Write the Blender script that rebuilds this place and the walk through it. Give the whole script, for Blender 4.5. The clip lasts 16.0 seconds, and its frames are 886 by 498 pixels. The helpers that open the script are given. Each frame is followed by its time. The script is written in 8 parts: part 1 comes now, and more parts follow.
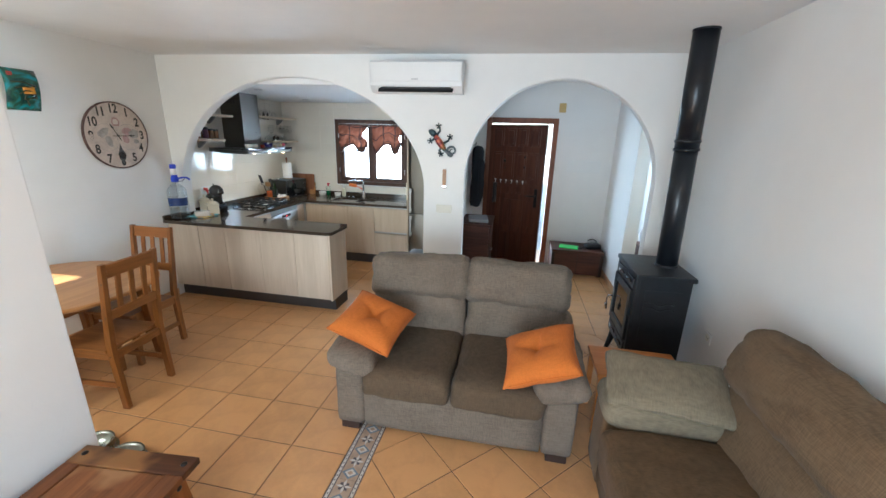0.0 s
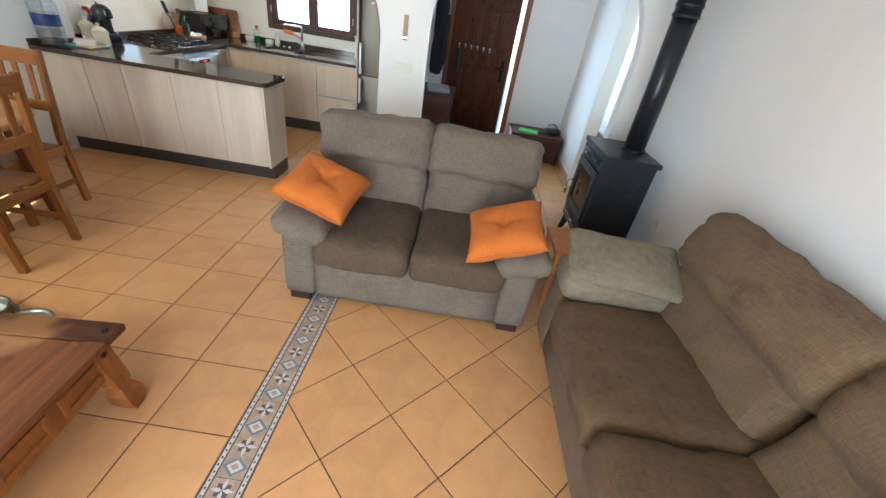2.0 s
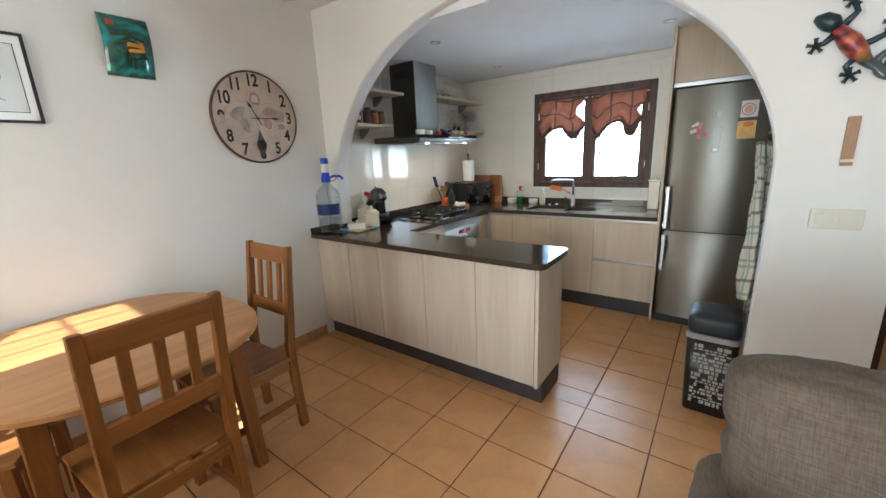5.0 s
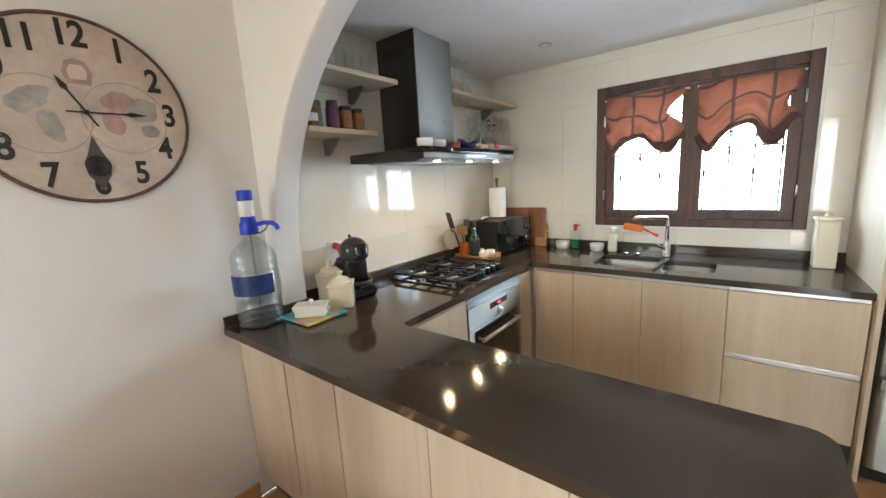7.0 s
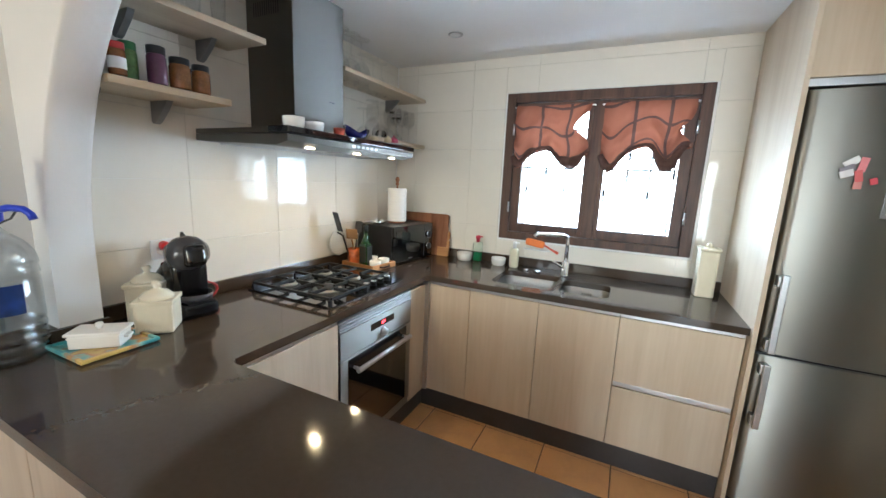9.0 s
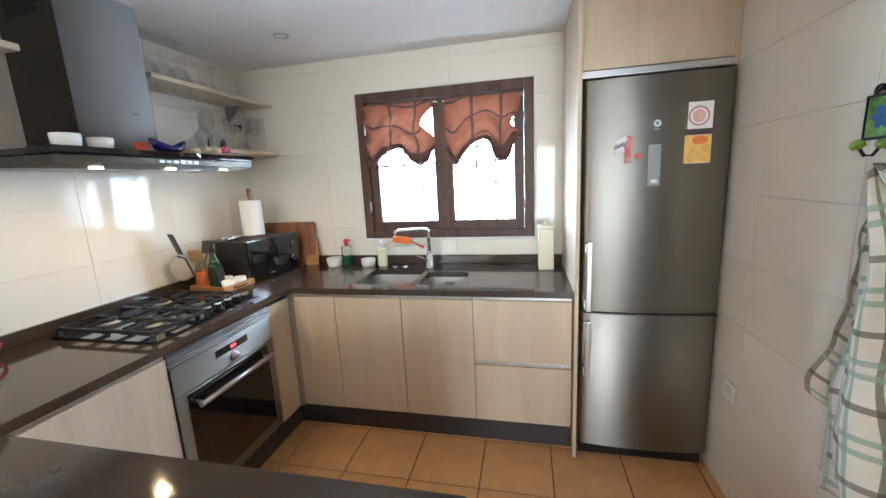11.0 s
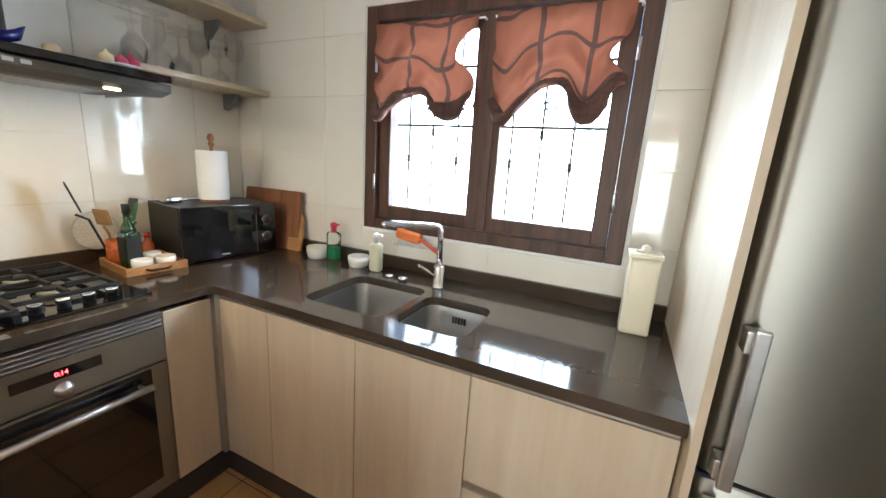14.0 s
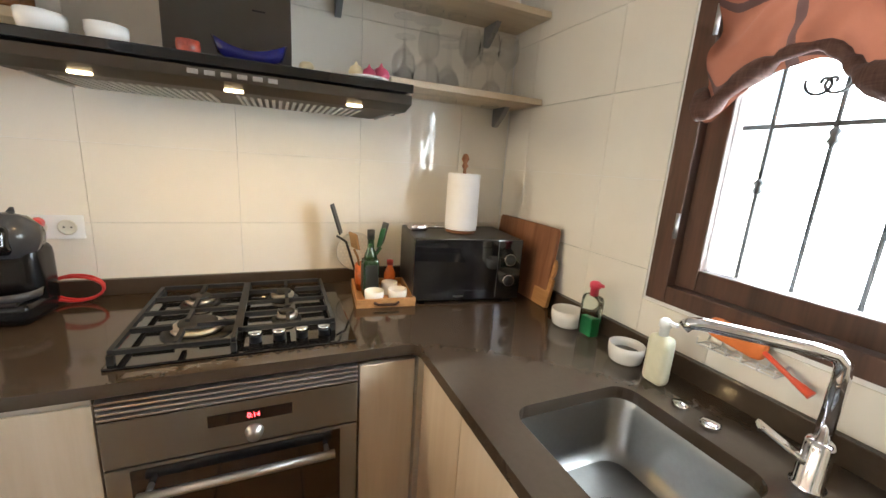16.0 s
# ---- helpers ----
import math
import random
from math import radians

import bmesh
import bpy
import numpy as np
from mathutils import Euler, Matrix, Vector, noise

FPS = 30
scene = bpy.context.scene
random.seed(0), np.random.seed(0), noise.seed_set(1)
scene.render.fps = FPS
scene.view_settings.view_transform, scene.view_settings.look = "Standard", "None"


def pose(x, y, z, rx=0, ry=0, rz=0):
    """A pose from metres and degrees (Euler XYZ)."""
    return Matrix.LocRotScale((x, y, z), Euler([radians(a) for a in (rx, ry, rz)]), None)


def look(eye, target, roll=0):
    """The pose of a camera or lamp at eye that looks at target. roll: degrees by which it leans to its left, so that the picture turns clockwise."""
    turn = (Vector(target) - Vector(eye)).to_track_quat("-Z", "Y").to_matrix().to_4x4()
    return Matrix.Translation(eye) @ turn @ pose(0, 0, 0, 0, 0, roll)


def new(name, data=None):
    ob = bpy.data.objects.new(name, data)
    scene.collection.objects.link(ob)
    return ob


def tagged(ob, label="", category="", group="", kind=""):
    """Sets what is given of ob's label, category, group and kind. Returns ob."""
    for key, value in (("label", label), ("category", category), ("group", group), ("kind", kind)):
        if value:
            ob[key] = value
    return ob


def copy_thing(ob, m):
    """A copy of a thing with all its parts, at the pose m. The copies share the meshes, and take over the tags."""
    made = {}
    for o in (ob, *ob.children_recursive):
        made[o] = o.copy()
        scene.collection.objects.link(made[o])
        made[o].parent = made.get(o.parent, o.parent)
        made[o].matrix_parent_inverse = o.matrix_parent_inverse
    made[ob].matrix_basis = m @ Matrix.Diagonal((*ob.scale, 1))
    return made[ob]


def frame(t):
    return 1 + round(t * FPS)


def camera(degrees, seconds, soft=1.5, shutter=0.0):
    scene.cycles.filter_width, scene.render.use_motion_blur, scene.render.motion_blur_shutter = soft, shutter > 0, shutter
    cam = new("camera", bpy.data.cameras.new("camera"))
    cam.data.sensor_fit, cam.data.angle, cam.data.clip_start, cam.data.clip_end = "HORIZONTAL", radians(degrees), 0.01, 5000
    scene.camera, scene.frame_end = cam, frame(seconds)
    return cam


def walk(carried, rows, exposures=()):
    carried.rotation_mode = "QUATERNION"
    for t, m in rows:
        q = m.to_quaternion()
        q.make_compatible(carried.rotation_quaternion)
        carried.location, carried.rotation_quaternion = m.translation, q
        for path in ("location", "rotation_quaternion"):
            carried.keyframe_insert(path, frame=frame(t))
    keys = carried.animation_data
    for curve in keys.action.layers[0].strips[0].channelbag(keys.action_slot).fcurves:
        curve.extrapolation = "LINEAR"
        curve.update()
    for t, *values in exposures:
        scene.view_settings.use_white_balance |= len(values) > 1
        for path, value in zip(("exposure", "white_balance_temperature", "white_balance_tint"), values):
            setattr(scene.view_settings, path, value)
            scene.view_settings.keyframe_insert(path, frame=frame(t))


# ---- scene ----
cam = camera(98.8, 16.0)
PATH = [
    (0, (0.189, 0.066, 1.817), (-0.158, 1.954, 1.255), 1.7),
    (0.5, (0.167, 0.081, 1.852), (0.114, 1.941, 1.119), 8.0),
    (1, (0.163, 0.092, 1.843), (0.262, 1.842, 0.878), 10.8),
    (1.5, (0.129, 0.129, 1.781), (0.251, 1.839, 0.752), 11.5),
    (2, (0.06, 0.209, 1.618), (0.082, 1.902, 0.554), 9.7),
    (2.5, (-0.041, 0.279, 1.489), (-0.246, 1.998, 0.487), 5.3),
    (3, (-0.128, 0.452, 1.417), (-0.573, 2.181, 0.515), 0.7),
    (3.5, (-0.27, 0.703, 1.415), (-1.011, 2.446, 0.771), -1.7),
    (4, (-0.474, 0.99, 1.423), (-1.444, 2.646, 0.861), -2.4),
    (4.5, (-0.659, 1.31, 1.431), (-1.732, 2.909, 0.891), -2.2),
    (5, (-0.868, 1.648, 1.445), (-2.024, 3.209, 0.97), -2.5),
    (5.2, (-0.966, 1.786, 1.457), (-2.155, 3.325, 0.991), -2.4),
    (7.5, (-1.817, 2.961, 1.461), (-3.032, 4.512, 1.121), -3.3),
    (8, (-1.812, 3.08, 1.453), (-3.034, 4.627, 1.116), -3.3),
    (8.5, (-1.82, 3.144, 1.457), (-2.895, 4.791, 1.098), -0.4),
    (9, (-1.799, 3.156, 1.457), (-2.646, 4.932, 1.098), 2.5),
    (9.5, (-1.732, 3.164, 1.458), (-2.543, 4.959, 1.111), -0.6),
    (10, (-1.624, 3.176, 1.468), (-2.337, 5.014, 1.128), -3.8),
    (10.2, (-1.594, 3.18, 1.482), (-2.237, 5.041, 1.13), -4.5),
    (12.5, (-1.303, 3.615, 1.406), (-1.577, 5.565, 1.054), -0.0),
    (13, (-1.268, 3.79, 1.404), (-1.714, 5.705, 1.036), 1.3),
    (13.5, (-1.373, 4.023, 1.394), (-2.054, 5.85, 0.949), 3.0),
    (14, (-1.46, 4.251, 1.396), (-2.281, 6.02, 0.955), 3.7),
    (14.5, (-1.515, 4.472, 1.398), (-2.543, 6.134, 0.973), 3.8),
    (15, (-1.62, 4.612, 1.406), (-2.961, 6.031, 0.972), 5.0),
    (15.5, (-1.736, 4.705, 1.42), (-3.337, 5.823, 0.991), 5.0),
    (16, (-1.848, 4.756, 1.416), (-3.633, 5.544, 0.98), 3.8),
]
EXPOSURES = [(0.0, 2.27, 5350, 0), (2.0, 2.5, 5450, 0), (2.5, 2.54, 5450, 0), (3.5, 2.33, 5350, 0), (4.0, 2.22, 4950, 0), (4.5, 2.12, 4950, 0), (5.0, 2.17, 5650, 1), (7.5, 2.59, 6000, 3), (8.0, 2.56, 5400, 1), (9.0, 2.70, 5600, 1), (10.0, 2.79, 5600, 2), (12.5, 2.70, 5850, 3), (13.5, 2.78, 5850, 2), (14.5, 2.52, 6200, 4), (15.0, 2.68, 6200, 3), (16.0, 2.70, 6800, 6)]
walk(cam, [(t, look(eye, target, roll)) for t, eye, target, roll in PATH], EXPOSURES)

# ---- world, sun, large lights ----
SUN_DIR = Vector((0.02, 1.0, -0.72)).normalized()
world = bpy.data.worlds.new("world")
scene.world = world
world.use_nodes = True
wn = world.node_tree.nodes
sky = wn.new("ShaderNodeTexSky")
sky.sky_type, sky.sun_disc = "NISHITA", False
sky.sun_elevation = math.asin(-SUN_DIR.z)
sky.sun_rotation = math.atan2(-SUN_DIR.x, -SUN_DIR.y)
wn["Background"].inputs["Strength"].default_value = 0.12
world.node_tree.links.new(sky.outputs[0], wn["Background"].inputs["Color"])
sun = new("sun", bpy.data.lights.new("sun", "SUN"))
sun.data.energy, sun.data.angle, sun.data.color = 5.0, radians(0.55), (1.0, 0.95, 0.87)
sun.matrix_world = look((0, -8, 8), Vector((0, -8, 8)) + SUN_DIR)


def area(name, eye, target, w, h, watts, color=(1, 1, 1)):
    ob = new(name, bpy.data.lights.new(name, "AREA"))
    ob.data.shape, ob.data.size, ob.data.size_y, ob.data.energy, ob.data.color = "RECTANGLE", w, h, watts, color
    ob.matrix_world = look(eye, target)
    return ob


# daylight in the openings; the dining one is an added fill before the wall
area("daylight_garden_door", (-0.6, -2.52, 1.1), (-0.6, 0, 1.0), 1.75, 2.0, 20, (0.82, 0.91, 1.0))
area("daylight_kitchen_window", (-2.02, 6.04, 1.56), (-2.02, 3.0, 1.2), 0.98, 0.86, 9.6, (0.74, 0.86, 1.0))
area("daylight_bedroom_window", (3.55, 5.2, 1.5), (1.5, 4.6, 1.2), 1.0, 0.9, 14, (0.78, 0.89, 1.0))
area("daylight_front_door", (0.25, 6.02, 1.1), (0.25, 3.0, 0.9), 0.85, 1.95, 9.0, (0.72, 0.86, 1.0))
# added warm fill: dining daylight mixed with sun bounced off the pine
area("dining_warm_fill", (-2.75, 0.28, 1.5), (-2.75, 2.0, 0.9), 1.0, 1.0, 7.0, (1.0, 0.90, 0.74))

# ---- materials ----
MATS = {}


def node_mat(name):
    m = bpy.data.materials.new(name)
    m.use_nodes = True
    MATS[name] = m
    return m, m.node_tree.nodes, m.node_tree.links, m.node_tree.nodes["Principled BSDF"]


def paint(name, rgb, rough=0.5, metal=0.0, var=0.08, scale=6.0, fine=60.0, bump=0.0, bscale=150.0, stretch=(1, 1, 1), spec=0.5, coat=0.0, island=0.0, rvar=0.1, sheen=0.0):
    """A surface with two scales of colour change, uneven gloss and fine relief."""
    m, n, l, b = node_mat(name)
    tc, mp = n.new("ShaderNodeTexCoord"), n.new("ShaderNodeMapping")
    mp.inputs["Scale"].default_value = stretch
    l.new(tc.outputs["Object"], mp.inputs["Vector"])
    big, small = n.new("ShaderNodeTexNoise"), n.new("ShaderNodeTexNoise")
    big.inputs["Scale"].default_value, small.inputs["Scale"].default_value = scale, fine
    big.inputs["Detail"].default_value = small.inputs["Detail"].default_value = 4
    for t in (big, small):
        l.new(mp.outputs[0], t.inputs["Vector"])
    add = n.new("ShaderNodeMath")
    add.operation = "MULTIPLY_ADD"
    l.new(small.outputs["Fac"], add.inputs[0])
    add.inputs[1].default_value = 0.45
    l.new(big.outputs["Fac"], add.inputs[2])
    last = add
    if island:
        oi, mix = n.new("ShaderNodeObjectInfo"), n.new("ShaderNodeMath")
        mix.operation = "MULTIPLY_ADD"
        l.new(oi.outputs["Random"], mix.inputs[0])
        mix.inputs[1].default_value = island
        l.new(add.outputs[0], mix.inputs[2])
        last = mix
    ramp = n.new("ShaderNodeValToRGB")
    e = ramp.color_ramp.elements
    e[0].position, e[1].position = 0.45, 1.0 + island
    e[0].color = (*[max(0, c * (1 - var)) for c in rgb], 1)
    e[1].color = (*[min(1, c * (1 + var)) for c in rgb], 1)
    l.new(last.outputs[0], ramp.inputs[0])
    l.new(ramp.outputs[0], b.inputs["Base Color"])
    rr = n.new("ShaderNodeMapRange")
    rr.inputs["To Min"].default_value, rr.inputs["To Max"].default_value = max(0.02, rough - rvar / 2), min(1, rough + rvar / 2)
    l.new(big.outputs["Fac"], rr.inputs["Value"])
    l.new(rr.outputs[0], b.inputs["Roughness"])
    b.inputs["Metallic"].default_value, b.inputs["Specular IOR Level"].default_value = metal, spec
    b.inputs["Coat Weight"].default_value = coat
    b.inputs["Sheen Weight"].default_value = sheen
    if bump:
        bn, bp = n.new("ShaderNodeTexNoise"), n.new("ShaderNodeBump")
        bn.inputs["Scale"].default_value, bn.inputs["Detail"].default_value = bscale, 3
        l.new(mp.outputs[0], bn.inputs["Vector"])
        l.new(bn.outputs["Fac"], bp.inputs["Height"])
        bp.inputs["Strength"].default_value, bp.inputs["Distance"].default_value = bump, 0.004
        l.new(bp.outputs[0], b.inputs["Normal"])
    return m


def wood(name, dark, light, axis=2, rough=0.45, grain=14.0, knots=0.0, worn=None):
    """Wood with grain running along an axis of the part."""
    m, n, l, b = node_mat(name)
    tc, mp = n.new("ShaderNodeTexCoord"), n.new("ShaderNodeMapping")
    s = [grain] * 3
    s[axis] = grain * 0.07
    mp.inputs["Scale"].default_value = s
    oi = n.new("ShaderNodeObjectInfo")
    vm = n.new("ShaderNodeVectorMath")
    vm.operation = "MULTIPLY_ADD"
    l.new(oi.outputs["Random"], vm.inputs[0])
    vm.inputs[1].default_value = (7, 5, 9)
    l.new(tc.outputs["Object"], vm.inputs[2])
    l.new(vm.outputs[0], mp.inputs["Vector"])
    a, f = n.new("ShaderNodeTexNoise"), n.new("ShaderNodeTexNoise")
    a.inputs["Scale"].default_value, a.inputs["Detail"].default_value, a.inputs["Distortion"].default_value = 1.0, 5, 0.8
    f.inputs["Scale"].default_value, f.inputs["Detail"].default_value = 7.0, 3
    l.new(mp.outputs[0], a.inputs["Vector"])
    l.new(mp.outputs[0], f.inputs["Vector"])
    add = n.new("ShaderNodeMath")
    add.operation = "MULTIPLY_ADD"
    l.new(f.outputs["Fac"], add.inputs[0])
    add.inputs[1].default_value = 0.4
    l.new(a.outputs["Fac"], add.inputs[2])
    ramp = n.new("ShaderNodeValToRGB")
    e = ramp.color_ramp.elements
    e[0].position, e[1].position = 0.5, 0.95
    e[0].color, e[1].color = (*dark, 1), (*light, 1)
    l.new(add.outputs[0], ramp.inputs[0])
    last = ramp.outputs[0]
    if worn:
        w, wr, mx = n.new("ShaderNodeTexNoise"), n.new("ShaderNodeValToRGB"), n.new("ShaderNodeMix")
        w.inputs["Scale"].default_value, w.inputs["Detail"].default_value = 3.2, 3
        l.new(tc.outputs["Object"], w.inputs["Vector"])
        wr.color_ramp.elements[0].position, wr.color_ramp.elements[1].position = 0.50, 0.60
        l.new(w.outputs["Fac"], wr.inputs[0])
        mx.data_type = "RGBA"
        l.new(wr.outputs[0], mx.inputs["Factor"])
        l.new(last, mx.inputs["A"])
        mx.inputs["B"].default_value = (*worn, 1)
        last = mx.outputs["Result"]
    l.new(last, b.inputs["Base Color"])
    b.inputs["Roughness"].default_value, b.inputs["Specular IOR Level"].default_value = rough, 0.35
    bp = n.new("ShaderNodeBump")
    bp.inputs["Strength"].default_value, bp.inputs["Distance"].default_value = 0.25, 0.001
    l.new(add.outputs[0], bp.inputs["Height"])
    l.new(bp.outputs[0], b.inputs["Normal"])
    return m


def weave(name, rgb, var=0.22, thread=420.0, bands=0.5):
    """Woven upholstery: slubbed threads, soft relief."""
    m, n, l, b = node_mat(name)
    tc = n.new("ShaderNodeTexCoord")
    heights = []
    for s in ((thread * 0.08, thread * 0.08, thread), (thread, thread * 0.12, thread * 0.08)):
        mp, t = n.new("ShaderNodeMapping"), n.new("ShaderNodeTexNoise")
        mp.inputs["Scale"].default_value = s
        t.inputs["Scale"].default_value, t.inputs["Detail"].default_value = 1.0, 2
        l.new(tc.outputs["Object"], mp.inputs["Vector"])
        l.new(mp.outputs[0], t.inputs["Vector"])
        heights.append(t)
    cloud = n.new("ShaderNodeTexNoise")
    cloud.inputs["Scale"].default_value, cloud.inputs["Detail"].default_value = 5, 5
    l.new(tc.outputs["Object"], cloud.inputs["Vector"])
    s1, s2 = n.new("ShaderNodeMath"), n.new("ShaderNodeMath")
    l.new(heights[0].outputs["Fac"], s1.inputs[0])
    l.new(heights[1].outputs["Fac"], s1.inputs[1])
    s2.operation = "MULTIPLY_ADD"
    l.new(cloud.outputs["Fac"], s2.inputs[0])
    s2.inputs[1].default_value = bands
    l.new(s1.outputs[0], s2.inputs[2])
    ramp = n.new("ShaderNodeValToRGB")
    e = ramp.color_ramp.elements
    e[0].position, e[1].position = 0.75 + 0.25 * bands, 1.25 + 0.7 * bands
    e[1].position = min(1.0, e[1].position)
    half = n.new("ShaderNodeMath")
    half.operation = "MULTIPLY"
    half.inputs[1].default_value = 0.62
    l.new(s2.outputs[0], half.inputs[0])
    e[0].position, e[1].position = 0.5, 1.0
    e[0].color = (*[c * (1 - var) for c in rgb], 1)
    e[1].color = (*[min(1, c * (1 + var)) for c in rgb], 1)
    l.new(half.outputs[0], ramp.inputs[0])
    l.new(ramp.outputs[0], b.inputs["Base Color"])
    b.inputs["Roughness"].default_value, b.inputs["Sheen Weight"].default_value, b.inputs["Specular IOR Level"].default_value = 0.95, 0.05, 0.12
    bp = n.new("ShaderNodeBump")
    bp.inputs["Strength"].default_value, bp.inputs["Distance"].default_value = 0.5, 0.002
    l.new(s1.outputs[0], bp.inputs["Height"])
    l.new(bp.outputs[0], b.inputs["Normal"])
    return m


def glass(name, rgb=(1, 1, 1), rough=0.0, ior=1.45):
    m, n, l, b = node_mat(name)
    b.inputs["Base Color"].default_value = (*rgb, 1)
    b.inputs["Transmission Weight"].default_value, b.inputs["Roughness"].default_value, b.inputs["IOR"].default_value = 1, rough, ior
    return m


def clear(name, rgb, alpha, edge=0.28, power=3.0):
    """Thin see-through glass or plastic with a sharp gloss."""
    m, n, l, b = node_mat(name)
    n.remove(b)
    tr, gl, fr, mx = n.new("ShaderNodeBsdfTransparent"), n.new("ShaderNodeBsdfGlossy"), n.new("ShaderNodeLayerWeight"), n.new("ShaderNodeMixShader")
    pw, ml = n.new("ShaderNodeMath"), n.new("ShaderNodeMath")
    pw.operation, ml.operation = "POWER", "MULTIPLY_ADD"
    pw.inputs[1].default_value, ml.inputs[1].default_value, ml.inputs[2].default_value = power, edge, 0.04
    tr.inputs["Color"].default_value = (*[1 - alpha * (1 - c) for c in rgb], 1)
    gl.inputs["Roughness"].default_value = 0.06
    l.new(fr.outputs["Facing"], pw.inputs[0])
    l.new(pw.outputs[0], ml.inputs[0])
    l.new(ml.outputs[0], mx.inputs[0])
    l.new(tr.outputs[0], mx.inputs[1])
    l.new(gl.outputs[0], mx.inputs[2])
    l.new(mx.outputs[0], n["Material Output"].inputs["Surface"])
    return m


def glow(name, rgb, strength):
    m, n, l, b = node_mat(name)
    b.inputs["Base Color"].default_value = (*rgb, 1)
    b.inputs["Emission Color"].default_value, b.inputs["Emission Strength"].default_value = (*rgb, 1), strength
    return m


WALL = paint("wall_paint", (0.80, 0.79, 0.77), 0.75, var=0.025, scale=1.6, fine=9, bump=0.12, bscale=45)
CEIL = paint("ceiling_paint", (0.80, 0.79, 0.78), 0.85, var=0.03, scale=1.2, fine=8, bump=0.1, bscale=40)
FLOOR_T = paint("floor_tile_glaze", (0.56, 0.30, 0.125), 0.3, var=0.13, scale=7, fine=38, bump=0.06, bscale=60, island=0.25, rvar=0.16)
GROUT = paint("floor_grout", (0.115, 0.072, 0.044), 0.9, var=0.25, scale=5, fine=40)
WTILE = paint("wall_tile_glaze", (0.78, 0.735, 0.655), 0.055, var=0.02, scale=4, fine=20, bump=0.02, bscale=7, rvar=0.02, island=0.04)
WGROUT = paint("wall_grout", (0.70, 0.65, 0.56), 0.9, var=0.1)
STONE = paint("worktop_stone", (0.054, 0.038, 0.027), 0.09, var=0.06, scale=60, fine=140, rvar=0.0)
CAB = wood("cabinet_laminate", (0.53, 0.42, 0.30), (0.62, 0.515, 0.39), 2, 0.42, 9)
CABP = wood("peninsula_laminate", (0.53, 0.44, 0.345), (0.65, 0.56, 0.46), 2, 0.42, 9)
KICK = paint("plinth_dark", (0.045, 0.04, 0.04), 0.45, var=0.2)
ALU = paint("brushed_aluminium", (0.55, 0.55, 0.55), 0.32, 1.0, var=0.06, stretch=(1, 1, 12))
STEEL = paint("brushed_steel", (0.30, 0.285, 0.255), 0.40, 1.0, var=0.025, scale=2, fine=160, stretch=(6, 6, 1), rvar=0.03)
HOODST = paint("hood_steel", (0.185, 0.172, 0.155), 0.46, 1.0, var=0.025, scale=2, fine=160, stretch=(6, 6, 1), rvar=0.03)
for bm_ in (STEEL, HOODST):
    # brushed grain: the gloss is drawn out across the strokes
    nn, ll = bm_.node_tree.nodes, bm_.node_tree.links
    tg = nn.new("ShaderNodeCombineXYZ")
    tg.inputs["Z"].default_value = 1.0
    nn["Principled BSDF"].inputs["Anisotropic"].default_value = 1.0
    nn["Principled BSDF"].inputs["Anisotropic Rotation"].default_value = 0.0
    ll.new(tg.outputs[0], nn["Principled BSDF"].inputs["Tangent"])
CHROME = paint("chrome", (0.8, 0.8, 0.82), 0.08, 1.0, var=0.02, rvar=0.03)
BLACKG = paint("black_glass", (0.006, 0.006, 0.007), 0.06, var=0.1, rvar=0.03, coat=0.5)
BLACKP = paint("black_plastic", (0.014, 0.014, 0.016), 0.35, var=0.25, fine=200)
GREYP = paint("dark_grey_plastic", (0.055, 0.055, 0.06), 0.3, var=0.2)
IRON = paint("stove_iron", (0.022, 0.024, 0.028), 0.42, 0.3, var=0.25, scale=9, fine=90, bump=0.12, bscale=180)
PIPE = paint("stove_pipe_enamel", (0.016, 0.018, 0.022), 0.3, 0.2, var=0.2, scale=5, fine=70, bump=0.04, bscale=60)
LOVEF = weave("loveseat_weave", (0.135, 0.109, 0.085), 0.34, 330, 0.7)
SOFAF = weave("sofa_weave", (0.132, 0.088, 0.050), 0.32, 300, 0.7)
SOFAC = weave("sofa_cushion_weave", (0.19, 0.16, 0.11), 0.25, 260)
LOVES = weave("loveseat_seat_weave", (0.085, 0.060, 0.038), 0.3, 330)
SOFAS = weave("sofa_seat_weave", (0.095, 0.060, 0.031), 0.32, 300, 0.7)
ORANGE = weave("orange_cotton", (0.47, 0.135, 0.024), 0.16, 380)
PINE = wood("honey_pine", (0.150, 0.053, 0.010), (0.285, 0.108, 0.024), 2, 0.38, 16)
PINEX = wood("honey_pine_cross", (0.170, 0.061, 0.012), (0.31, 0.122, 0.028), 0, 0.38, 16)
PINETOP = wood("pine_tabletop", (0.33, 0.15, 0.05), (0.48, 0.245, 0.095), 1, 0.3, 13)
COFFEE = wood("rustic_brown_wood", (0.055, 0.018, 0.007), (0.125, 0.044, 0.015), 0, 0.45, 15, worn=(0.27, 0.125, 0.04))
COFFEEL = wood("rustic_brown_leg", (0.17, 0.055, 0.012), (0.28, 0.10, 0.025), 2, 0.45, 15)
DOORW = wood("dark_door_wood", (0.055, 0.016, 0.008), (0.125, 0.04, 0.02), 2, 0.42, 18)
FRAMEW = wood("red_brown_frame", (0.14, 0.047, 0.022), (0.26, 0.095, 0.045), 2, 0.45, 18)
WINW = wood("window_frame_wood", (0.05, 0.026, 0.018), (0.115, 0.055, 0.036), 2, 0.45, 18)
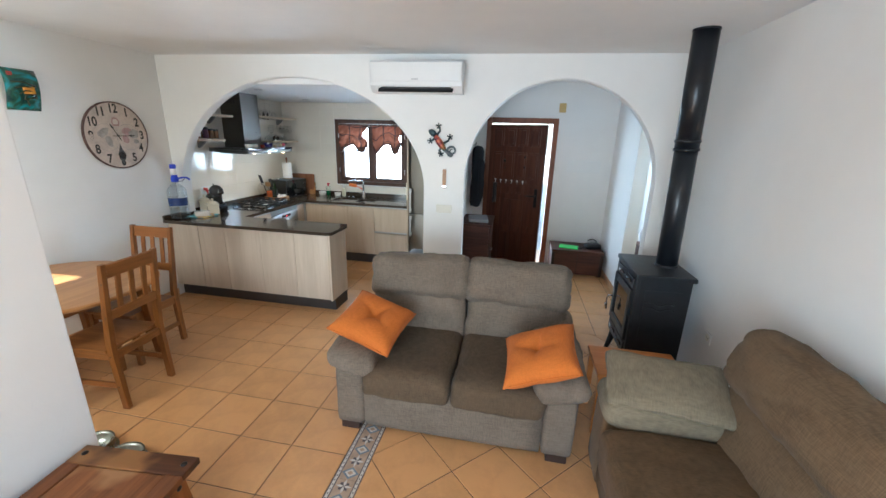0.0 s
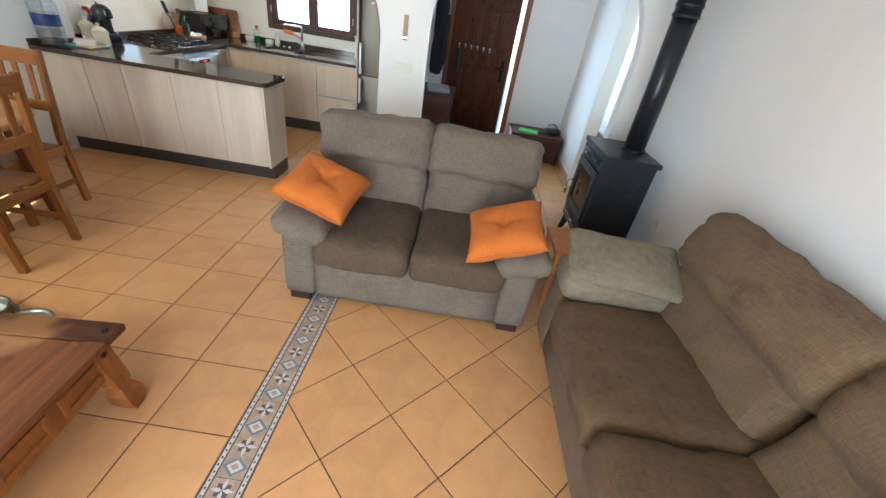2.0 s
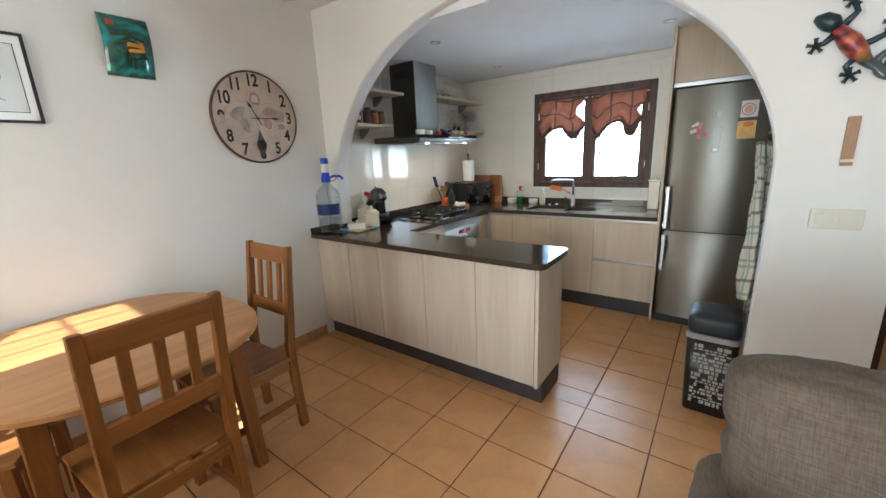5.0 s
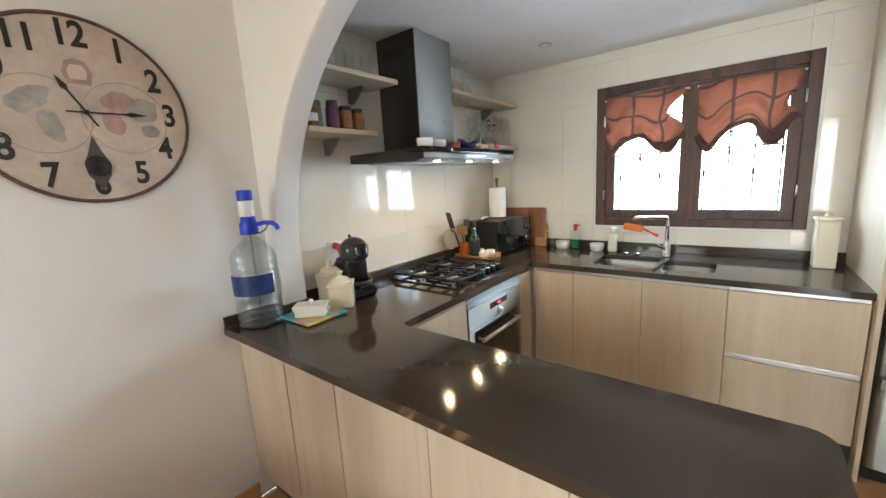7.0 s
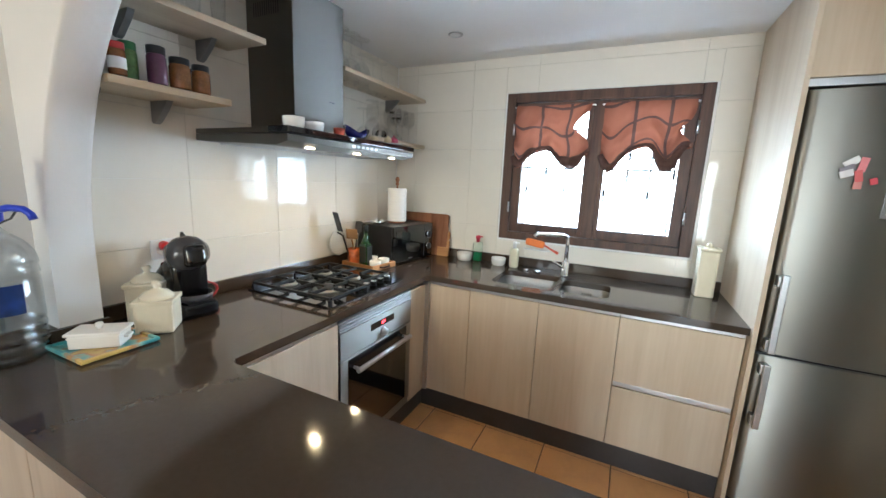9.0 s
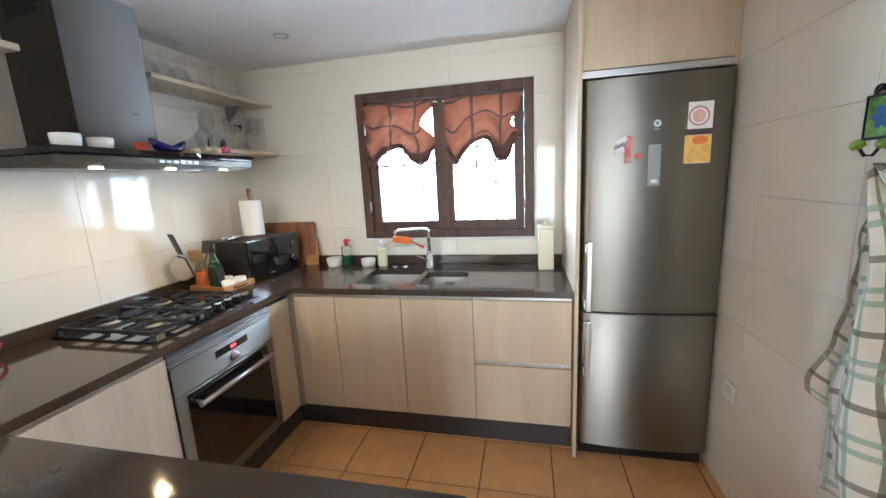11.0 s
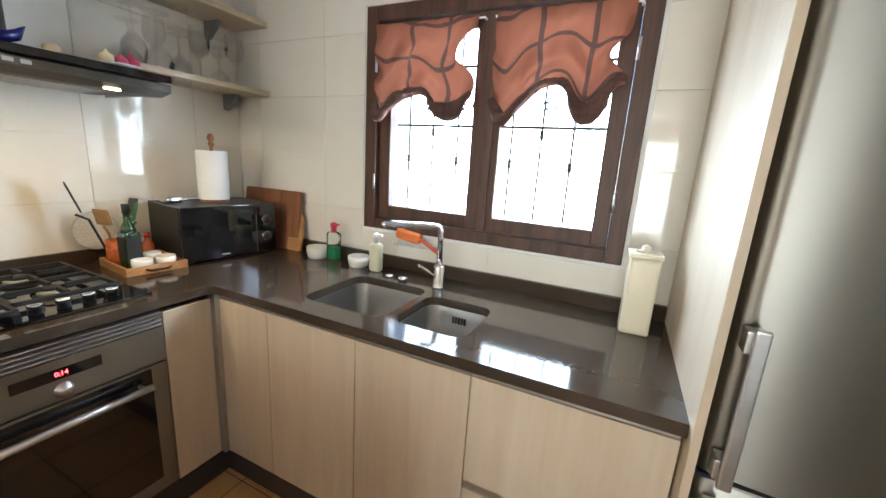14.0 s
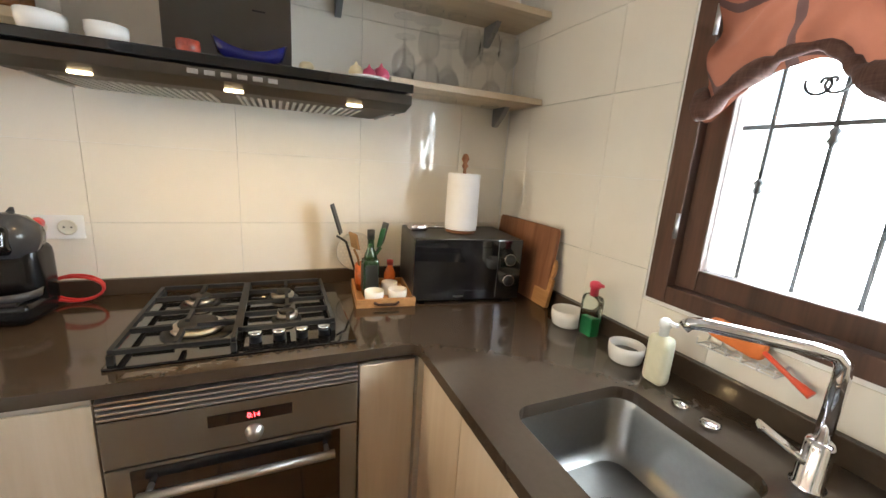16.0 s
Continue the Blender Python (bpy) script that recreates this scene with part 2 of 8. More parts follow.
CHESTW = wood("dark_chest_wood", (0.045, 0.018, 0.012), (0.11, 0.042, 0.028), 0, 0.5, 18)
LIGHTW = wood("light_door_wood", (0.52, 0.34, 0.15), (0.70, 0.50, 0.26), 2, 0.4, 14)
BOARDW = wood("cutting_board_wood", (0.19, 0.075, 0.035), (0.32, 0.14, 0.07), 2, 0.55, 14)
TRAYW = wood("tray_wood", (0.36, 0.17, 0.06), (0.55, 0.29, 0.12), 0, 0.5, 14)
WHITEP = paint("white_plastic", (0.78, 0.78, 0.77), 0.35, var=0.02)
CREAMP = paint("cream_plastic", (0.70, 0.67, 0.58), 0.35, var=0.03)
CERAM = paint("white_ceramic", (0.80, 0.78, 0.74), 0.15, var=0.02, rvar=0.05)
CREAMC = paint("cream_ceramic", (0.76, 0.69, 0.53), 0.2, var=0.05, rvar=0.05)
PAPER = paint("paper", (0.82, 0.81, 0.80), 0.9, var=0.02, bump=0.1, bscale=120)
BLUEP = paint("blue_plastic", (0.02, 0.05, 0.55), 0.3, var=0.1)
GLASSM = clear("clear_glass", (0.80, 0.83, 0.83), 0.08, 0.26, 3.0)
THING = clear("thin_glass", (0.82, 0.86, 0.84), 0.09, 0.24, 3.0)
PANE = glass("window_pane", (1, 1, 1), 0.0, 1.05)
PET = clear("bottle_plastic", (0.72, 0.87, 0.99), 0.12, 0.32, 1.8)
WATER = clear("still_water", (0.66, 0.82, 0.93), 0.14, 0.16, 2.0)
OUTW = paint("outside_white_wall", (0.80, 0.79, 0.76), 0.9, var=0.05, scale=0.6, fine=5)
GROUND = paint("outside_paving", (0.48, 0.45, 0.40), 0.9, var=0.12, scale=0.7, fine=6, bump=0.2, bscale=20)


def flat(name, rgb, rough=0.5, metal=0.0, var=0.1, fine=60):
    return MATS.get(name) or paint(name, rgb, rough, metal, var, fine=fine)


# ---- mesh helpers ----
def box(bm, x0, x1, y0, y1, z0, z1, bev=0.0, mi=0, seg=2):
    m = Matrix.Translation(((x0 + x1) / 2, (y0 + y1) / 2, (z0 + z1) / 2)) @ Matrix.Diagonal((abs(x1 - x0), abs(y1 - y0), abs(z1 - z0), 1))
    r = bmesh.ops.create_cube(bm, size=1, matrix=m)
    faces = {f for v in r["verts"] for f in v.link_faces}
    for f in faces:
        f.material_index = mi
    if bev:
        edges = list({e for v in r["verts"] for e in v.link_edges})
        bv = bmesh.ops.bevel(bm, geom=edges, offset=bev, segments=seg, profile=0.6, affect="EDGES", clamp_overlap=True)
        for f in bv["faces"]:
            f.material_index = mi
    return bm


def obox(bm, m, sx, sy, sz, bev=0.0, mi=0):
    """A box of that size about the origin of m."""
    tmp = bmesh.new()
    box(tmp, -sx / 2, sx / 2, -sy / 2, sy / 2, -sz / 2, sz / 2, bev, mi)
    merge(bm, tmp, m)
    return bm


def merge(bm, src, m=Matrix()):
    src.transform(m)
    me = bpy.data.meshes.new("tmp")
    src.to_mesh(me)
    src.free()
    bm.from_mesh(me)
    bpy.data.meshes.remove(me)
    return bm


def cyl(bm, p0, p1, r0, r1=None, n=16, mi=0):
    p0, p1 = Vector(p0), Vector(p1)
    d = p1 - p0
    m = Matrix.Translation((p0 + p1) / 2) @ d.to_track_quat("Z", "Y").to_matrix().to_4x4()
    r = bmesh.ops.create_cone(bm, cap_ends=True, segments=n, radius1=r0, radius2=r0 if r1 is None else r1, depth=d.length, matrix=m)
    for v in r["verts"]:
        for f in v.link_faces:
            f.material_index = mi
            f.smooth = len(f.verts) == 4
    return bm


def lathe(bm, prof, n=24, c=(0, 0, 0), mi=0, m=None, cap=True):
    """Turn a profile of (radius, height) about the upright through c."""
    rings = []
    for r, z in prof:
        ring = [bm.verts.new((c[0] + r * math.cos(2 * math.pi * k / n), c[1] + r * math.sin(2 * math.pi * k / n), c[2] + z)) for k in range(n)]
        rings.append(ring)
    made = []
    for a, b in zip(rings, rings[1:]):
        for k in range(n):
            f = bm.faces.new((a[k], a[(k + 1) % n], b[(k + 1) % n], b[k]))
            f.smooth, f.material_index = True, mi
            made.append(f)
    for ring, flip in ((rings[0], True), (rings[-1], False)) if cap else ():
        f = bm.faces.new(ring[::-1] if flip else ring)
        f.material_index = mi
    if m:
        bmesh.ops.transform(bm, matrix=m, verts=[v for ring in rings for v in ring])
    return bm


def tube(bm, pts, r, n=8, mi=0):
    """A round bar along points."""
    pts = [Vector(p) for p in pts]
    rings, up = [], Vector((0.31, 0.17, 0.93))
    for i, p in enumerate(pts):
        d = (pts[min(i + 1, len(pts) - 1)] - pts[max(i - 1, 0)]).normalized()
        a = d.cross(up)
        if a.length < 0.05:
            a = d.cross(Vector((1, 0, 0)))
        a.normalize()
        b = d.cross(a)
        rr = r[i] if isinstance(r, (list, tuple)) else r
        rings.append([bm.verts.new(p + rr * (math.cos(2 * math.pi * k / n) * a + math.sin(2 * math.pi * k / n) * b)) for k in range(n)])
    for a, b in zip(rings, rings[1:]):
        for k in range(n):
            f = bm.faces.new((a[k], a[(k + 1) % n], b[(k + 1) % n], b[k]))
            f.smooth, f.material_index = True, mi
    for ring in (rings[0][::-1], rings[-1]):
        bm.faces.new(ring).material_index = mi
    return bm


def prism(bm, pts, h, m=Matrix(), mi=0):
    """A flat outline (x, y) raised from 0 to h, then placed by m."""
    lo = [bm.verts.new(m @ Vector((x, y, 0))) for x, y in pts]
    hi = [bm.verts.new(m @ Vector((x, y, h))) for x, y in pts]
    fs = [bm.faces.new(lo[::-1]), bm.faces.new(hi)]
    for k in range(len(pts)):
        j = (k + 1) % len(pts)
        fs.append(bm.faces.new((lo[k], lo[j], hi[j], hi[k])))
    for f in fs:
        f.material_index = mi
    return bm


def ellipse(cx, cy, a, b, n=32, rot=0.0):
    c, s = math.cos(rot), math.sin(rot)
    return [(cx + a * math.cos(t) * c - b * math.sin(t) * s, cy + a * math.cos(t) * s + b * math.sin(t) * c) for t in (2 * math.pi * k / n for k in range(n))]


def pad(bm, sx, sy, sz, r, m=Matrix(), cuts=9, crown=0.0, pinch=0.0, wrinkle=0.0, seed=0.0, mi=0, dimple=0.0):
    """A stuffed cushion: rounded box with a crown, drawn-in corners and wrinkles."""
    tmp = bmesh.new()
    bmesh.ops.create_cube(tmp, size=2)
    bmesh.ops.subdivide_edges(tmp, edges=tmp.edges[:], cuts=cuts, use_grid_fill=True)
    h = Vector((sx / 2, sy / 2, sz / 2))
    for v in tmp.verts:
        u = v.co.copy()
        p = Vector((u.x * h.x, u.y * h.y, u.z * h.z))
        q = Vector([max(-(h[i] - r), min(h[i] - r, p[i])) for i in range(3)])
        d = p - q
        if d.length > 1e-6:
            p = q + d.normalized() * r
        bulge = (1 - min(1, abs(u.x)) ** 2.2) * (1 - min(1, abs(u.y)) ** 2.2)
        edge = max(abs(u.x), abs(u.y))
        p.z *= 1 - pinch * edge ** 3
        p.z += crown * bulge * (1 if u.z > 0 else -1) * min(1.0, abs(u.z) * 1.5)
        if pinch:
            corner = abs(u.x * u.y)
            p.x *= 1 - 0.06 * (1 - abs(u.y)) ** 0 * (1 - corner) * abs(u.x) * pinch
            p.y *= 1 - 0.06 * (1 - corner) * abs(u.y) * pinch
        if dimple:
            p.z -= dimple * math.exp(-(u.x ** 2 + u.y ** 2) / 0.03) * (1 if u.z > 0 else -1)
        if wrinkle:
            w = noise.noise(Vector((p.x * 9 + seed, p.y * 5 + seed * 1.7, p.z * 7))) + 0.5 * noise.noise(Vector((p.x * 22 + seed, p.y * 11, p.z * 19)))
            crease = max(0.0, 1 - 5.5 * abs(noise.noise(Vector((p.x * 3.6 + seed * 2.3, p.y * 5.5 - seed, p.z * 4 + 2.0)))))
            p += p.normalized() * (w - 1.1 * crease) * wrinkle
        v.co = p
    for f in tmp.faces:
        f.smooth, f.material_index = True, mi
    merge(bm, tmp, m)
    return bm


def link(name, bm, mats, parent=None):
    me = bpy.data.meshes.new(name)
    bmesh.ops.recalc_face_normals(bm, faces=bm.faces[:])
    bm.to_mesh(me)
    bm.free()
    for mt in mats if isinstance(mats, (list, tuple)) else (mats,):
        me.materials.append(mt)
    ob = new(name, me)
    if parent:
        ob.parent = parent
    return ob


def part(name, bm, material, parent, label=""):
    ob = link(name, bm, material, parent)
    return tagged(ob, label) if label else ob


def thing(name, label, category, x=0.0, y=0.0, z=0.0, rz=0.0, group="", kind=""):
    ob = new(name)
    ob.empty_display_size = 0.1
    ob.matrix_basis = pose(x, y, z, 0, 0, rz)
    return tagged(ob, label, category, group, kind)


def solo(name, bm, material, label, category, group="", kind="", m=None):
    ob = link(name, bm, material)
    if m is not None:
        ob.matrix_basis = m
    return tagged(ob, label, category, group, kind)


def B():
    return bmesh.new()


def bx(x0, x1, y0, y1, z0, z1, bev=0.0):
    return box(B(), x0, x1, y0, y1, z0, z1, bev)


# ---- the large structure ----
CZ, KZ, HZ = 2.54, 2.28, 2.60
WX, EX, RX = -3.50, 1.62, 1.50
AY0, AY1 = 3.67, 3.86
NY, HY = 5.79, 5.88
KX0, KX1 = -0.62, -0.44
PX, PY = -1.71, 1.245


def ay(x):
    """Face of the arch wall, which runs slightly askew, on the living room side."""
    return AY0 + 0.03 * (x + 3.45)


def structure(name, bm, mat, label, category="wall"):
    return solo(name, bm, mat, label, category, kind="structure")


wall_west = structure("wall_west", bx(WX - 0.12, WX, 0.08, NY + 0.12, 0, 2.75), WALL, "white plastered wall of the dining corner and kitchen")


def holed_x(name, y0, y1, x0, x1, ztop, holes, label):
    """A wall along x with rectangular openings (x0, x1, z0, z1)."""
    bm = B()
    xs = x0
    for a, b, c, d in sorted(holes):
        box(bm, xs, a, y0, y1, 0, ztop)
        if c > 0:
            box(bm, a, b, y0, y1, 0, c)
        box(bm, a, b, y0, y1, d, ztop)
        xs = b
    box(bm, xs, x1, y0, y1, 0, ztop)
    return structure(name, bm, WALL, label)


WIN = (-2.555, -1.490, 1.11, 1.99)
wall_north = holed_x("wall_north", NY, NY + 0.22, WX, KX1, 2.75, [WIN], "kitchen wall with the window over the sink")
DOOR = (-0.215, 0.655, 0, 2.05)
wall_hall = holed_x("wall_hall", HY, HY + 0.2, KX1, RX + 0.12, 2.75, [DOOR], "white hall wall round the front door")
wall_south = holed_x("wall_south", -2.72, -2.6, PX - 0.12, EX + 0.12, 2.75, [(-1.5, 0.3, 0, 2.15)], "white living room wall with the garden door opening")
# second hole is a slit added to lay a sun strip on the chair
wall_dining = holed_x("wall_dining", 0.08, 0.2, WX, PX - 0.12, 2.75, [(-3.46, -2.95, 1.42, 2.25), (-2.66, -2.20, 1.545, 1.60)], "white dining wall with a barred window and an added sun slit")
structure("wall_partition", bx(PX - 0.12, PX, -2.6, PY, 0, CZ + 0.02, 0.006), WALL, "white partition wall beside the coffee table")
structure("wall_kitchen_east", bx(KX0, KX1, 3.85, NY, 0, 2.75), WALL, "wall between kitchen and hall")
bm = B()
box(bm, EX, EX + 0.12, -2.6, AY1 + 0.09, 0, 2.75)
structure("wall_east", bm, WALL, "white living room wall behind the sofa")
bm = B()
box(bm, RX, RX + 0.12, 4.77, HY, 0, 2.75)
box(bm, RX, RX + 0.12, AY1, 3.92, 0, 2.75)
box(bm, RX, RX + 0.12, 3.92, 4.77, 2.1, 2.75)
structure("wall_hall_east", bm, WALL, "white hall wall with the bedroom doorway")


# arch wall: two arches between living room, kitchen and hall
def arch_low(x):
    if -3.41 <= x <= -0.70:
        if x < -2.05:
            return 1.15 + 1.19 * math.sqrt(max(0, 1 - ((x + 2.05) / 1.36) ** 2))
        return 1.30 + 1.04 * math.sqrt(max(0, 1 - ((x + 2.05) / 1.35) ** 2))
    if -0.305 <= x <= 1.425:
        return 1.42 + 0.918 * math.sqrt(max(0, 1 - ((x - 0.56) / 0.865) ** 2))
    return 0.0


def arch_wall():
    bm = B()
    spans = [(-3.5, -3.41, False), (-3.41, -0.70, True), (-0.70, -0.305, False), (-0.305, 1.425, True), (1.425, EX, False)]
    TH = 0.115
    for a, b, arched in spans:
        if not arched:
            box(bm, a, b, 0, TH, 0, 2.75)
            continue
        n = 72
        xs = [(a + b) / 2 - (b - a) / 2 * math.cos(math.pi * k / n) for k in range(n + 1)]
        cols = []
        for x in xs:
            z = arch_low(min(max(x, a + 1e-6), b - 1e-6))
            rim = 0.014
            cols.append([bm.verts.new(c) for c in ((x, 0.0, 2.75), (x, 0.0, z + rim), (x, rim * 0.35, z + rim * 0.35), (x, rim, z), (x, TH - rim, z), (x, TH - rim * 0.35, z + rim * 0.35), (x, TH, z + rim), (x, TH, 2.75))])
        for p, q in zip(cols, cols[1:]):
            for k in range(7):
                f = bm.faces.new((p[k], q[k], q[k + 1], p[k + 1]))
                f.smooth = 1 <= k <= 5
    for v in bm.verts:
        v.co.y += ay(v.co.x)
    return structure("wall_arches", bm, WALL, "white plastered wall with two round arches")


arch_wall()
bm = B()
box(bm, PX - 0.12, EX + 0.1, -2.6, AY1 + 0.02, CZ, CZ + 0.12)
box(bm, WX, PX - 0.12, 0.1, 3.75, CZ, CZ + 0.12)
structure("ceiling_living", bm, CEIL, "white living room ceiling", "ceiling")
structure("ceiling_kitchen", bx(WX, KX0, 3.765, NY, KZ, KZ + 0.12), CEIL, "white kitchen ceiling with small downlights", "ceiling")
structure("ceiling_hall", bx(KX1, 4.0, AY1, 6.6, HZ, HZ + 0.12), CEIL, "white hall ceiling", "ceiling")
# bedroom behind the hall
bm = B()
box(bm, RX + 0.12, 4.0, AY1 - 0.4, AY1 - 0.28, 0, 2.75)
box(bm, RX + 0.12, 4.0, 6.6, 6.72, 0, 2.75)
box(bm, 3.6, 3.72, AY1 - 0.28, 4.7, 0, 2.75)
box(bm, 3.6, 3.72, 5.75, 6.6, 0, 2.75)
box(bm, 3.6, 3.72, 4.7, 5.75, 0, 1.0)
box(bm, 3.6, 3.72, 4.7, 5.75, 2.0, 2.75)
structure("wall_bedroom", bm, WALL, "white bedroom walls seen through the doorway")
structure("ceiling_bedroom", bx(RX, 4.0, AY1 - 0.4, AY1, HZ, HZ + 0.12), CEIL, "white bedroom ceiling", "ceiling")
# unseen slab added over the ceilings to block sun and sky
bm = B()
box(bm, -3.7, 4.1, 0.06, 6.8, 2.76, 2.86)
box(bm, PX - 0.14, 4.1, -2.8, 0.06, 2.76, 2.86)
structure("roof_slab", bm, OUTW, "unseen flat roof slab that keeps sun and sky out of the rooms", "roof")

# ground outside
ground = structure("ground", bx(-400, 400, -400, 400, -0.22, -0.12), GROUND, "pale paving and ground around the house", "ground")
# white wall added to catch the sun and whiten the kitchen window view
structure("garden_wall", bx(-14, 12, 9.6, 9.8, -0.12, 1.5), OUTW, "added white wall that brightens the view through the window", "wall")


# ---- living room ----
def tufted_pillow(bm, s, h, m, seed):
    """A square pillow with pointed corners, its middle drawn in by a tuft."""
    n = 30
    for side in (1, -1):
        g = []
        for i in range(n + 1):
            row = []
            for j in range(n + 1):
                u, v = i / n * 2 - 1, j / n * 2 - 1
                x = s / 2 * u * (1 - 0.085 * (1 - v * v))
                y = s / 2 * v * (1 - 0.085 * (1 - u * u))
                z = h / 2 * ((1 - u ** 4) * (1 - v ** 4)) ** 0.48
                r = math.hypot(u, v)
                a = math.atan2(v, u)
                z -= h * 0.36 * math.exp(-(r / 0.17) ** 1.3)
                z -= h * 0.12 * math.exp(-(r / 0.55) ** 2) * max(0, math.cos(a * 4 + seed)) ** 3
                z += 0.010 * noise.noise(Vector((u * 2.2 + seed, v * 2.2, side))) * (1 - r * 0.5)
                z = max(0.0, z) if max(abs(u), abs(v)) < 1 else 0.0
                row.append(bm.verts.new((x, y, side * z)))
            g.append(row)
        for i in range(n):
            for j in range(n):
                bm.faces.new((g[i][j], g[i + 1][j], g[i + 1][j + 1], g[i][j + 1])).smooth = True
    bmesh.ops.remove_doubles(bm, verts=bm.verts[:], dist=0.0004)
    bm.transform(m)
    return bm


def loveseat():
    t = thing("loveseat", "grey-brown woven two-seat sofa with orange cushions on it", "sofa", -0.09, 1.93, 0, 0)
    # local: x along the width, y from the front to the back
    W, D = 1.46, 0.90
    bm = B()
    pad(bm, W - 0.37, 0.86, 0.30, 0.02, Matrix.Translation((0, 0.448, 0.20)), 6, wrinkle=0.002)
    part("base", bm, LOVEF, t)
    for s in (-1, 1):
        bm = B()
        pad(bm, 0.19, 0.86, 0.46, 0.03, Matrix.Translation((s * (W / 2 - 0.095), 0.45, 0.275)), 6, wrinkle=0.002, seed=s)
        part("arm_side", bm, LOVEF, t)
        bm = B()
        pad(bm, 0.31, 0.93, 0.14, 0.067, Matrix.Translation((s * (W / 2 - 0.115), 0.415, 0.525)) @ pose(0, 0, 0, 3.5, s * -12, 0), 20, crown=0.014, wrinkle=0.012, seed=3 * s)
        part("arm_pad", bm, LOVEF, t)
        bm = B()
        pad(bm, 0.545, 0.74, 0.19, 0.055, Matrix.Translation((s * 0.275, 0.335, 0.385)), 18, crown=0.018, wrinkle=0.010, seed=5 + s)
        part("seat_cushion", bm, LOVES, t, "browner seat cushion")
        lean = Matrix.Translation((s * 0.352, 0.73, 0.72)) @ pose(0, 0, 0, 78, 0, 0)
        bm = B()
        pad(bm, 0.70, 0.56, 0.22, 0.08, lean @ Matrix.Translation((0, -0.10, 0.0)), 22, crown=0.02, wrinkle=0.015, seed=9 + s)
        part("back_cushion", bm, LOVEF, t)
        bm = B()
        pad(bm, 0.73, 0.33, 0.24, 0.07, lean @ Matrix.Translation((0, 0.11, 0.035)) @ pose(0, 0, 0, -4, 0, s * -1.5), 30, crown=0.018, pinch=0.16, wrinkle=0.013, seed=13 + s)
        part("head_cushion", bm, LOVEF, t)
    bm = B()
    pad(bm, W - 0.1, 0.14, 0.78, 0.04, Matrix.Translation((0, 0.84, 0.45)) @ pose(0, 0, 0, -6, 0, 0), 6, wrinkle=0.003)
    part("back_frame", bm, LOVEF, t)
    for x in (-W / 2 + 0.09, W / 2 - 0.09):
        for y in (0.06, 0.80):
            part("foot", bx(x - 0.06, x + 0.06, y - 0.03, y + 0.03, 0, 0.062, 0.004), flat("dark_foot_wood", (0.03, 0.015, 0.012), 0.5), t, "dark wooden foot")


loveseat()


def orange_cushion(m, seed):
    bm = B()
    tufted_pillow(bm, 0.42, 0.16, Matrix(), seed)
    t = solo("throw_cushion", bm, ORANGE, "orange tufted throw cushion resting on the grey sofa arm", "cushion", "orange cushions", m=m)
    bm = B()
    lathe(bm, [(0.002, 0.010), (0.009, 0.014), (0.010, 0.024), (0.002, 0.028)], 12)
    part("button", bm, ORANGE, t)
    bm = B()
    rim = [k / 10 * 2 - 1 for k in range(10)]
    loop = [(u, -1) for u in rim] + [(1, u) for u in rim] + [(-u, 1) for u in rim] + [(-1, -u) for u in rim] + [(-1, -1)]
    pts = [(0.211 * u * (1 - 0.085 * (1 - v * v)), 0.211 * v * (1 - 0.085 * (1 - u * u)), 0) for u, v in loop]
    tube(bm, pts, 0.004, 6)
    part("piping", bm, ORANGE, t)
    return t


orange_cushion(Matrix.Translation((-0.645, 2.185, 0.662)) @ pose(0, 0, 0, 14, 16, -6), 2.0)
orange_cushion(Matrix.Translation((0.405, 2.05, 0.645)) @ pose(0, 0, 0, 11, -23, -4), 7.0)


